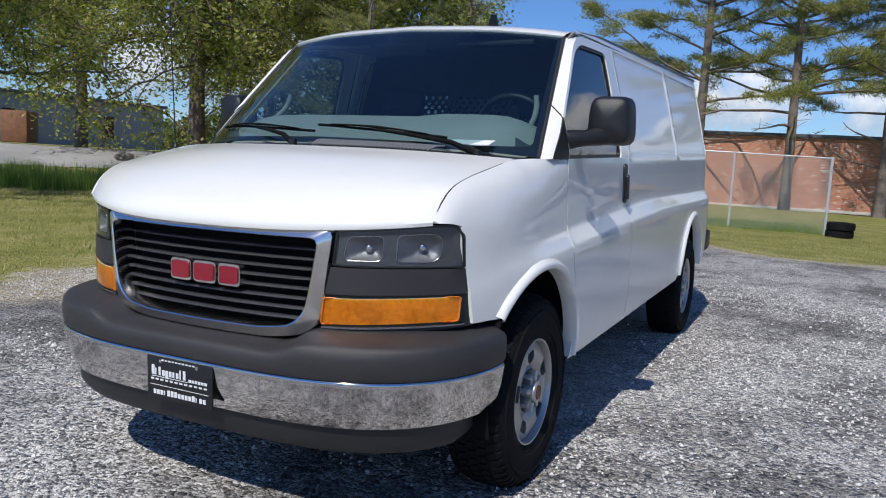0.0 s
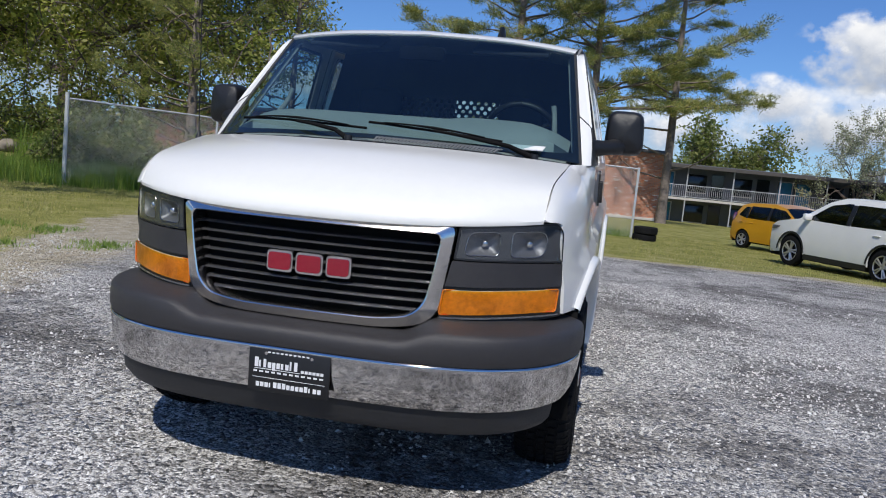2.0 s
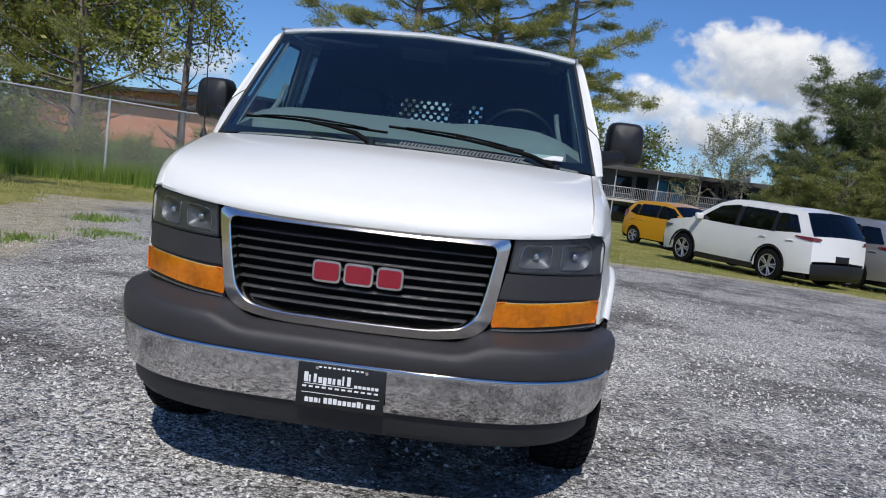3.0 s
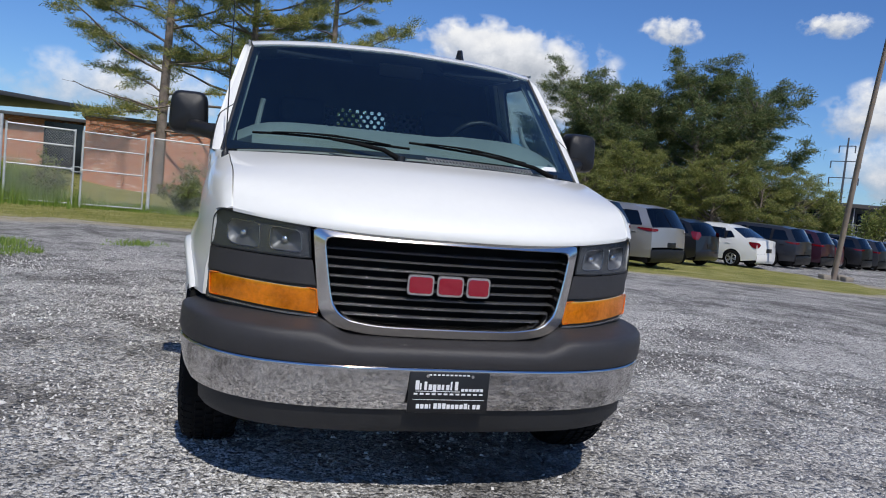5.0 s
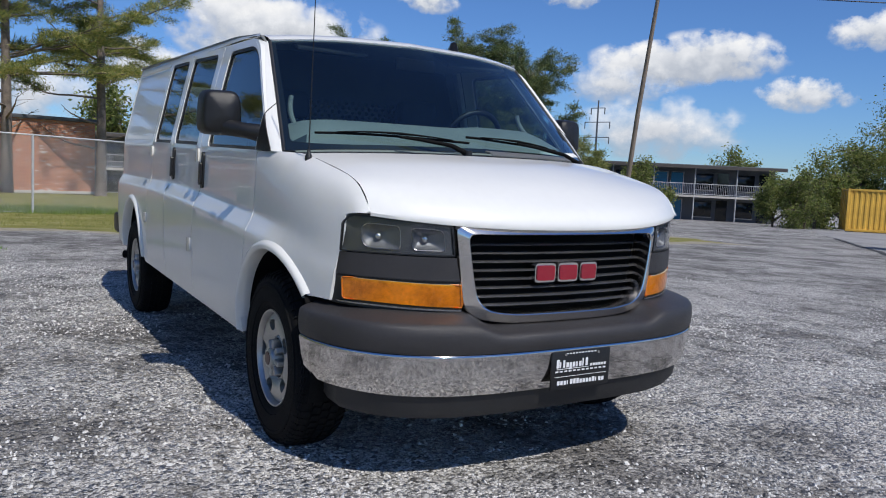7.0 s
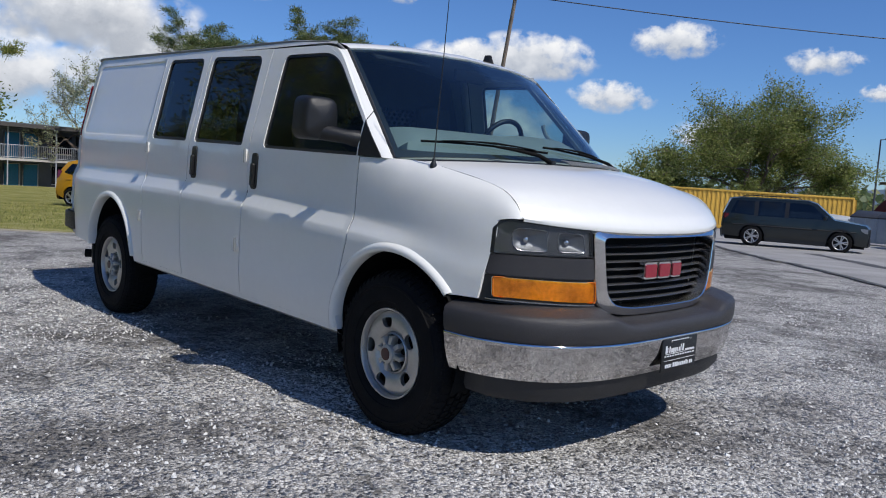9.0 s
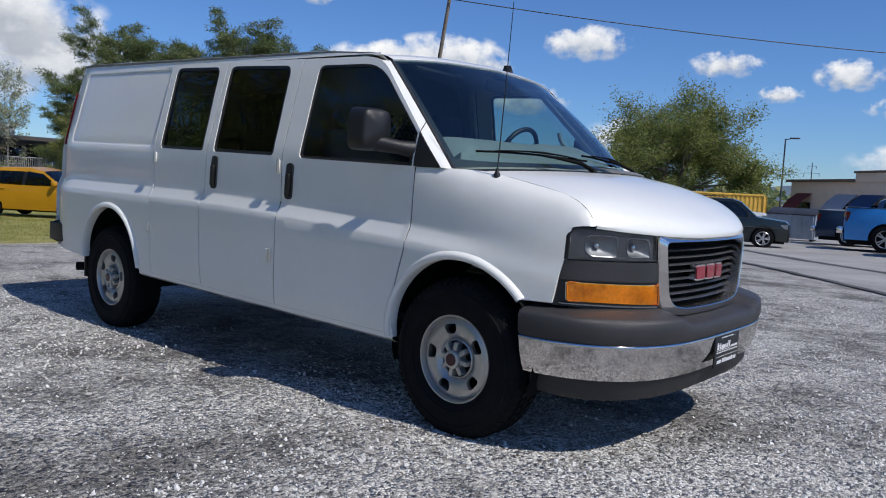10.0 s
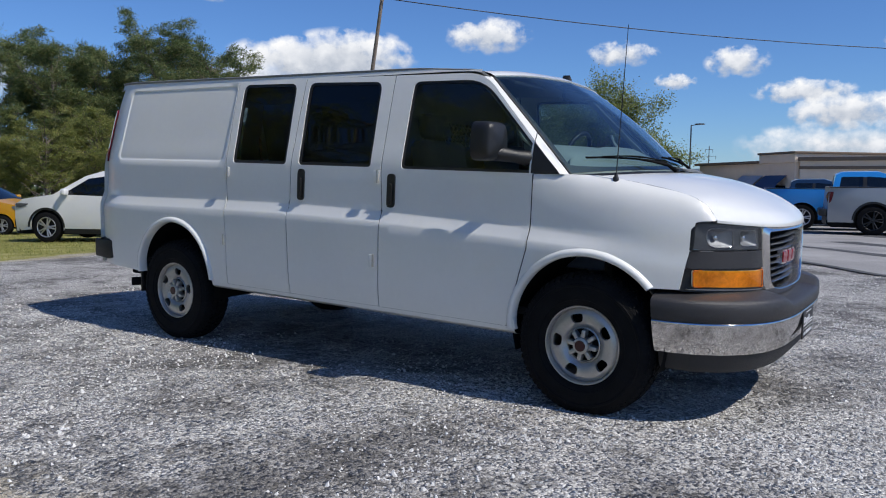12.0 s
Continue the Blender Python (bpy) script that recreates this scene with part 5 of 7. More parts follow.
tagged(part("loose_stones", chips(16000, 5, 0.005, 0.012, 7, 8.5), M_STONE, smooth=False), "loose crushed grey and white stones on the lot", "stones", "", "stuff")
tagged(part("grit", chips(50000, 4, 0.004, 0.0085, 8, 7.5), M_STONE, smooth=False), "small sharp grey grit among the stones", "stones", "", "stuff")


# ---- grass ----
def tuft(h, n, lean=0.5, w=0.006):
    def make(x, y):
        vs_, fs_ = [], []
        z0 = land(x, y) - 0.005
        for _ in range(n):
            a = rng.random() * 6.28
            bx, by = x + 0.05 * rng.normal(), y + 0.05 * rng.normal()
            hh = h * (0.5 + 0.8 * rng.random()) * (1.0 + 0.6 * noise.noise((x * 0.8, y * 0.8, 12.0)))
            dx, dy = math.cos(a) * hh * lean * rng.random(), math.sin(a) * hh * lean * rng.random()
            px, py = -math.sin(a) * w, math.cos(a) * w
            o = len(vs_)
            vs_ += [(bx - px, by - py, z0), (bx + px, by + py, z0), (bx + dx, by + dy, z0 + hh)]
            fs_.append((o, o + 1, o + 2))
        return vs_, fs_
    return make


def in_grass():
    a = radians(rng.uniform(150, 262))
    r = rng.uniform(5.5, 28.0)
    x, y = 3.2 + r * math.cos(a), r * math.sin(a)
    d = off_gravel(x, y) + 0.9 * noise.noise((x * 0.5, y * 0.5, 2.0))
    need = 0.3
    if d < need or (d < need + 2.5 and rng.random() > (d - need + 0.4) / 3.0):
        return None
    return x, y


tagged(part("grass", scatter(15000, in_grass, tuft(0.055, 5, 0.9)), M_GRASS, smooth=False), "short patchy yellow-green grass beside the lot", "grass", "", "stuff")


def behind_fence():
    # along and behind the chain-link fence, and in the ditch under the broad tree
    if rng.random() < 0.55:
        t = rng.random()
        x, y = -9.0 - 7.0 * t + rng.normal() * 0.9, -13.2 + 7.5 * t + rng.normal() * 0.8
        x, y = outward(x - 1.0, y)
    else:
        x, y = rng.uniform(-14, 0), -15.5 - rng.random() * 4.5
        y -= 0.12 * x
        if noise.noise((x * 0.55, y * 0.55, 6.0)) + 0.5 * noise.noise((x * 1.7, y * 1.7, 3.0)) < -0.12:
            return None
    return x, y


def weed_belt():
    t = rng.random()
    return outward(-12.0 - 5.5 * t - 1.6 * rng.random(), -11.8 + 6.4 * t - 1.2 * rng.random(), 1.2)


tagged(part("weed_belt", scatter(2600, weed_belt, tuft(0.95, 8, 0.4, 0.014)), M_TALLG, smooth=False), "tall light green weeds behind the chain-link fence", "weeds", "", "stuff")
tagged(part("tall_grass", scatter(6500, behind_fence, tuft(0.52, 8, 0.35, 0.009)), M_TALLG, smooth=False), "tall green grass along the fence and ditch", "grass", "", "stuff")
FEN = [outward(*p) for p in ((-11.1, -10.4), (-13.4, -8.2), (-15.5, -5.8), (-15.95, -4.3), (-16.5, -2.8), (-17.0, -0.6), (-17.62, 1.50))]


def fence_foot():
    i = rng.integers(0, len(FEN) - 1)
    t = rng.random()
    return FEN[i][0] * (1 - t) + FEN[i + 1][0] * t - abs(rng.normal()) * 1.8 + 0.3, FEN[i][1] * (1 - t) + FEN[i + 1][1] * t + rng.normal() * 0.3


tagged(part("fence_grass", scatter(3500, fence_foot, tuft(0.16, 7, 0.5, 0.007)), M_TALLG, smooth=False), "green grass growing through the fence foot", "grass", "", "stuff")


def weed_spot():
    k = rng.integers(0, 9)
    cx, cy = ((-4.2, -4.4), (-5.3, -4.0), (-3.3, -5.2), (-6.4, -3.3), (-7.2, -3.6), (-5.0, -5.6), (-8.3, -2.2), (-6.8, -4.8), (-4.7, -6.5))[k]
    return cx + rng.normal() * 0.22, cy + rng.normal() * 0.16


tagged(part("weeds", scatter(420, weed_spot, tuft(0.07, 8, 1.0, 0.007)), M_TALLG, smooth=False), "low green weeds on the bare dirt", "weeds", "", "stuff")

# ---- asphalt ----
M_ASPH = mat("worn_asphalt", (0.29, 0.283, 0.275), 0.9, var=0.28, scale=0.6, fine=40, bump=0.5, bscale=90)
M_PATCH = mat("dark_asphalt_patch", (0.07, 0.07, 0.072), 0.85, var=0.25, scale=1.0, bump=0.5, bscale=90)
ux, uy = -0.634, 0.773


def road_pt(s, d, lift=0.016):
    wob = 0.16 * noise.noise((s * 0.7, 0.0, 1.0)) if d < 0.2 else 0.0
    x, y = 0.7 + ux * s + uy * (d + wob), 7.7 + uy * s - ux * (d + wob)
    return (x, y, land(x, y) + lift)


rows = [[road_pt(s, d, 0.016 if d > 0 else -0.02) for d in [-0.05, 0.0, 0.15, 0.6, 1.5, 3, 5, 8, 12, 17, 23, 30, 38, 48, 60]] for s in np.concatenate([np.linspace(-14, 26, 70), np.linspace(28, 70, 15)])]
road = part("road", sheet(rows), M_ASPH, None, "worn grey asphalt beside the gravel")
tagged(road, "worn grey asphalt drive beside the gravel lot", "road", "", "structure")
for s0, s1, d0, d1 in ((-2, 14, 2.3, 2.75), (-6, 9, 4.6, 5.3), (3, 22, 7.4, 8.2), (-10, 6, 9.4, 10.4)):
    rows = [[road_pt(s, d + 0.25 * noise.noise((s * 0.5, d, 3.0)), 0.021) for d in (d0, (d0 + d1) / 2, d1)] for s in np.linspace(s0, s1, 24)]
    part("tar_strip", sheet(rows), M_PATCH, road, "dark strip along the asphalt")
rows = [[road_pt(s, d, 0.020) for d in (-0.06, 0.02, 0.11 + 0.05 * noise.noise((s * 2.3, 0.0, 4.0)))] for s in np.linspace(-13, 26, 140)]
part("edge_strip", sheet(rows), M_PATCH, road, "dark broken asphalt edge")
# far road with verge, past the broad tree
rows = [[(0.707 * (q - p), -0.707 * (q + p), land(0.707 * (q - p), -0.707 * (q + p)) + 0.03) for p in np.linspace(26.6 + 0.02 * (q - 6) ** 2, 30.4, 9)] for q in np.linspace(0.5, 22, 22)]
tagged(part("far_road", sheet(rows), M_ASPH), "grey road beyond the grass", "road", "", "structure")

# ---- chain-link fence ----
fence = thing("chain_link_fence", Matrix.Identity(4), "galvanised chain-link fence with steel posts and a gate", "fence")
FH = 2.10


def fence_run(a, b, parent, posts=2.6, h=FH, lift=0.04):
    a, b = Vector(a), Vector(b)
    L = (b - a).length
    u = (b - a) / L

    def at(s, z):
        x, y = a.x + u.x * s, a.y + u.y * s
        return (x, y, land(x, y) + z)
    step = 0.070
    hh = h - lift
    vs_, fs_ = [], []
    for fam in (1, -1):
        s = -hh
        while s < L + hh:
            s0, s1 = (s, s + hh) if fam > 0 else (s + hh, s)
            lo, hi = 0.0, 1.0
            # clip the slanting wire to the run
            def clip(t):
                return s0 + (s1 - s0) * t
            if s1 != s0:
                t0, t1 = (0 - s0) / (s1 - s0), (L - s0) / (s1 - s0)
                lo, hi = max(0.0, min(t0, t1)), min(1.0, max(t0, t1))
            if hi - lo > 0.01:
                p, q = at(clip(lo), lift + hh * lo), at(clip(hi), lift + hh * hi)
                d = tube_data([p, q], 0.0026, 3, False)
                o = len(vs_)
                vs_ += d[0]
                fs_ += [tuple(i + o for i in f) for f in d[1]]
            s += step
    tagged(part("wire_mesh", (vs_, fs_), M_GALV, parent, "diamond wire mesh", smooth=False), kind="stuff")
    part("top_rail", tube_data([at(0, h), at(L / 2, h), at(L, h)], 0.021, 8), M_GALV, parent)
    part("bottom_wire", tube_data([at(0, lift), at(L, lift)], 0.005, 5), M_GALV, parent)
    n = max(1, round(L / posts))
    for k in range(n):
        part("post", tube_data([at(L * k / n, -0.1), at(L * k / n, h + 0.03)], 0.030 if k == 0 else 0.024, 10), M_GALV, parent)


for i in range(len(FEN) - 1):
    if i not in (2, 3):
        fence_run(FEN[i], FEN[i + 1], fence)
ex, ey = FEN[-1]
part("post", tube_data([(ex, ey, land(ex, ey) - 0.1), (ex, ey, land(ex, ey) + FH + 0.04)], 0.040, 10), M_GALV, fence)
for a_, b_, label in (((-15.52, -5.70), (-15.92, -4.38), "closed chain-link gate leaf in a tube frame with a chain"), ((-15.98, -4.22), (-16.44, -2.92), "closed chain-link gate leaf hung on a round steel post")):
    gate = thing("fence_gate", Matrix.Identity(4), label, "gate", "double gate leaves")
    ga, gb = Vector((*outward(*a_), 0)), Vector((*outward(*b_), 0))
    fence_run((ga.x, ga.y), (gb.x, gb.y), gate, 9.0, 2.04, 0.10)
    for z in (0.10, 1.02, 1.62):
        part("gate_rail", tube_data([(ga.x, ga.y, land(ga.x, ga.y) + z), (gb.x, gb.y, land(gb.x, gb.y) + z)], 0.019, 8), M_GALV, gate)
    for p in (ga, gb):
        part("gate_stile", tube_data([(p.x, p.y, land(p.x, p.y) + 0.03), (p.x, p.y, land(p.x, p.y) + 2.08)], 0.022, 8), M_GALV, gate)
    if label.endswith("chain"):
        link = [(gb.x + 0.07 * math.cos(w) + 0.05, gb.y + 0.16 * math.cos(w) + 0.09, land(gb.x, gb.y) + 1.02 + 0.07 * math.sin(w)) for w in np.linspace(0, 2 * math.pi, 17)]
        part("chain", tube_data(link, 0.014, 6, False), M_GALV, gate)
for i in (0, 2, 4):
    f = FEN[i]
    z = land(*f)
    part("gate_post" if i else "post", tube_data([(f[0], f[1], z - 0.1), (f[0], f[1], z + FH + 0.14)], 0.050, 12), M_GALV, fence)

# ---- two old tyres by the fence ----
for k in range(2):
    ty = part("old_tyre", lathe([(0.20, -0.08), (0.22, -0.10), (0.30, -0.105), (0.34, -0.085), (0.35, 0), (0.34, 0.085), (0.30, 0.105), (0.22, 0.10), (0.20, 0.08)], 36, "z"), M_RUBBER)
    ty.location = (-20.35 + 0.03 * k, 2.08 + 0.02 * k, land(-20.35, 2.08) + 0.10 + 0.205 * k)
    tagged(ty, "old black car tyre lying flat in a stack of two", "tyre", "stack of old tyres")

# ---- far road things by the broad tree ----
boxp = part("utility_box", box(bmesh.new(), (-0.9, -0.5, 0), (0.9, 0.5, 1.3), 0.04), mat("rust_brown_steel", (0.22, 0.10, 0.055), 0.7, var=0.3))
boxp.matrix_world = pose(-18.9, -29.1, land(-18.9, -29.1) + 0.10, 0, 0, 40)
tagged(boxp, "rust-brown steel utility box beside the road", "box")
M_ROCK = mat("pale_rock", (0.24, 0.21, 0.17), 0.9, var=0.35, scale=2, bump=0.8, bscale=12)
for k, (x, y, r) in enumerate(((-18.6, -21.0, 0.42), (-19.2, -20.2, 0.36), (-18.0, -21.9, 0.34), (-19.9, -19.4, 0.42), (-20.6, -19.0, 0.30))):
    bm = bmesh.new()
    bmesh.ops.create_icosphere(bm, subdivisions=3, radius=r)
    for v in bm.verts:
        v.co *= 1 + 0.28 * noise.noise(v.co * 1.6 / r + Vector((k * 5.0, 0, 0)))
        v.co.z *= 0.6
    ro = part("boulder", bm, M_ROCK)
    ro.location = (x, y, land(x, y) + r * 0.28)
    tagged(ro, "pale weathered boulder in the verge", "rock", "boulders in the verge")


# ---- trees ----
def limb(p, d, length, r, segs, sag, wob, rnd):
    pts, rad = [Vector(p)], [r]
    d = Vector(d).normalized()
    for i in range(segs):
        d = (d + Vector((rnd.normal() * wob, rnd.normal() * wob, rnd.normal() * wob + sag))).normalized()
        pts.append(pts[-1] + d * length / segs)
        rad.append(r * (1 - 0.85 * (i + 1) / segs) + 0.003)
    return pts, rad, d


def needles(c, d, rnd, n, ln, w):
    """A soft puff of needles round c, most of them pointing along d and up."""
    q = np.array(tuple(d)) * 0.8 + rnd.normal(size=(n, 3)) * 0.7 + np.array((0, 0, 0.25))
    q /= np.linalg.norm(q, axis=1)[:, None]
    s = np.cross(q, rnd.normal(size=(n, 3)))
    s *= w / np.linalg.norm(s, axis=1)[:, None]
    b = np.array(tuple(c)) + rnd.normal(size=(n, 3)) * np.array((0.75, 0.75, 0.34)) * ln
    e = b + q * (ln * (0.7 + 0.6 * rnd.random(n)))[:, None]
    pts = np.stack([b - s, b + s, e], axis=1).reshape(-1, 3)
    return [tuple(p) for p in pts.tolist()], [(3 * k, 3 * k + 1, 3 * k + 2) for k in range(n)]


def pine(name, seed, h, base, spread, limbs, tufts, needle=26, ln=0.24, w=0.014, bare=0.0, leafm=None, label="", lean=(0, 0), trunk=0.20, dead=0, full=False, clear=None):
    """A pine: straight trunk, drooping whorled limbs, clouds of needles at the twig ends."""
    rnd = np.random.default_rng(seed)
    tree = thing(name, Matrix.Identity(4), label, "tree")
    tp = [(lean[0] * t * t * h + 0.10 * math.sin(3 * t + seed), lean[1] * t * h + 0.10 * math.sin(2.2 * t + seed * 2), h * t - 0.2 * (t == 0)) for t in np.linspace(0, 1, 14)]
    tr = [trunk * (1.25 if i == 0 else 1.0) * (1 - 0.9 * i / 13) + 0.02 for i in range(14)]
    wood = [tube_data(tp, tr, 10)]
    nv, nf = [], []

    def trunk_at(z):
        t = max(0.0, min(0.999, z / h)) * 13
        i = int(t)
        return Vector(tp[i]).lerp(Vector(tp[i + 1]), t - i)
    for k in range(limbs + dead):
        isdead = k >= limbs
        f = rnd.random() ** 0.9 if not isdead else rnd.random() * 0.25
        z = base + (h - base - 0.3) * f if not isdead else base * (0.55 + 0.45 * rnd.random())
        a = k * 2.4 + rnd.normal() * 0.4
        if clear is not None and not isdead and f < 0.5 and math.cos(a - radians(clear)) > 0.72:
            continue
        ln_l = spread * ((0.42 + 0.58 * math.sin(math.pi * (0.20 + 0.68 * f))) if full else (1 - 0.70 * f)) * (0.65 + 0.5 * rnd.random())
        if isdead:
            ln_l *= 0.55
        p = trunk_at(z)
        d = Vector((math.cos(a), math.sin(a), (0.25 + 0.65 * f) if full else (0.10 + 0.45 * f)))
        pts, rad, dd = limb(p, d, ln_l, 0.036 * (1 - 0.55 * f) + 0.009, 7, 0.035 + 0.02 * f, 0.11, rnd)
        wood.append(tube_data(pts, rad, 4, False))
        nt_ = max(3, int(tufts * (ln_l / spread) * (1.15 - 0.3 * f)))
        for j in range(nt_ if not isdead else 6):
            s = 0.30 + 0.70 * rnd.random() ** 0.7
            i = min(6, int(s * 7))
            b = pts[i].lerp(pts[i + 1], s * 7 - i)
            side = Vector((-d.y, d.x, 0)) * rnd.choice([-1, 1])
            td = (Vector((d.x, d.y, 0)) * 0.6 + side * (0.4 + rnd.random()) + Vector((0, 0, rnd.normal() * 0.22 + 0.10))).normalized()
            tl = (0.25 + 0.75 * rnd.random()) * 0.26 * ln_l * (1.1 - 0.5 * s) + 0.12
            e = b + td * tl
            wood.append(tube_data([b, e], [0.009, 0.004], 3, False))
            if isdead or rnd.random() < bare:
                continue
            for q in range(3):
                c = b.lerp(e, 0.45 + 0.3 * q)
                v, fc = needles(c, td, rnd, needle, ln, w)
                o = len(nv)
                nv += v
                nf += [tuple(i + o for i in t) for t in fc]
    tagged(part("trunk", join(*wood), M_BARKP, tree), "rough grey-brown trunk and limbs")
    part("crown", (nv, nf), leafm or M_NEEDLE, tree, "", False)
    return tree


def broadleaf(name, seed, h, spread, leaves, leafm, label, size=0.055, fork=0.22, trunk=0.22, droop=0.0, levels=4, twist=0.18, cluster=1.0, ups=(0.75, 0.55, 0.35, 2.4)):
    """A spreading tree: forked trunk, branching limbs, separate small leaves along the twigs."""
    rnd = np.random.default_rng(seed)
    tree = thing(name, Matrix.Identity(4), label, "tree")
    wood, tips = [], []

    def grow(p, d, length, r, lev):
        pts, rad, dd = limb(p, d, length, r, 5, 0.03 - droop * (lev / levels), twist, rnd)
        wood.append(tube_data(pts, rad, 7 if lev < 2 else 4, False))
        if lev >= levels:
            tips.append(pts)
            return
        if lev >= levels - 2:
            tips.append(pts)
        n = 3 if lev == 0 else (3 if rnd.random() < 0.7 else 4)
        for k in range(n + (1 if lev == 0 else 0)):
            s = 0.45 + 0.55 * (k + rnd.random()) / (n + 1)
            i = min(4, int(s * 5))
            b = pts[i].lerp(pts[i + 1], s * 5 - i)
            a = rnd.random() * 6.28
            side = Vector((math.cos(a), math.sin(a), 0.25 + 0.35 * rnd.normal()))
            grow(b, dd * 0.55 + side * (spread / h) * 1.05, length * (0.66 + 0.16 * rnd.random()), max(0.008, rad[i] * 0.62), lev + 1)
    for k in range(4):
        a = 2.1 * k + rnd.random()
        up = ups[k]
        grow(Vector((0, 0, h * fork)), Vector((math.cos(a) * spread / h, math.sin(a) * spread / h, up)), h * 0.30, trunk * 0.62, 1)
    wood.append(tube_data([(0, 0, -0.2), (0.03, 0.02, h * fork * 0.5), (0, 0, h * fork + 0.05)], [trunk * 1.3, trunk, trunk * 0.9], 10))
    # bring the grown tree to its true height and spread
    ends = [p for pts in tips for p in pts]
    kz = h / float(np.percentile([p.z for p in ends], 99))
    kr = 0.5 * spread / float(np.percentile([math.hypot(p.x, p.y) for p in ends], 95))
    tips = [[Vector((p.x * kr, p.y * kr, p.z * kz)) for p in pts] for pts in tips]
    wood = [([(v[0] * kr, v[1] * kr, v[2] * kz) for v in vv], ff) for vv, ff in wood]
    vs_, fs_ = [], []
    for _ in range(leaves):
        pts = tips[rnd.integers(0, len(tips))]
        s = rnd.random() * 4.99
        i = int(s)
        c = pts[i].lerp(pts[i + 1], s - i) + Vector((rnd.normal(), rnd.normal(), rnd.normal() - 0.3)) * 0.13 * cluster
        u = Vector((rnd.normal(), rnd.normal(), rnd.normal() * 0.7)).normalized()
        v = u.cross(Vector((rnd.normal(), rnd.normal(), rnd.normal()))).normalized()
        z = size * (0.6 + 0.8 * rnd.random())
        o = len(vs_)
        vs_ += [tuple(c - u * z), tuple(c + v * z * 0.5), tuple(c + u * z), tuple(c - v * z * 0.5)]
        fs_ += [(o, o + 1, o + 2, o + 3)]
    part("trunk", join(*wood), M_BARKD, tree)
    part("crown", (vs_, fs_), leafm, tree, "", False)
    return tree


def put(tree, x, y, turn=0.0, size=1.0, wide=1.0, sink=0.05):
    tree.matrix_world = pose(x, y, land(x, y) - sink, 0, 0, turn) @ Matrix.Diagonal((size * wide, size * wide, size, 1))
    return tree


def again(tree, x, y, turn, size=1.0, group=""):
    t = copy_thing(tree, Matrix.Identity(4))
    t.matrix_world = pose(x, y, land(x, y) - 0.05, 0, 0, turn) @ Matrix.Scale(size, 4)
    if group:
        t["group"] = group
    return t


PL = "tall pine with yellow-green needles"
put(pine("pine_tree", 3, 11.5, 2.7, 4.6, 62, 17, 42, 0.165, 0.0115, label=PL + " behind the fence", trunk=0.17, dead=4, clear=-20), -42.6, -5.3, 20, 1.75)
put(pine("pine_tree", 8, 11.5, 2.6, 4.4, 62, 17, 42, 0.165, 0.0115, label=PL + " before the brick wall", trunk=0.15, dead=3, clear=-130), -43.1, -0.8, 130, 1.75)
put(pine("pine_tree", 14, 12.0, 2.9, 4.4, 54, 17, 42, 0.170, 0.0115, label=PL + " at the wall's end", lean=(0.0, 0.05), trunk=0.17, dead=3, clear=-75), -43.0, 3.7, 75, 1.5)
# thin, partly dead trees far left
put(pine("sparse_conifer", 21, 11.5, 1.8, 3.4, 40, 13, 30, 0.16, 0.010, bare=0.25, label="thin conifer with long bare limbs beyond the fence", dead=8, trunk=0.18), -20.2, -12.6, 50)
put(pine("dead_conifer", 27, 9.0, 1.5, 2.6, 26, 9, bare=0.93, label="nearly bare dead conifer beyond the fence", dead=10, trunk=0.15), -24.3, -10.9, 10)
# dark group behind the parked cars
DP = "dark dense pine behind the parked cars"
d1_ = put(pine("dark_pine", 31, 8.1, 0.9, 3.5, 46, 16, 21, 0.21, 0.017, leafm=M_NEEDLED, label=DP, trunk=0.16, full=True), -44.0, 28.5, 0, 1.38)
d2_ = put(pine("dark_pine", 37, 7.2, 0.9, 3.1, 44, 15, 21, 0.21, 0.017, leafm=M_NEEDLED, label=DP, trunk=0.15, full=True), -47.9, 23.4, 73, 1.34)
tagged(d1_, group="pines behind the cars"), tagged(d2_, group="pines behind the cars")
for k, (x, y, turn, size) in enumerate(((-47.4, 26.6, 146, 1.16), (-42.8, 32.2, 219, 1.44), (-49.8, 20.4, 292, 0.92), (-50.1, 30.0, 5, 1.46), (-48.9, 33.9, 78, 1.36), (-51.7, 27.0, 151, 1.46), (-52.5, 23.0, 40, 1.36))):
    again((d1_, d2_)[k % 2], x, y, turn, size, "pines behind the cars")
d3_ = put(pine("low_pine", 35, 4.6, 0.3, 3.1, 44, 13, 20, 0.19, 0.016, leafm=M_NEEDLEL, label="low rounded olive-green pine behind the parked cars", trunk=0.11, full=True), -44.6, 21.1, 40, 1.05)
tagged(d3_, group="low pines behind the cars")
for x, y, turn, size in ((-44.2, 24.1, 297, 1.15), (-42.0, 26.0, 10, 1.0), (-41.0, 28.7, 83, 1.2), (-39.8, 31.2, 156, 1.0), (-40.1, 34.1, 229, 1.05), (-47.5, 19.3, 302, 0.9)):
    again(d3_, x, y, turn, size, "low pines behind the cars")
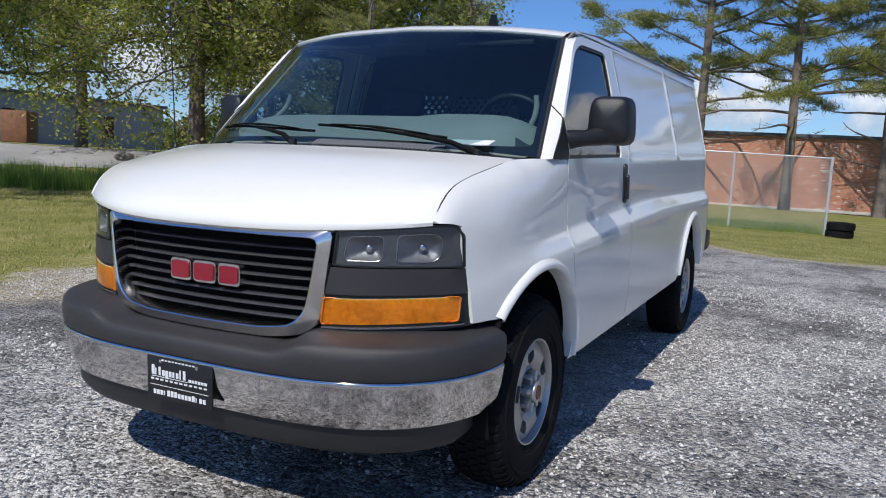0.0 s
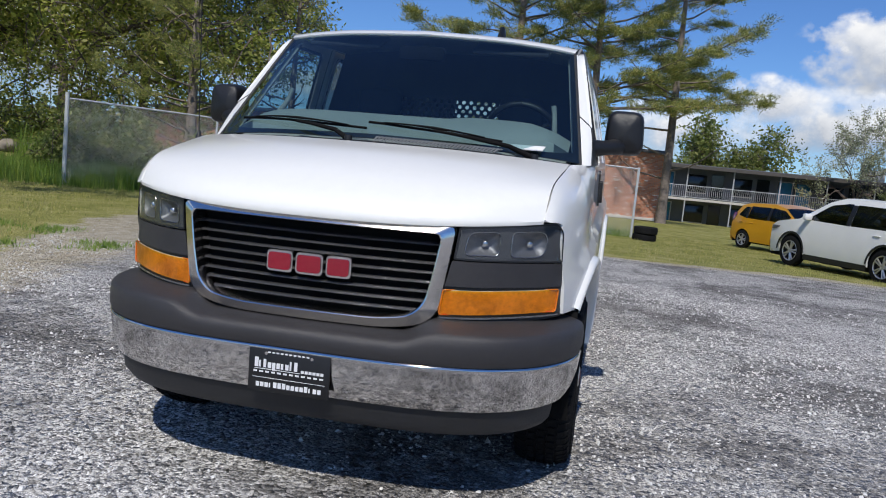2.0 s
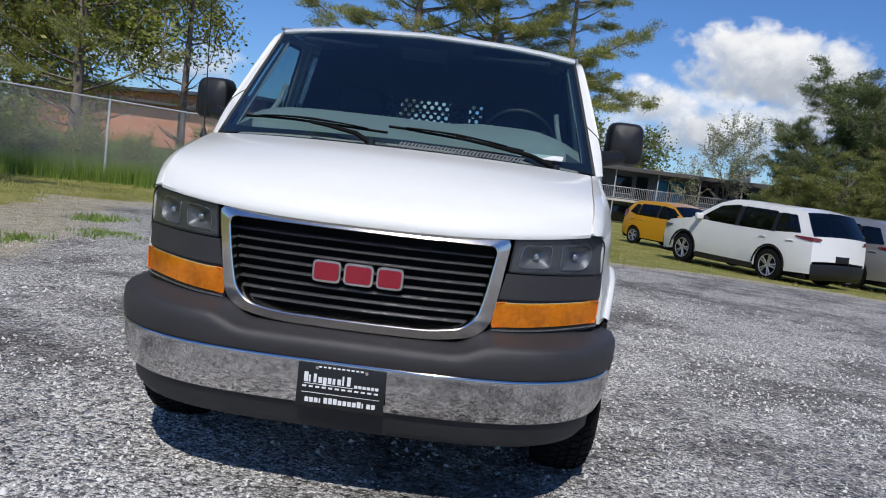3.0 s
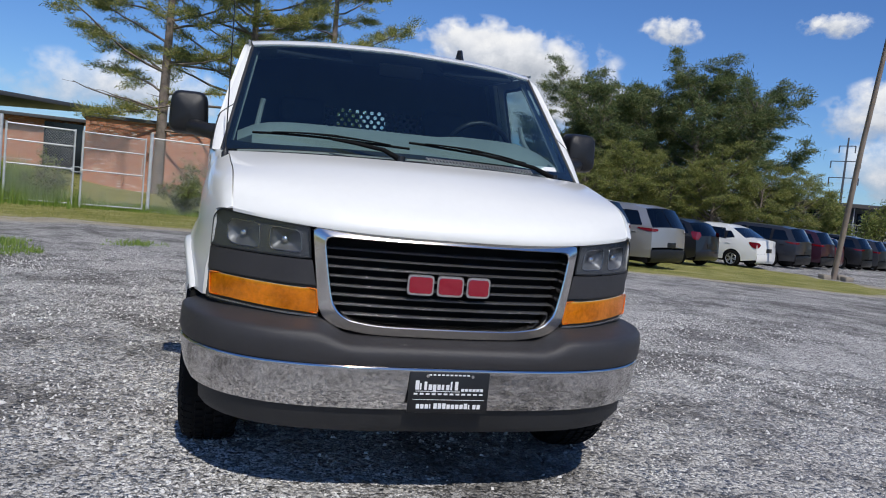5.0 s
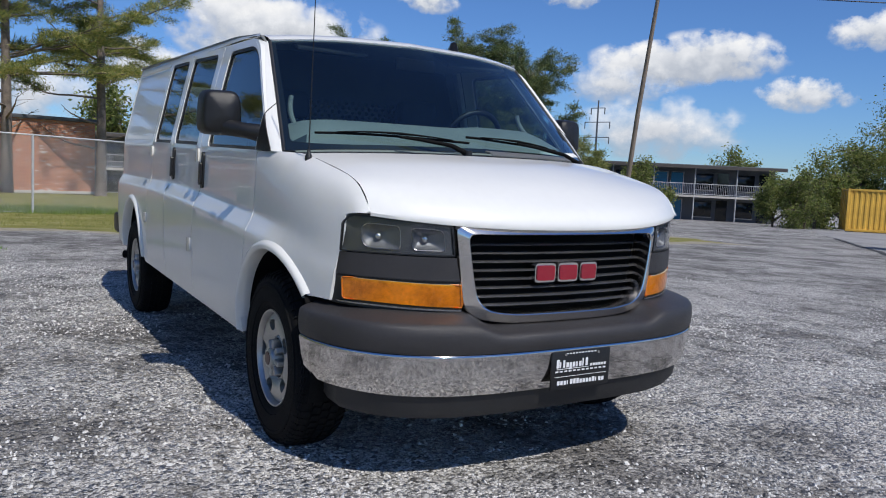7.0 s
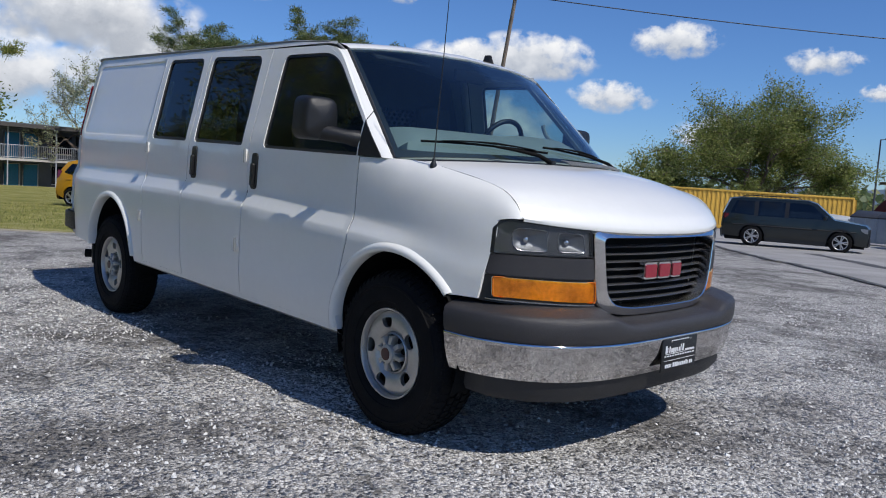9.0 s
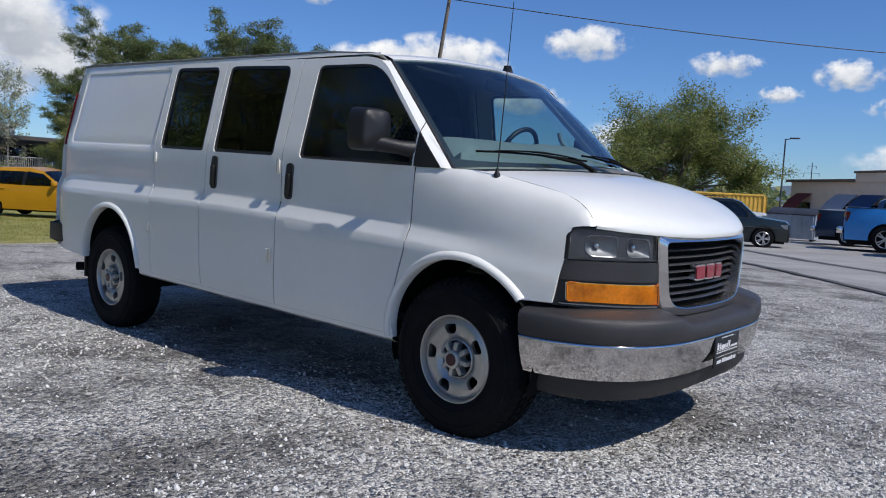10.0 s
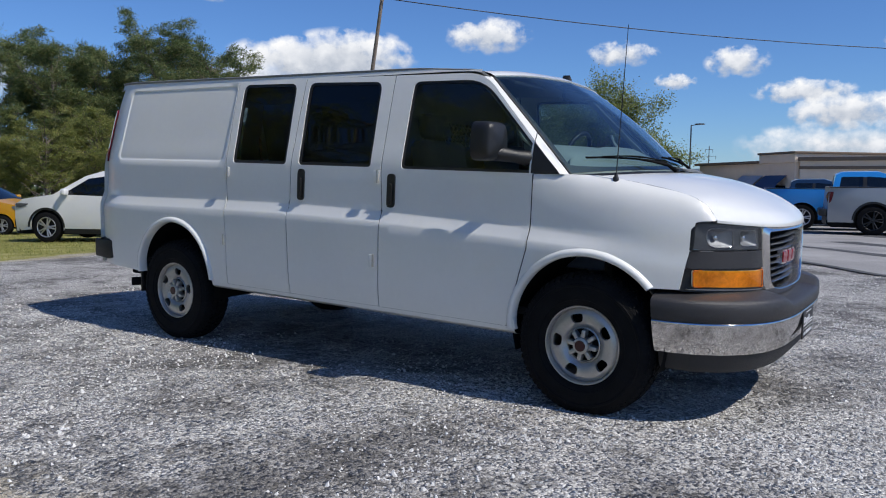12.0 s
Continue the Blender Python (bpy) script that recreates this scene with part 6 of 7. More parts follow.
# broad tree at the left
put(broadleaf("broad_tree", 41, 8.4, 13.8, 90000, M_LEAFY, "broad leafing tree with gnarled dark limbs and young leaves", 0.055, 0.11, 0.10, droop=0.25, levels=5, cluster=1.6), -21.6, -21.8, 0, 1.6)
put(broadleaf("broad_tree", 43, 8.2, 15.0, 56000, M_LEAFY, "leafing tree with low branches by the ditch", 0.056, 0.22, 0.13, droop=0.02, levels=5, cluster=1.3), -6.0, -17.5, 60)
bt = put(broadleaf("broad_tree", 47, 8.6, 10.5, 26000, M_LEAFY, "leafing tree beyond the fence", 0.062, 0.18, 0.12, droop=0.08, levels=5, cluster=1.2), -31.0, -21.5, 200, 1.35)
for x, y, turn, size in ((-25.0, -33.0, 70, 1.7), (-40.0, -33.0, 300, 1.6)):
    again(bt, x, y, turn, size, "leafing trees beyond the ditch")
# large round tree behind the container and smaller ones round it
rt = put(broadleaf("round_tree", 53, 11.0, 13.6, 62000, M_LEAFG, "large round leafing tree behind the yellow container", 0.085, 0.10, 0.20, levels=5, cluster=2.5, ups=(1.1, 0.8, 0.95, 1.5)), -26.2, 58.5, 0)
again(rt, -26.6, 60.2, 150, 0.92, "trees round the container")
st = put(broadleaf("small_tree", 59, 6.0, 5.4, 8000, M_LEAFG, "bushy green tree beside the container", 0.12, 0.05, 0.14, droop=0.22, levels=4, cluster=2.4), -32.6, 55.0, 0, 1.02)
for x, y, turn, size, grp in ((-27.2, 42.4, 80, 0.60, "trees round the container"), (-29.6, 42.6, 190, 0.56, "trees round the container"), (-29.6, 47.0, 280, 0.78, "trees round the container"), (-20.0, 59.5, 30, 0.92, "trees round the container"), (-24.5, 55.0, 120, 0.62, "trees round the container"),
                              (-44.5, 46.0, 160, 0.80, "trees round the container"), (-39.0, 35.5, 10, 0.66, "trees round the container"), (-57.0, 72.0, 240, 1.30, "trees behind the motel"), (-86.0, 9.5, 70, 1.85, "trees behind the motel"), (-84.0, 17.0, 170, 1.65, "trees behind the motel"), (-80.0, 28.0, 20, 0.95, "trees behind the motel"), (-70.0, 30.5, 110, 0.80, "trees behind the motel")):
    again(st, x, y, turn, size, grp)
put(broadleaf("budding_tree", 61, 10.4, 8.0, 9000, M_LEAFP, "pale budding tree with fine bare twigs behind the motel", 0.085, 0.2, 0.20, levels=5, cluster=1.0), -66.0, 20.2, 0)
# shrubs behind the fence
sh = broadleaf("shrub", 67, 1.5, 1.5, 2600, M_LEAFG, "green leafy shrub behind the chain-link fence", 0.05, 0.08, 0.03, levels=3, cluster=0.9)
put(sh, *outward(-17.2, -2.0), 0)
again(sh, *outward(-17.6, -5.4), 90, 0.9, "shrubs at the fence")
again(sh, *outward(-13.6, -10.4), 40, 1.3, "shrubs at the fence")
again(sh, *outward(-14.9, -8.4), 140, 0.8, "shrubs at the fence")
again(sh, *outward(-12.2, -11.2), 200, 1.2, "shrubs at the fence")
again(sh, *outward(-16.3, -8.5), 260, 0.9, "shrubs at the fence")
for x, y, turn, size in ((-15.0, -9.6, 20, 1.15), (-16.6, -7.0, 75, 1.0), (-13.0, -11.8, 110, 1.3), (-14.4, -11.0, 320, 1.1), (-18.0, -7.8, 150, 1.2)):
    again(sh, *outward(x, y), turn, size, "shrubs at the fence")
# distant woods
fw = []
for k in range(150):
    a = radians(95 + 155 * k / 150.0 + rng.normal() * 0.4)
    r = 150 + 70 * rng.random()
    cx, cy, hh = r * math.cos(a), r * math.sin(a), 4.0 + 4.5 * rng.random()
    for _ in range(160):
        q = Vector((rng.normal(), rng.normal(), rng.normal())).normalized() * (0.6 + 0.4 * rng.random())
        c = Vector((cx + q.x * hh * 0.8, cy + q.y * hh * 0.8, land(cx, cy) + hh * 0.5 + q.z * hh * 0.55))
        u = Vector((rng.normal(), rng.normal(), rng.normal())).normalized() * hh * 0.10
        v = u.cross(Vector((rng.normal(), rng.normal(), rng.normal()))).normalized() * hh * 0.09
        fw.append(([tuple(c - u), tuple(c + v), tuple(c + u), tuple(c - v)], [(0, 1, 2, 3)]))
tagged(part("far_woods", join(*fw), M_NEEDLED, smooth=False), "dark green woods in the distance", "woods", "", "stuff")
M_HILL = mat("hazy_hill", (0.09, 0.13, 0.17), 1.0, var=0.12, scale=0.01, fine=0.05)
rows = [[((1500 + 250 * j) * math.cos(a), (1500 + 250 * j) * math.sin(a), -3 + (34 + 22 * noise.noise((a * 9, 0, 0)) + 10 * noise.noise((a * 31, 2, 0))) * (j == 1)) for j in (0, 1, 2)] for a in np.linspace(radians(80), radians(260), 120)]
tagged(part("far_hill", sheet(rows), M_HILL), "low hazy blue hills on the horizon", "hill", "", "structure")


# ---- buildings ----
def brick_material():
    m, nt, out = blank("red_brick")
    b = node(nt, "ShaderNodeBsdfPrincipled", Roughness=0.88)
    nt.links.new(b.outputs[0], out.inputs[0])
    vec = nt.nodes.new("ShaderNodeTexCoord").outputs["Object"]
    mp = nt.nodes.new("ShaderNodeMapping")
    mp.inputs["Rotation"].default_value = (radians(90), 0, 0)
    nt.links.new(vec, mp.inputs["Vector"])
    br = node(nt, "ShaderNodeTexBrick", Scale=1.0, Color1=(0.50, 0.17, 0.085, 1), Color2=(0.68, 0.30, 0.165, 1), Mortar=(0.36, 0.29, 0.25, 1))
    br.inputs["Mortar Size"].default_value = 0.008
    br.inputs["Brick Width"].default_value = 0.16
    br.inputs["Row Height"].default_value = 0.055
    br.inputs["Bias"].default_value = -0.1
    nt.links.new(mp.outputs[0], br.inputs["Vector"])
    # single bricks gone pale with salts
    pick = node(nt, "ShaderNodeTexBrick", Scale=1.0, Color1=(0, 0, 0, 1), Color2=(1, 1, 1, 1), Mortar=(0, 0, 0, 1))
    for key, val in (("Mortar Size", 0.008), ("Brick Width", 0.16), ("Row Height", 0.055)):
        pick.inputs[key].default_value = val
    nt.links.new(mp.outputs[0], pick.inputs["Vector"])
    pale = maths(nt, "MULTIPLY", ramp(nt, pick.outputs["Color"], [(0.90, (0, 0, 0)), (0.94, (1, 1, 1))]), ramp(nt, noise_fac(nt, vec, 1.1, 4.0, 0.7), [(0.42, (0, 0, 0)), (0.60, (1, 1, 1))]))
    col = mixc(nt, pale, br.outputs["Color"], (0.74, 0.66, 0.60))
    col = mixc(nt, 0.5, col, ramp(nt, noise_fac(nt, vec, 0.7, 4.0), [(0.3, (0.6, 0.6, 0.6)), (0.7, (1, 1, 1))]), "MULTIPLY")
    nt.links.new(col, b.inputs["Base Color"])
    bn = node(nt, "ShaderNodeBump", Strength=0.6, Distance=0.01)
    nt.links.new(br.outputs["Fac"], bn.inputs["Height"])
    bn.invert = True
    nt.links.new(bn.outputs[0], b.inputs["Normal"])
    return m


M_BRICK = brick_material()
M_FASCIA = mat("dark_metal_fascia", (0.07, 0.075, 0.085), 0.5, var=0.15)
M_CONC = mat("pale_concrete", (0.50, 0.48, 0.45), 0.85, var=0.15, scale=2)
M_GREYW = mat("grey_render_wall", (0.10, 0.11, 0.13), 0.85, var=0.15, scale=1)
M_DARKW = mat("dark_room_glass", (0.012, 0.015, 0.02), 0.08, var=0.2)
M_BLUE = mat("blue_door_paint", (0.02, 0.16, 0.30), 0.5, var=0.12)
M_RAILW = mat("white_rail_paint", (0.40, 0.42, 0.46), 0.5, var=0.1)
M_BEIGE = mat("beige_stucco", (0.80, 0.67, 0.53), 0.9, var=0.08, scale=1)
M_BEIGED = mat("brown_cornice", (0.19, 0.14, 0.10), 0.8, var=0.1)
M_AWNR = mat("dark_red_awning", (0.20, 0.03, 0.03), 0.8, var=0.1)
M_AWNB = mat("blue_awning", (0.03, 0.07, 0.16), 0.8, var=0.1)
M_TAN = mat("brown_roof_edge", (0.075, 0.068, 0.065), 0.8, var=0.15)

bb = thing("brick_building", pose(-42.9, -9.2, land(-43, -2) - 0.05, 0, 0, 97.6) @ Matrix.Diagonal((1.36, 1.36, 1.34, 1)), "single-storey red brick building with flat dark roof edge", "building")
# along local x: the long wall; local y: away from the lot
wall = part("wall", box(bmesh.new(), (0, 0.0, 0), (9.6, 0.3, 2.95), 0.0), M_BRICK, bb, "weathered red brick wall")
part("end_wall", box(bmesh.new(), (0.0, 0.302, 0), (0.3, 6.0, 2.95)), M_BRICK, bb)
part("end_wall", box(bmesh.new(), (9.3, 0.302, 0), (9.6, 9.0, 2.95)), M_BRICK, bb)
part("roof", box(bmesh.new(), (-0.15, -0.12, 2.953), (9.75, 9.2, 3.10), 0.01), M_FASCIA, bb, "flat roof with dark metal edge")
part("plinth", box(bmesh.new(), (-0.05, -0.10, 0), (9.65, -0.003, 0.12), 0.01), M_CONC, bb)
# recessed wing with a dark entry, farther back
part("wing_wall", box(bmesh.new(), (-16.0, 5.0, 0), (-0.303, 5.3, 2.85)), M_BRICK, bb, "red brick wing wall")
part("wing_roof", box(bmesh.new(), (-16.2, 4.5, 2.853), (-0.155, 9.2, 3.0), 0.01), M_FASCIA, bb)
part("entry", box(bmesh.new(), (-1.9, 4.90, 0.05), (-0.32, 4.997, 2.75)), M_DARKW, bb, "dark recessed entry")
rl = part("entry_rail", tube_data([(-6.5, 4.2, 0.95), (-2.2, 4.2, 0.95)], 0.025, 6), M_RAILW, bb)
for k in range(22):
    part("baluster", tube_data([(-6.5 + 0.2 * k, 4.2, 0.05), (-6.5 + 0.2 * k, 4.2, 0.95)], 0.012, 5), M_RAILW, rl)
for x in (2.2, 6.3):
    part("wall_pipe", tube_data([(x, -0.03, 0.6), (x, -0.03, 1.5)], 0.02, 6), M_CONC, bb)

far_b = thing("far_brick_building", pose(-80, -52, land(-60, -40), 0, 0, 58) @ Matrix.Diagonal((1.5, 1.5, 1.3, 1)), "long low brick building beyond the trees", "building")
part("wall", box(bmesh.new(), (0, 0, 0), (26, 0.3, 3.6)), M_BRICK, far_b)
part("roof", box(bmesh.new(), (-0.3, -0.4, 3.603), (26.3, 9, 3.85), 0.01), M_FASCIA, far_b)
for k in range(6):
    wv = part("window", box(bmesh.new(), (2 + 4 * k, -0.03, 1.0), (3.6 + 4 * k, -0.004, 2.2)), M_DARKW, far_b)
shed = thing("grey_building", pose(-56, -60, land(-40, -40) - 0.3, 0, 0, 8), "long grey metal-clad building beyond the road", "building")
part("wall", box(bmesh.new(), (0, 0, 0), (46, 0.3, 4.2)), mat("blue_grey_cladding", (0.22, 0.26, 0.31), 0.6, var=0.1), shed)
part("roof", box(bmesh.new(), (-0.3, -8, 4.203), (46.3, 0.6, 4.5)), M_FASCIA, shed)
for k in range(4):
    part("window", box(bmesh.new(), (7 + 11 * k, 0.302, 0.9), (8.2 + 11 * k, 0.33, 3.0)), M_DARKW, shed)


def motel(x, y, turn, bays, label, doors_at):
    """Two storeys of rooms with an open gallery and white railing, flat roof; rooms face local -y."""
    h, w = 2.55, 3.7
    mo = thing("motel", pose(x, y, -2.0, 0, 0, turn), label, "building")
    L = bays * w
    part("back_wall", box(bmesh.new(), (0, 1.6, -1.0), (L, 9.0, 2 * h)), M_GREYW, mo, "dark grey room wall")
    part("gallery_floor", box(bmesh.new(), (0, 0.0, h - 0.12), (L, 1.597, h + 0.06)), M_CONC, mo)
    part("walkway", box(bmesh.new(), (0, -0.6, -1.0), (L, 1.597, 0.10)), M_CONC, mo)
    part("roof", box(bmesh.new(), (-0.5, -0.35, 2 * h + 0.003), (L + 0.5, 9.4, 2 * h + 0.28), 0.02), M_FASCIA, mo, "flat roof with dark edge")
    part("roof_edge", box(bmesh.new(), (-0.5, -0.40, 2 * h - 0.05), (L + 0.5, -0.353, 2 * h + 0.20)), M_TAN, mo)
    for fl in (0, 1):
        z0 = fl * (h + 0.06) + (0.10 if fl == 0 else 0.0)
        for b in range(bays):
            x0 = b * w
            if b % 3 in doors_at:
                for k in (0, 1):
                    dx = x0 + 0.35 + 1.45 * k
                    part("door", box(bmesh.new(), (dx, 1.52, z0), (dx + 1.05, 1.597, z0 + 2.02), 0.01), M_BLUE, mo, "blue room door")
                    part("door_frame", tube_data([(dx - 0.06, 1.50, z0), (dx - 0.06, 1.50, z0 + 2.08), (dx + 1.11, 1.50, z0 + 2.08), (dx + 1.11, 1.50, z0)], 0.045, 4), M_RAILW, mo)
            else:
                wv = part("window", box(bmesh.new(), (x0 + 0.35, 1.52, z0 + 0.55), (x0 + 1.9, 1.597, z0 + 2.0), 0.01), M_DARKW, mo, "dark room window")
                part("window_sill", box(bmesh.new(), (x0 + 0.3, 1.46, z0 + 0.47), (x0 + 1.95, 1.517, z0 + 0.54)), M_CONC, wv)
                part("opening", box(bmesh.new(), (x0 + 2.3, 1.50, z0), (x0 + 3.3, 1.597, z0 + 2.1)), M_DARKW, mo)
            part("gallery_post", tube_data([(x0, 0.05, z0 - 0.1), (x0, 0.05, z0 + h - 0.05)], 0.055, 6), M_RAILW, mo)
    rail = part("gallery_rail", join(tube_data([(0, 0.02, h + 1.10), (L, 0.02, h + 1.10)], 0.035, 6), tube_data([(0, 0.02, h + 0.16), (L, 0.02, h + 0.16)], 0.03, 6)), M_RAILW, mo, "white gallery railing")
    n = int(L / 0.16)
    tagged(part("baluster", join(*[tube_data([(0.16 * k, 0.02, h + 0.12), (0.16 * k, 0.02, h + 1.10)], 0.017, 4, False) for k in range(n)]), M_RAILW, rail), kind="stuff")
    return mo


motel(-63.5, 3.2, 97.0, 7, "two-storey motel with blue doors and white gallery railing", (0,))
motel(-60.5, 37.0, 52.0, 8, "two-storey motel wing with blue doors and white railing", (2,))
unit = part("roof_unit", box(bmesh.new(), (-0.7, -0.5, 0), (0.7, 0.5, 0.9), 0.03), M_RAILW)
unit.matrix_world = pose(-66.6, 21.5, -2.0 + 5.39, 0, 0, 97)
tagged(unit, "white air-conditioning box on the motel roof", "air conditioner")

# beige shop with awnings
shop = thing("shop_building", pose(-17.6, 62.0, land(-10, 55) - 0.4, 0, 0, -47), "low beige stucco shop with awnings and brown cornice", "building")
part("wall", box(bmesh.new(), (0, 0, -0.5), (13.4, 14, 4.15)), M_BEIGE, shop, "beige stucco wall")
part("cornice", box(bmesh.new(), (-0.5, -0.25, 4.153), (9.2, 14, 4.36), 0.02), M_BEIGED, shop)
part("parapet", box(bmesh.new(), (9.2, -0.12, 4.153), (13.52, 14.2, 4.75), 0.02), M_BEIGE, shop)
part("parapet_cornice", box(bmesh.new(), (9.1, -0.22, 4.753), (13.65, 14.3, 4.90), 0.02), M_BEIGED, shop)
for x0, x1, m_, lb in ((1.0, 3.4, M_AWNR, "dark red canvas awning"), (6.8, 9.6, mat("pale_awning", (0.40, 0.43, 0.48), 0.8), "pale canvas awning"), (9.9, 12.6, M_AWNB, "blue canvas awning")):
    rows = [[(x, y, z) for y, z in ((-0.01, 3.3), (-0.7, 2.75), (-1.15, 2.15), (-1.15, 1.95))] for x in (x0, (x0 + x1) / 2, x1)]
    aw = part("awning", sheet(rows), m_, shop, lb)
    part("window", box(bmesh.new(), (x0 + 0.2, -0.05, 0.6), (x1 - 0.2, -0.004, 2.6)), M_DARKW, shop)
sw = thing("shop_wing", pose(-8.15, 52.15, land(-5, 52) - 0.4, 0, 0, -4), "long beige side wall of the shop", "building")
part("wall", box(bmesh.new(), (0.0, 0.05, -0.5), (26, 12, 4.10)), M_BEIGE, sw)
part("band", box(bmesh.new(), (-0.02, -0.03, 3.55), (26, 0.047, 3.75)), M_BEIGED, sw)
part("cornice", box(bmesh.new(), (-0.1, -0.15, 4.103), (26, 12.2, 4.35), 0.02), M_BEIGED, sw)
part("roof_vent", tube_data([(15, 3, 4.3), (15, 3, 5.0)], 0.12, 8), M_FASCIA, sw)

# shipping container
M_YEL = mat("yellow_container_paint", (0.60, 0.36, 0.055), 0.55, var=0.18, scale=1.5)
ct = thing("shipping_container", pose(-25.3, 43.7, land(-22, 47) + 0.05, 0, 0, 41.7), "long yellow corrugated steel shipping container", "container")
prof = []
x = 0.08
while x < 12.1:
    prof += [(x, 0.0), (x + 0.10, 0.0), (x + 0.15, 0.045), (x + 0.25, 0.045), (x + 0.30, 0.0)]
    x += 0.30
part("side_panel", sheet([[(px, 0.02 + py, z) for z in (0.16, 2.45)] for px, py in prof]), M_YEL, ct, "corrugated side", True, 20)
for nm, lo, hi in (("bottom_rail", (0, -0.02, 0.0), (12.2, 0.10, 0.158)), ("top_rail", (0, -0.02, 2.452), (12.2, 0.08, 2.58)), ("corner_post", (-0.02, -0.03, 0), (0.078, 0.14, 2.585)), ("corner_post", (12.12, -0.03, 0), (12.22, 0.14, 2.585)), ("end_panel", (0.0, 0.145, 0.05), (0.06, 2.40, 2.56)), ("far_side", (0, 2.41, 0), (12.2, 2.44, 2.58)), ("roof_panel", (0.08, 0.085, 2.50), (12.1, 2.40, 2.55)), ("end_panel", (12.14, 0.145, 0.05), (12.2, 2.40, 2.56))):
    part(nm, box(bmesh.new(), lo, hi, 0.008), M_YEL, ct)
for k in range(4):
    part("lock_rod", tube_data([(-0.03, 0.4 + 0.5 * k, 0.15), (-0.03, 0.4 + 0.5 * k, 2.45)], 0.02, 6), M_YEL, ct)

# ---- poles, wires and pylons ----
M_WOODP = mat("weathered_pole_wood", (0.25, 0.20, 0.16), 0.9, var=0.3, scale=2, bump=0.5, bscale=25)
z0 = land(-18.0, 18.2)
pole = thing("utility_pole", pose(-18.0, 18.2, z0), "leaning weathered wooden utility pole", "pole")
part("shaft", tube_data([(0, 0, -0.2), (1.05, -0.52, 4.2), (2.45, -1.15, 9.2)], [0.095, 0.080, 0.060], 10), M_WOODP, pole)
for cx, cy in ((0.5, 0.1), (-0.3, 0.5), (0.2, -0.5)):
    part("base_stone", box(bmesh.new(), (cx - 0.15, cy - 0.15, 0), (cx + 0.15, cy + 0.15, 0.16), 0.04), M_ROCK, pole)
pts = []
a, b = Vector((-15.8, 17.1, 7.60)), Vector((7.4, 44.8, 7.75))
for k in range(25):
    t = k / 24
    p = a.lerp(b, t)
    p.z -= 0.58 * 4 * t * (1 - t)
    pts.append(tuple(p))
tagged(part("overhead_cable", tube_data(pts, 0.018, 5, False), M_BLACKP), "thin black overhead cable from the leaning pole", "cable")


def pylon(x, y, h, label):
    py = thing("power_pylon", pose(x, y, land(x, y), 0, 0, 20), label, "pylon")
    part("mast", tube_data([(0, 0, 0), (0, 0, h)], [0.26, 0.13], 8), M_FASCIA, py)
    for z, w in ((h * 0.93, 1.3), (h * 0.80, 2.4), (h * 0.66, 2.4)):
        part("cross_arm", tube_data([(-w, 0, z), (w, 0, z)], 0.075, 6), M_FASCIA, py)
        for s in (-1, 1):
            part("insulator", tube_data([(s * w, 0, z), (s * w, 0, z - 1.1)], 0.09, 6), M_FASCIA, py)
    return py


pylon(-101.8, 91.0, 18.6, "slim steel power pylon with three cross arms")
pylon(-79.0, 285.0, 18.5, "distant steel power pylon with cross arms")
lamp_p = thing("street_lamp", pose(-20.5, 68.8, land(-20.5, 68.8)), "tall dark street lamp with a single arm", "lamp post")
part("mast", tube_data([(0, 0, 0), (0, 0, 8.2)], [0.10, 0.06], 8), M_FASCIA, lamp_p)
part("arm", tube_data([(0, 0, 8.15), (0.6, 0.2, 8.25)], 0.04, 6), M_FASCIA, lamp_p)
part("head", box(bmesh.new(), (0.35, -0.05, 8.20), (1.15, 0.35, 8.32), 0.04), M_FASCIA, lamp_p)


# ---- parked cars ----
M_CGLASS = glass("car_window_glass", (0.10, 0.12, 0.13))
M_ALLOY = mat("alloy_wheel", (0.50, 0.50, 0.51), 0.3, metal=0.8, var=0.1)
M_CABIN = mat("dark_car_cabin", (0.015, 0.015, 0.016), 0.9)


def paint(name, c, metal=0.2):
    return mat(name, c, 0.32, metal=metal, var=0.04, scale=2, coat=0.55)


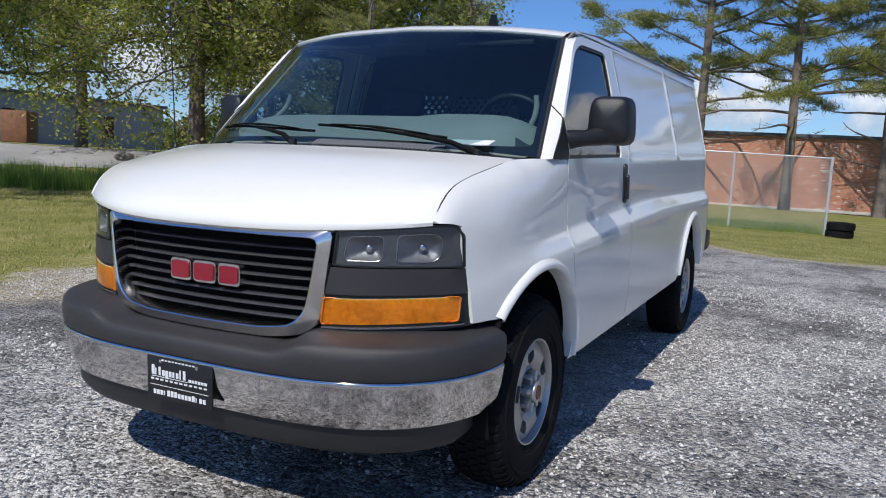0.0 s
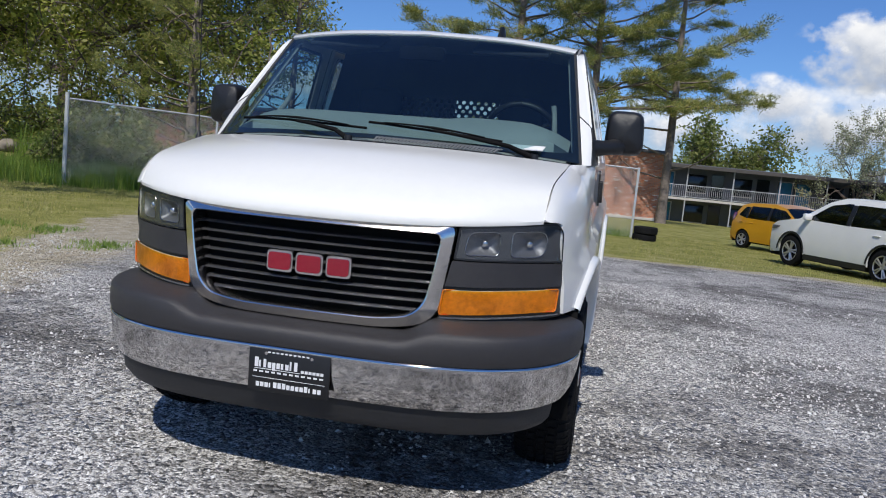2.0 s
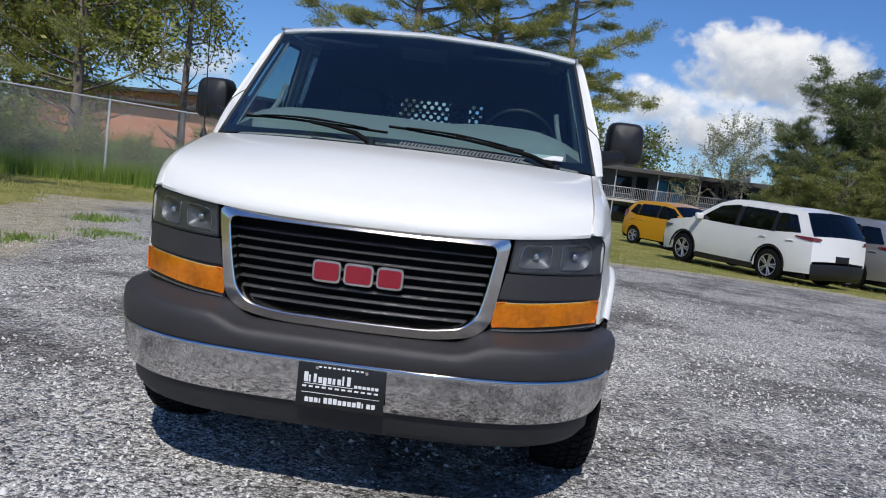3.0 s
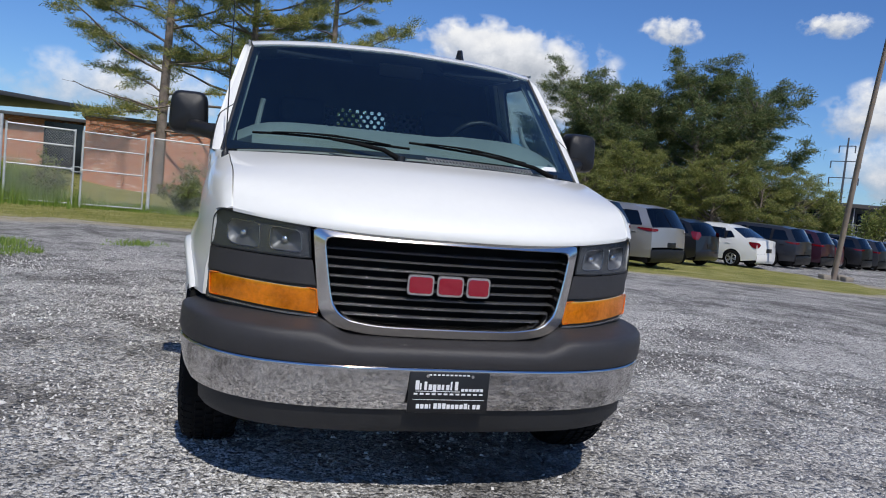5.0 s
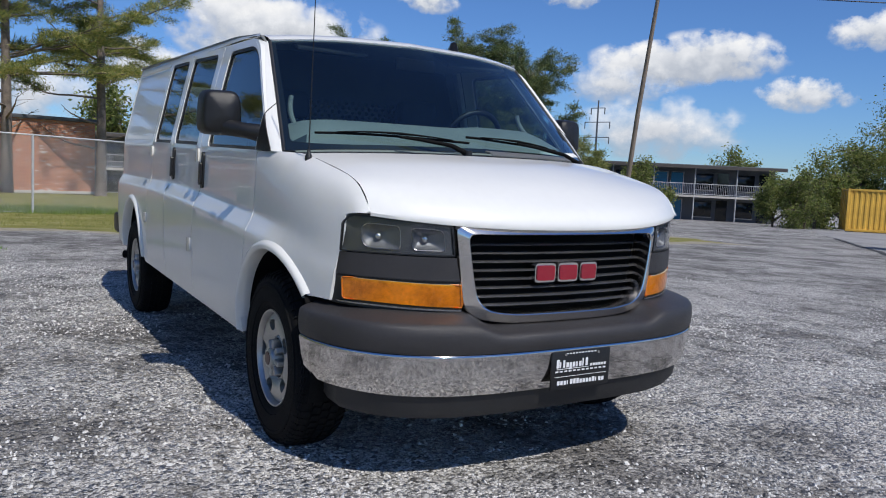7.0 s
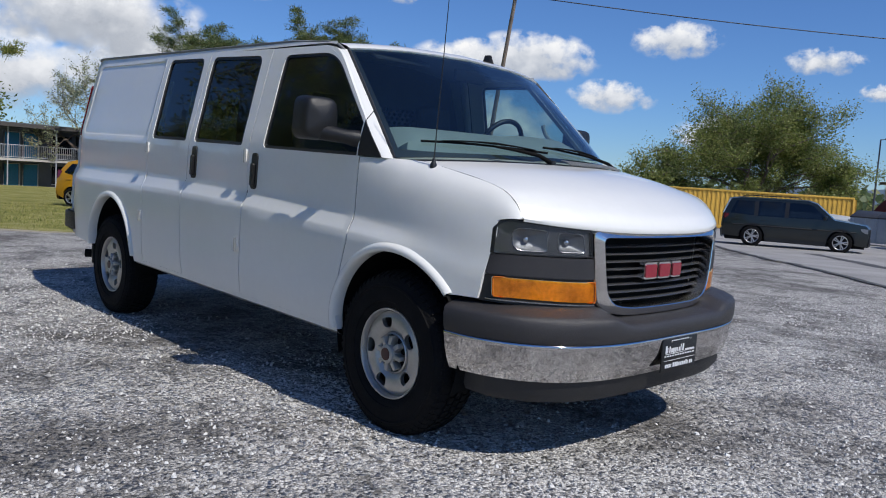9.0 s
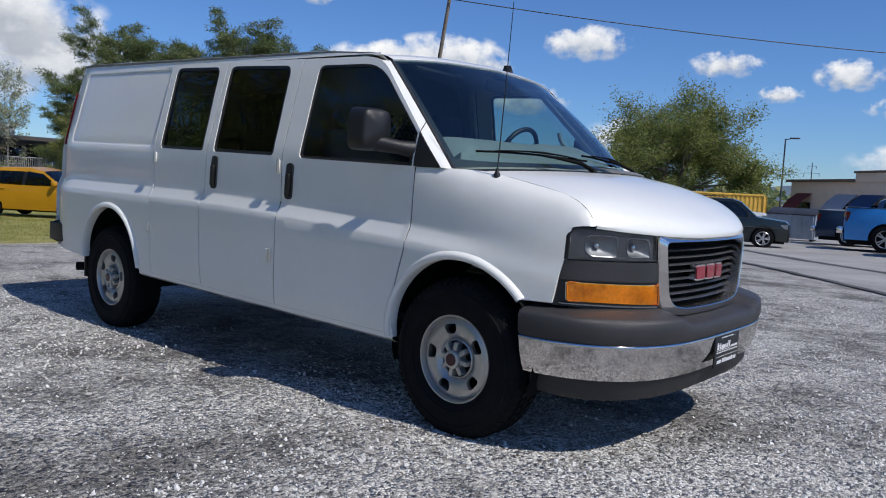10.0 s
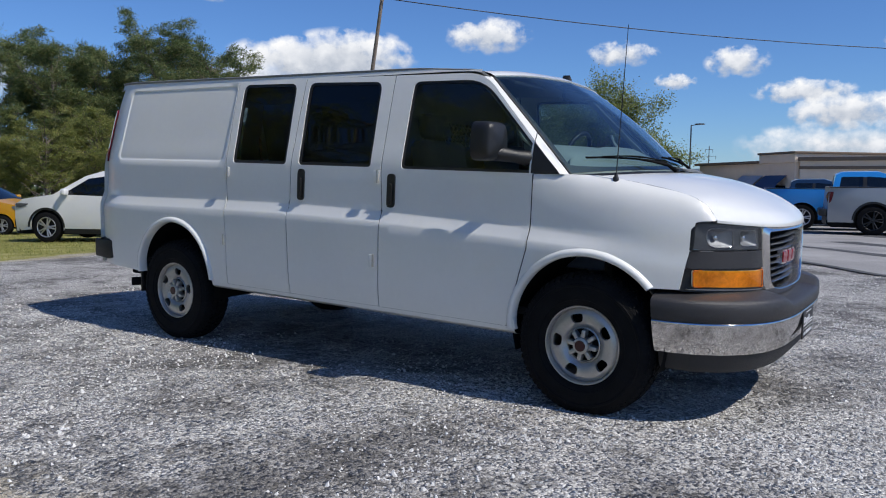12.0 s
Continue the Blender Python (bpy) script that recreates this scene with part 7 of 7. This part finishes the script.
def car(name, m, label, category, group, body_m, L, W, H, top, belt, wheels, wheel_r, wins, glass_from, clad=None, tail=None, head=None, bed=None):
    """A car, nose to +x, origin on the ground amid its wheels. top: the outline over nose, hood, glass, roof and tail;
    glass_from: the pairs of that outline that are windshield and rear glass; wins: side windows."""
    c = thing(name, m, label, category, group)
    half = W / 2
    x_min, x_max = min(p[0] for p in top), max(p[0] for p in top)

    def hw(x, z):
        u = max(0.0, abs(x - (x_min + x_max) / 2) / ((x_max - x_min) / 2) - 0.55) / 0.45
        w = half * (1 - 0.13 * u ** 2.2)
        w -= 0.035 * smooth01(0.55, 0.22, z)
        w -= 0.018 * smooth01(belt - 0.25, belt, z)
        if z > belt:
            w -= (half * 0.22) * ((z - belt) / max(0.1, H - belt)) ** 1.25
        return w
    lo = 0.24
    out = [(x_min + 0.02, lo + 0.10)] + list(reversed(top)) + [(x_max - 0.02, lo + 0.02)]
    # bottom with wheel openings, front wheel first
    for wx in sorted(wheels, reverse=True):
        out += [(wx + wheel_r * 1.16 * math.cos(radians(q)), wheel_r + wheel_r * 1.16 * math.sin(radians(q))) for q in range(-8, 190, 14)]
    fixed = []
    for p in out:
        fixed.append((p[0], max(lo, p[1])))
    for s in (-1, 1):
        d = panel(fixed, lambda x, z: (x, s * hw(x, z), z), 0.14, wins, 0.03, lambda x, z: (0, -s, 0))
        body = part("side_body", d if s < 0 else flip(d), body_m, c)
        for k, wv in enumerate(wins):
            g = panel(wv, lambda x, z: (x, s * (hw(x, z) - 0.01), z), 0.2, (), 0)
            part("side_window", g if s < 0 else flip(g), M_CGLASS, c, "dark side window")
        for wa, wb in zip(wins[:-1], wins[1:]):
            za, zb = belt + 0.03, max(p[1] for p in wa) - 0.01
            x0, x1 = max(p[0] for p in wa) - 0.015, min(p[0] for p in wb) + 0.015
            part("pillar_cover", sheet([[(x, s * (hw(x, z) + 0.004), z) for z in np.linspace(za, zb, 5)] for x in (x0, x1)]), M_BLACKP, c)
        if clad is not None:
            rows = [[(x, s * (hw(x, 0.3) + 0.006), z) for z in (0.22, 0.30, 0.36)] for x in np.linspace(min(wheels) + wheel_r * 1.2, max(wheels) - wheel_r * 1.2, 8)]
            part("sill_cladding", sheet(rows), clad, c)
            for wx in wheels:
                rows = [[(wx + r_ * math.cos(radians(q)), s * (hw(wx, 0.5) + 0.008), wheel_r + r_ * math.sin(radians(q))) for r_ in (wheel_r * 1.14, wheel_r * 1.28)] for q in range(0, 181, 12)]
                part("arch_cladding", sheet(rows), clad, c)
        mx = [w for w in wins][-1]
        fx, fz = max(p[0] for p in mx), min(p[1] for p in mx)
        part("door_mirror", box(bmesh.new(), (fx - 0.14, min(s * (half - 0.06), s * (half + 0.15)), fz + 0.02), (fx - 0.02, max(s * (half - 0.06), s * (half + 0.15)), fz + 0.17), 0.04), body_m, c)
        for wv in wins[:2]:
            hx, hz = min(p[0] for p in wv) + 0.12, belt - 0.10
            part("door_handle", tube_data([(hx, s * (hw(hx, hz) + 0.012), hz), (hx + 0.18, s * (hw(hx + 0.18, hz) + 0.012), hz)], 0.014, 6), body_m, c)
    # skin across the car, with its glass panes
    for i in range(len(top) - 1):
        (xa, za), (xb, zb) = top[i], top[i + 1]
        n = max(2, int(math.hypot(xb - xa, zb - za) / 0.25) + 1)
        rows = []
        for k in range(n + 1):
            t = k / n
            x, z = xa + (xb - xa) * t, za + (zb - za) * t
            w = hw(x, z)
            rows.append([(x + 0.10 * (1 - v * v) * (1 if x > 0 else -1) * (1 if abs(x) > (x_max - x_min) * 0.42 else 0.3), v * w, z + 0.035 * (1 - v * v)) for v in np.linspace(-1, 1, 9)])
        nm, mt = ("windshield" if xa > 0 else "rear_window", M_CGLASS) if i in glass_from else ("body_skin", body_m)
        part(nm, sheet(rows), mt, c)
    part("cabin", box(bmesh.new(), (x_min + 0.35, -half + 0.16, 0.3), (x_max - 0.35, half - 0.16, belt - 0.12)), M_CABIN, c)
    part("underbody", box(bmesh.new(), (x_min + 0.1, -half + 0.12, 0.20), (x_max - 0.1, half - 0.12, 0.33)), M_MATTE, c)
    for s in (-1, 1):
        for xx, lst, mt, lb in ((x_max, head, M_REFL, "clear headlight"), (x_min, tail, M_RED, "red tail light")):
            z0_, z1_, ln = lst
            sg = 1 if xx > 0 else -1
            rows = []
            for t in np.linspace(0, 1, 6):
                x = xx - sg * (0.05 + ln * t)
                rows.append([(x + sg * 0.012, s * (hw(x, z) + 0.010), z) for z in (z0_ + 0.75 * (z1_ - z0_) * t * t, z0_ * 0.4 + z1_ * 0.6 + 0.3 * (z1_ - z0_) * t * t, z1_)])
            zm = z0_ * 0.4 + z1_ * 0.6
            inner = [(xx + sg * 0.040, s * (half * 0.68), z) for z in (zm - 0.02, zm, zm + 0.02)]
            part("headlight" if sg > 0 else "tail_light", sheet([inner, [(xx - sg * 0.0, s * (hw(xx, z) * 0.93), z) for z in (z0_, (z0_ + z1_) / 2, z1_)]] + rows), mt, c, lb)
    part("number_plate", box(bmesh.new(), (x_min - 0.10, -0.20, 0.62), (x_min - 0.085, 0.20, 0.76), 0.004), M_BLACKP, c)
    for xx in (x_min, x_max):
        sg = 1 if xx > 0 else -1
        part("bumper", sheet([[(xx + sg * (d + 0.10 * (1 - v * v)), v * (hw(xx, z) + 0.004), z + 0.035 * (1 - v * v)) for z, d in ((0.20, -0.06), (0.26, 0.0), (0.34, 0.012), (0.50, 0.012), (0.545, 0.002))] for v in np.linspace(-1, 1, 13)]), clad or body_m, c)
    part("grille", sheet([[(x_max + 0.062 - 0.10 * v * v, v * half * 0.5, z) for z in (0.50, 0.66)] for v in np.linspace(-1, 1, 9)]), M_BLACKP, c)
    for wx in wheels:
        for s in (-1, 1):
            wh = part("wheel", lathe([(wheel_r * 0.62, 0.09), (wheel_r * 0.80, 0.10), (wheel_r * 0.95, 0.085), (wheel_r, 0.04), (wheel_r, -0.06), (wheel_r * 0.95, -0.10), (wheel_r * 0.80, -0.115), (wheel_r * 0.66, -0.108), (wheel_r * 0.62, -0.09)], 28), M_RUBBER, c, "black tyre on an alloy rim")
            part("rim", lathe([(wheel_r * 0.66, -0.104), (wheel_r * 0.61, -0.098), (wheel_r * 0.58, -0.04), (wheel_r * 0.2, -0.02)], 28), M_MATTE if bed == "black" else M_CABIN, wh)
            sp = []
            for k in range(5):
                a0 = 2 * math.pi * k / 5
                for da in (-0.17, 0.17):
                    u = Vector((math.cos(a0 + da), 0, math.sin(a0 + da)))
                    sp.append(tube_data([tuple(u * wheel_r * 0.12 + Vector((0, -0.095, 0))), tuple(u * wheel_r * 0.62 + Vector((0, -0.098, 0)))], wheel_r * 0.055, 5))
            sp.append(lathe([(0, -0.105), (wheel_r * 0.15, -0.10), (wheel_r * 0.17, -0.06)], 14))
            sp.append(lathe([(wheel_r * 0.60, -0.100), (wheel_r * 0.65, -0.112), (wheel_r * 0.68, -0.104)], 28))
            part("spokes", join(*sp), M_BLACKP if bed == "black" else M_ALLOY, wh, "spoked alloy rim")
            wh.matrix_basis = pose(wx, s * (half - 0.11), wheel_r, 0, 0, 0 if s < 0 else 180)
    return c


def quad(*p):
    return rounded(list(p), 0.04, 3)


def at_ground(x, y, heading):
    return pose(x, y, land(x, y), 0, 0, heading)


def hatch(x, y, hd, col, label, group=""):
    return car("hatchback", at_ground(x, y, hd), label, "car", group, col, 3.80, 1.66, 1.50,
               [(1.84, 0.55), (1.82, 0.72), (1.62, 0.86), (0.98, 1.00), (0.32, 1.40), (-0.15, 1.50), (-1.20, 1.46), (-1.52, 1.38), (-1.84, 0.98), (-1.88, 0.55)], 0.95, (1.20, -1.25), 0.29,
               [quad((-1.58, 1.05), (-1.20, 0.98), (-1.18, 1.34), (-1.34, 1.34)), quad((-1.12, 0.98), (-0.28, 0.97), (-0.28, 1.38), (-1.10, 1.37)), quad((-0.20, 0.97), (0.88, 0.98), (0.32, 1.33), (-0.20, 1.39))], (3, 7), None, (0.86, 1.12, 0.18), (0.66, 0.84, 0.30))


def suv(x, y, hd, col, label, group="", k=1.0, black=None, name="suv"):
    return car(name, at_ground(x, y, hd) @ Matrix.Scale(k, 4), label, "car", group, col, 4.70, 1.86, 1.72,
               [(2.28, 0.60), (2.27, 0.90), (2.05, 1.02), (1.25, 1.14), (0.50, 1.58), (0.10, 1.70), (-1.60, 1.67), (-1.98, 1.60), (-2.30, 1.12), (-2.34, 0.60)], 1.08, (1.42, -1.32), 0.365,
               [quad((-2.02, 1.16), (-1.36, 1.12), (-1.36, 1.54), (-1.78, 1.53)), quad((-1.28, 1.11), (-0.30, 1.11), (-0.30, 1.58), (-1.28, 1.56)), quad((-0.20, 1.11), (1.02, 1.14), (0.42, 1.52), (-0.05, 1.59), (-0.20, 1.59))], (3, 7), M_BLACKP, (1.02, 1.10, 0.40), (0.82, 0.92, 0.35), black)


def old_suv(x, y, hd, col, label, k=1.0):
    """Boxy body with an upright windshield, square hood and roof rails."""
    c = car("suv", at_ground(x, y, hd) @ Matrix.Scale(k, 4), label, "car", "", col, 4.70, 1.80, 1.72,
            [(2.28, 0.58), (2.28, 0.86), (2.16, 0.98), (1.22, 1.10), (0.66, 1.60), (0.36, 1.69), (-1.80, 1.68), (-2.12, 1.62), (-2.32, 1.10), (-2.34, 0.60)], 1.04, (1.45, -1.34), 0.365,
            [quad((-2.10, 1.12), (-1.30, 1.08), (-1.30, 1.58), (-1.94, 1.57)), quad((-1.20, 1.07), (-0.32, 1.07), (-0.32, 1.60), (-1.20, 1.59)), quad((-0.22, 1.07), (1.02, 1.10), (0.52, 1.55), (0.30, 1.60), (-0.22, 1.60))], (3, 7), M_BLACKP, (0.92, 1.10, 0.16), (0.72, 0.88, 0.22))
    for s in (-1, 1):
        part("roof_rail", tube_data([(-1.75, s * 0.62, 1.72), (-1.65, s * 0.62, 1.77), (0.05, s * 0.62, 1.785), (0.15, s * 0.62, 1.73)], 0.016, 6), M_BLACKP, c)
        part("side_moulding", tube_data([(-2.0, s * 0.875, 0.74), (0.0, s * 0.915, 0.74), (1.9, s * 0.875, 0.74)], 0.022, 5), M_BLACKP, c)
    for x_ in (-1.3, -0.3):
        part("cross_bar", tube_data([(x_, -0.62, 1.78), (x_, 0.62, 1.78)], 0.014, 6), M_BLACKP, c)
    return c


def sedan(x, y, hd, col, label, group=""):
    return car("sedan", at_ground(x, y, hd), label, "car", group, col, 4.30, 1.67, 1.50,
               [(2.10, 0.55), (2.08, 0.74), (1.85, 0.88), (1.12, 1.00), (0.42, 1.40), (0.0, 1.49), (-0.85, 1.47), (-1.20, 1.38), (-1.72, 1.08), (-2.14, 1.02), (-2.18, 0.55)], 0.95, (1.25, -1.30), 0.30,
               [quad((-1.35, 1.06), (-1.02, 1.00), (-1.02, 1.28), (-1.14, 1.28)), quad((-0.95, 0.99), (-0.18, 0.98), (-0.18, 1.37), (-0.92, 1.36)), quad((-0.10, 0.98), (0.98, 0.99), (0.42, 1.33), (-0.10, 1.38))], (3, 7), None, (0.74, 0.96, 0.26), (0.66, 0.82, 0.32))


def pickup(x, y, hd, col, label, black=None, k=1.0, clad=None):
    c = car("pickup_truck", at_ground(x, y, hd) @ Matrix.Scale(k, 4), label, "pickup truck", "pickups beside the drive", col, 5.85, 2.06, 1.95,
            [(2.82, 0.62), (2.82, 1.10), (2.60, 1.22), (1.45, 1.32), (0.72, 1.80), (0.40, 1.92), (-0.62, 1.90), (-0.82, 1.80), (-0.92, 1.34), (-0.98, 1.335), (-2.90, 1.335), (-2.94, 0.66)], 1.30, (1.95, -1.78), 0.42,
            [quad((-0.72, 1.34), (-0.02, 1.33), (-0.02, 1.76), (-0.66, 1.75)), quad((0.06, 1.33), (1.22, 1.35), (0.62, 1.73), (0.06, 1.77))], (3, 7), clad, (0.90, 1.22, 0.10), (0.95, 1.12, 0.25), black)
    part("step_bumper", box(bmesh.new(), (-3.16, -0.96, 0.52), (-2.97, 0.96, 0.72), 0.03), M_CHROME if not black else M_BLACKP, c, "chrome rear step bumper")
    part("bed_rail", box(bmesh.new(), (-2.92, -0.99, 1.338), (-1.0, 0.99, 1.365), 0.01), M_BLACKP, c)
    return c


P_YEL = paint("mustard_yellow_paint", (0.62, 0.30, 0.012))
P_WHT = paint("pearl_white_paint", (0.74, 0.74, 0.73), 0.0)
P_SIL = paint("silver_paint", (0.42, 0.41, 0.40), 0.6)
P_BLK = paint("black_paint", (0.012, 0.012, 0.015))
P_DRK = paint("dark_grey_paint", (0.04, 0.042, 0.05), 0.4)
P_PLUM = paint("dark_plum_paint", (0.045, 0.015, 0.028), 0.4)
P_BLU = paint("bright_blue_paint", (0.02, 0.27, 0.70), 0.15)
P_DBLU = paint("dark_blue_paint", (0.010, 0.035, 0.085), 0.3)
P_GRY = paint("gunmetal_paint", (0.34, 0.35, 0.36), 0.25)
P_RED = paint("dark_red_paint", (0.10, 0.008, 0.010), 0.2)
P_GRN = paint("dark_green_paint", (0.005, 0.009, 0.009), 0.0)
ROW = "cars parked in a row on the grass edge"
hatch(-22.6, 6.6, 34, P_YEL, "mustard-yellow hatchback parked on the grass", ROW)
suv(-15.6, 6.75, 208, P_WHT, "white sport utility car parked on the grass edge", ROW)
suv(-17.1, 9.2, 208, P_SIL, "silver sport utility car parked on the grass edge", ROW)
hatch(-20.2, 12.9, 208, P_BLK, "black hatchback parked on the grass edge", ROW)
sedan(-22.4, 16.4, 208, P_WHT, "white sedan parked on the grass edge", ROW)
for k, (p, lb) in enumerate(((P_DRK, "dark grey"), (P_PLUM, "dark plum"), (P_RED, ""), (P_BLK, "black"), (P_DRK, "dark grey"), (P_BLK, "black"), (P_DRK, "dark grey"))):
    x, y = -25.3 - 1.93 * k, 20.1 + 2.83 * k
    if k == 2:
        hatch(x, y, 210, p, "dark red hatchback in a long parked row", ROW)
    else:
        suv(x, y, 210, p, lb + " sport utility car in a long parked row", ROW)
old_suv(-8.05, 23.05, 22, P_GRN, "black older boxy sport utility car on the asphalt", 0.94)
pickup(0.86, 23.68, 10, P_GRY, "gunmetal crew-cab pickup with black wheels on the drive", "black", 1.08, M_BLACKP)
pickup(-1.67, 26.79, 10, P_BLU, "bright blue pickup truck on the drive", None, 1.08)
pickup(-3.93, 30.95, 10, P_DBLU, "dark blue pickup truck on the drive")
M_BIN = mat("blue_grey_bin_steel", (0.30, 0.35, 0.40), 0.5, var=0.2, scale=2)
bin_ = thing("waste_container", at_ground(-8.6, 33.0, 8), "blue-grey steel waste container beside the drive", "waste bin")
rows = [[(x, y, z) for y, z in ((-0.60, 0.12), (-0.78, 1.15), (0.78, 1.40), (0.70, 0.12))] for x in (-1.0, 1.0)]
part("body", sheet(rows), M_BIN, bin_)
for x in (-1.0, 1.0):
    part("end_plate", ([(x, -0.60, 0.12), (x, -0.78, 1.15), (x, 0.78, 1.40), (x, 0.70, 0.12)], [(0, 1, 2, 3)]), M_BIN, bin_)
for k in range(5):
    x = -0.9 + 0.45 * k
    part("rib", tube_data([(x, -0.63, 0.16), (x, -0.80, 1.12)], 0.035, 5), M_BIN, bin_)
for x0, x1 in ((-1.02, -0.01), (0.01, 1.02)):
    part("lid", box(bmesh.new(), (x0, -0.82, -0.02), (x1, 0.82, 0.03), 0.01, 2, pose(0, 0, 1.30, 9.1, 0, 0)), M_DAM, bin_, "black plastic lid")
for x in (-0.85, 0.85):
    part("foot", box(bmesh.new(), (x - 0.08, -0.5, 0.0), (x + 0.08, 0.6, 0.125), 0.01), M_DAM, bin_)
suv(-10.0, 49.0, 200, P_DRK, "dark car parked by the shop", "", 0.95, None, "parked_car")
suv(-8.6, 44.5, 15, P_SIL, "silver car parked by the shop", "", 0.95, None, "parked_car")
pickup(-15.2, 40.5, 20, P_WHT, "white pickup before the yellow container")


# ---- clouds: soft white sheets far off in the sky ----
def cloud_material(seed, soft, grey, aspect):
    m, nt, out = blank("cloud")
    vec = nt.nodes.new("ShaderNodeTexCoord").outputs["Object"]
    mp = nt.nodes.new("ShaderNodeMapping")
    mp.inputs["Location"].default_value = (seed * 7.3, seed * 3.1, seed)
    mp.inputs["Scale"].default_value = (aspect * 0.85, 1.0, 1.0)
    nt.links.new(vec, mp.inputs["Vector"])
    sep = nt.nodes.new("ShaderNodeSeparateXYZ")
    nt.links.new(vec, sep.inputs[0])
    x2 = maths(nt, "MULTIPLY", sep.outputs[0], sep.outputs[0])
    yb = maths(nt, "ADD", sep.outputs[1], 0.12)
    y2 = maths(nt, "MULTIPLY", maths(nt, "MULTIPLY", yb, yb), 1.40)
    r = maths(nt, "SQRT", maths(nt, "ADD", x2, y2))
    fall = maths(nt, "SUBTRACT", 1.0, r)
    n1 = noise_fac(nt, mp.outputs[0], 1.55, 7.0, 0.54)
    d = maths(nt, "ADD", maths(nt, "MULTIPLY", fall, 0.95), maths(nt, "MULTIPLY", maths(nt, "SUBTRACT", n1, 0.5), 1.9))
    flat = ramp(nt, sep.outputs[1], [(0.0, (0, 0, 0)), (1.0, (1, 1, 1))])
    alpha = ramp(nt, d, [(0.06, (0, 0, 0)), (0.10 + soft * 0.55, (0.55, 0.55, 0.55)), (0.16 + soft * 1.25, (1, 1, 1))])
    edge = ramp(nt, fall, [(0.0, (0, 0, 0)), (0.18, (1, 1, 1))])
    alpha = maths(nt, "MULTIPLY", alpha, edge)
    shade = maths(nt, "ADD", maths(nt, "MULTIPLY", maths(nt, "ADD", sep.outputs[1], 0.55), 0.75), maths(nt, "MULTIPLY", maths(nt, "SUBTRACT", n1, 0.5), 1.2))
    col = ramp(nt, shade, [(0.05, (0.50 * grey, 0.55 * grey, 0.64 * grey)), (0.55, (0.84, 0.86, 0.90)), (0.85, (0.98, 0.98, 0.98))])
    em = nt.nodes.new("ShaderNodeEmission")
    nt.links.new(col, em.inputs["Color"])
    em.inputs["Strength"].default_value = 0.95
    tr = nt.nodes.new("ShaderNodeBsdfTransparent")
    mx = nt.nodes.new("ShaderNodeMixShader")
    nt.links.new(alpha, mx.inputs[0])
    nt.links.new(tr.outputs[0], mx.inputs[1])
    nt.links.new(em.outputs[0], mx.inputs[2])
    nt.links.new(mx.outputs[0], out.inputs[0])
    return m


# bearing, elevation, half width and half height in degrees, softness
CLOUDS = [(162.5, 9.6, 5.6, 2.5, 0.30, 1.0), (165.5, 5.4, 6.5, 2.6, 0.45, 0.85), (157.0, 7.0, 5.0, 2.4, 0.4, 0.9), (163.5, 10.8, 4.8, 1.9, 0.35, 1.0), (170.5, 6.8, 2.6, 1.7, 0.45, 1.0), (150.8, 12.4, 1.9, 1.0, 0.5, 1.0), (140.6, 13.0, 1.9, 0.9, 0.5, 1.0),
          (134.6, 8.7, 4.3, 1.7, 0.35, 0.9), (131.0, 9.2, 4.2, 1.8, 0.3, 0.95), (137.2, 7.4, 3.4, 1.9, 0.5, 0.95), (134.3, 4.4, 5.2, 2.3, 0.55, 0.9), (125.0, 6.7, 2.7, 1.2, 0.4, 1.0), (121.0, 10.6, 2.6, 1.3, 0.4, 1.0), (117.8, 4.2, 2.6, 1.4, 0.5, 1.0),
          (111.6, 9.2, 2.2, 0.9, 0.5, 1.0), (104.0, 8.5, 1.8, 1.1, 0.4, 1.0), (99.8, 6.4, 2.7, 0.9, 0.4, 1.0), (97.2, 5.2, 3.4, 1.3, 0.4, 0.95), (96.8, 3.0, 6.0, 1.7, 0.6, 0.95), (108.0, 7.2, 1.3, 0.6, 0.5, 1.0), (160.0, 9.5, 5.5, 2.6, 0.4, 0.8), (93.0, 9.3, 2.0, 0.9, 0.4, 1.0),
          (176.0, 4.5, 5.5, 2.2, 0.6, 1.0), (188.0, 5.0, 6.5, 2.4, 0.65, 1.0), (204.0, 5.5, 5.0, 1.8, 0.7, 1.0), (222.0, 6.0, 11.0, 4.5, 0.6, 0.9), (60.0, 14.0, 9.0, 4.0, 0.4, 1.0), (20.0, 20.0, 9.0, 4.0, 0.4, 1.0), (-30.0, 16.0, 10.0, 4.0, 0.4, 1.0), (-80.0, 18.0, 10.0, 4.0, 0.4, 1.0), (250.0, 15.0, 9.0, 4.0, 0.4, 1.0)]
for k, (az, el, hw_, hh_, soft, grey) in enumerate(CLOUDS):
    R = 3600.0 - 60.0 * k
    e = (R * math.cos(radians(az)) * math.cos(radians(el)), R * math.sin(radians(az)) * math.cos(radians(el)), R * math.sin(radians(el)))
    bm = bmesh.new()
    bmesh.ops.create_grid(bm, x_segments=1, y_segments=1, size=1.0)
    c = part("cloud", bm, cloud_material(k + 1.0, soft, grey, hw_ / hh_), None, "", False)
    back = (-Vector(e)).normalized()
    across = Vector((0, 0, 1)).cross(back).normalized()
    to = Matrix((across, back.cross(across), back)).transposed().to_4x4()
    c.matrix_world = Matrix.Translation(e) @ to @ Matrix.Diagonal((R * math.tan(radians(hw_ * 1.25)), R * math.tan(radians(hh_ * 1.3)), 1, 1))
    tagged(c, "soft white fair-weather cloud in the blue sky", "cloud", "clouds", "structure")
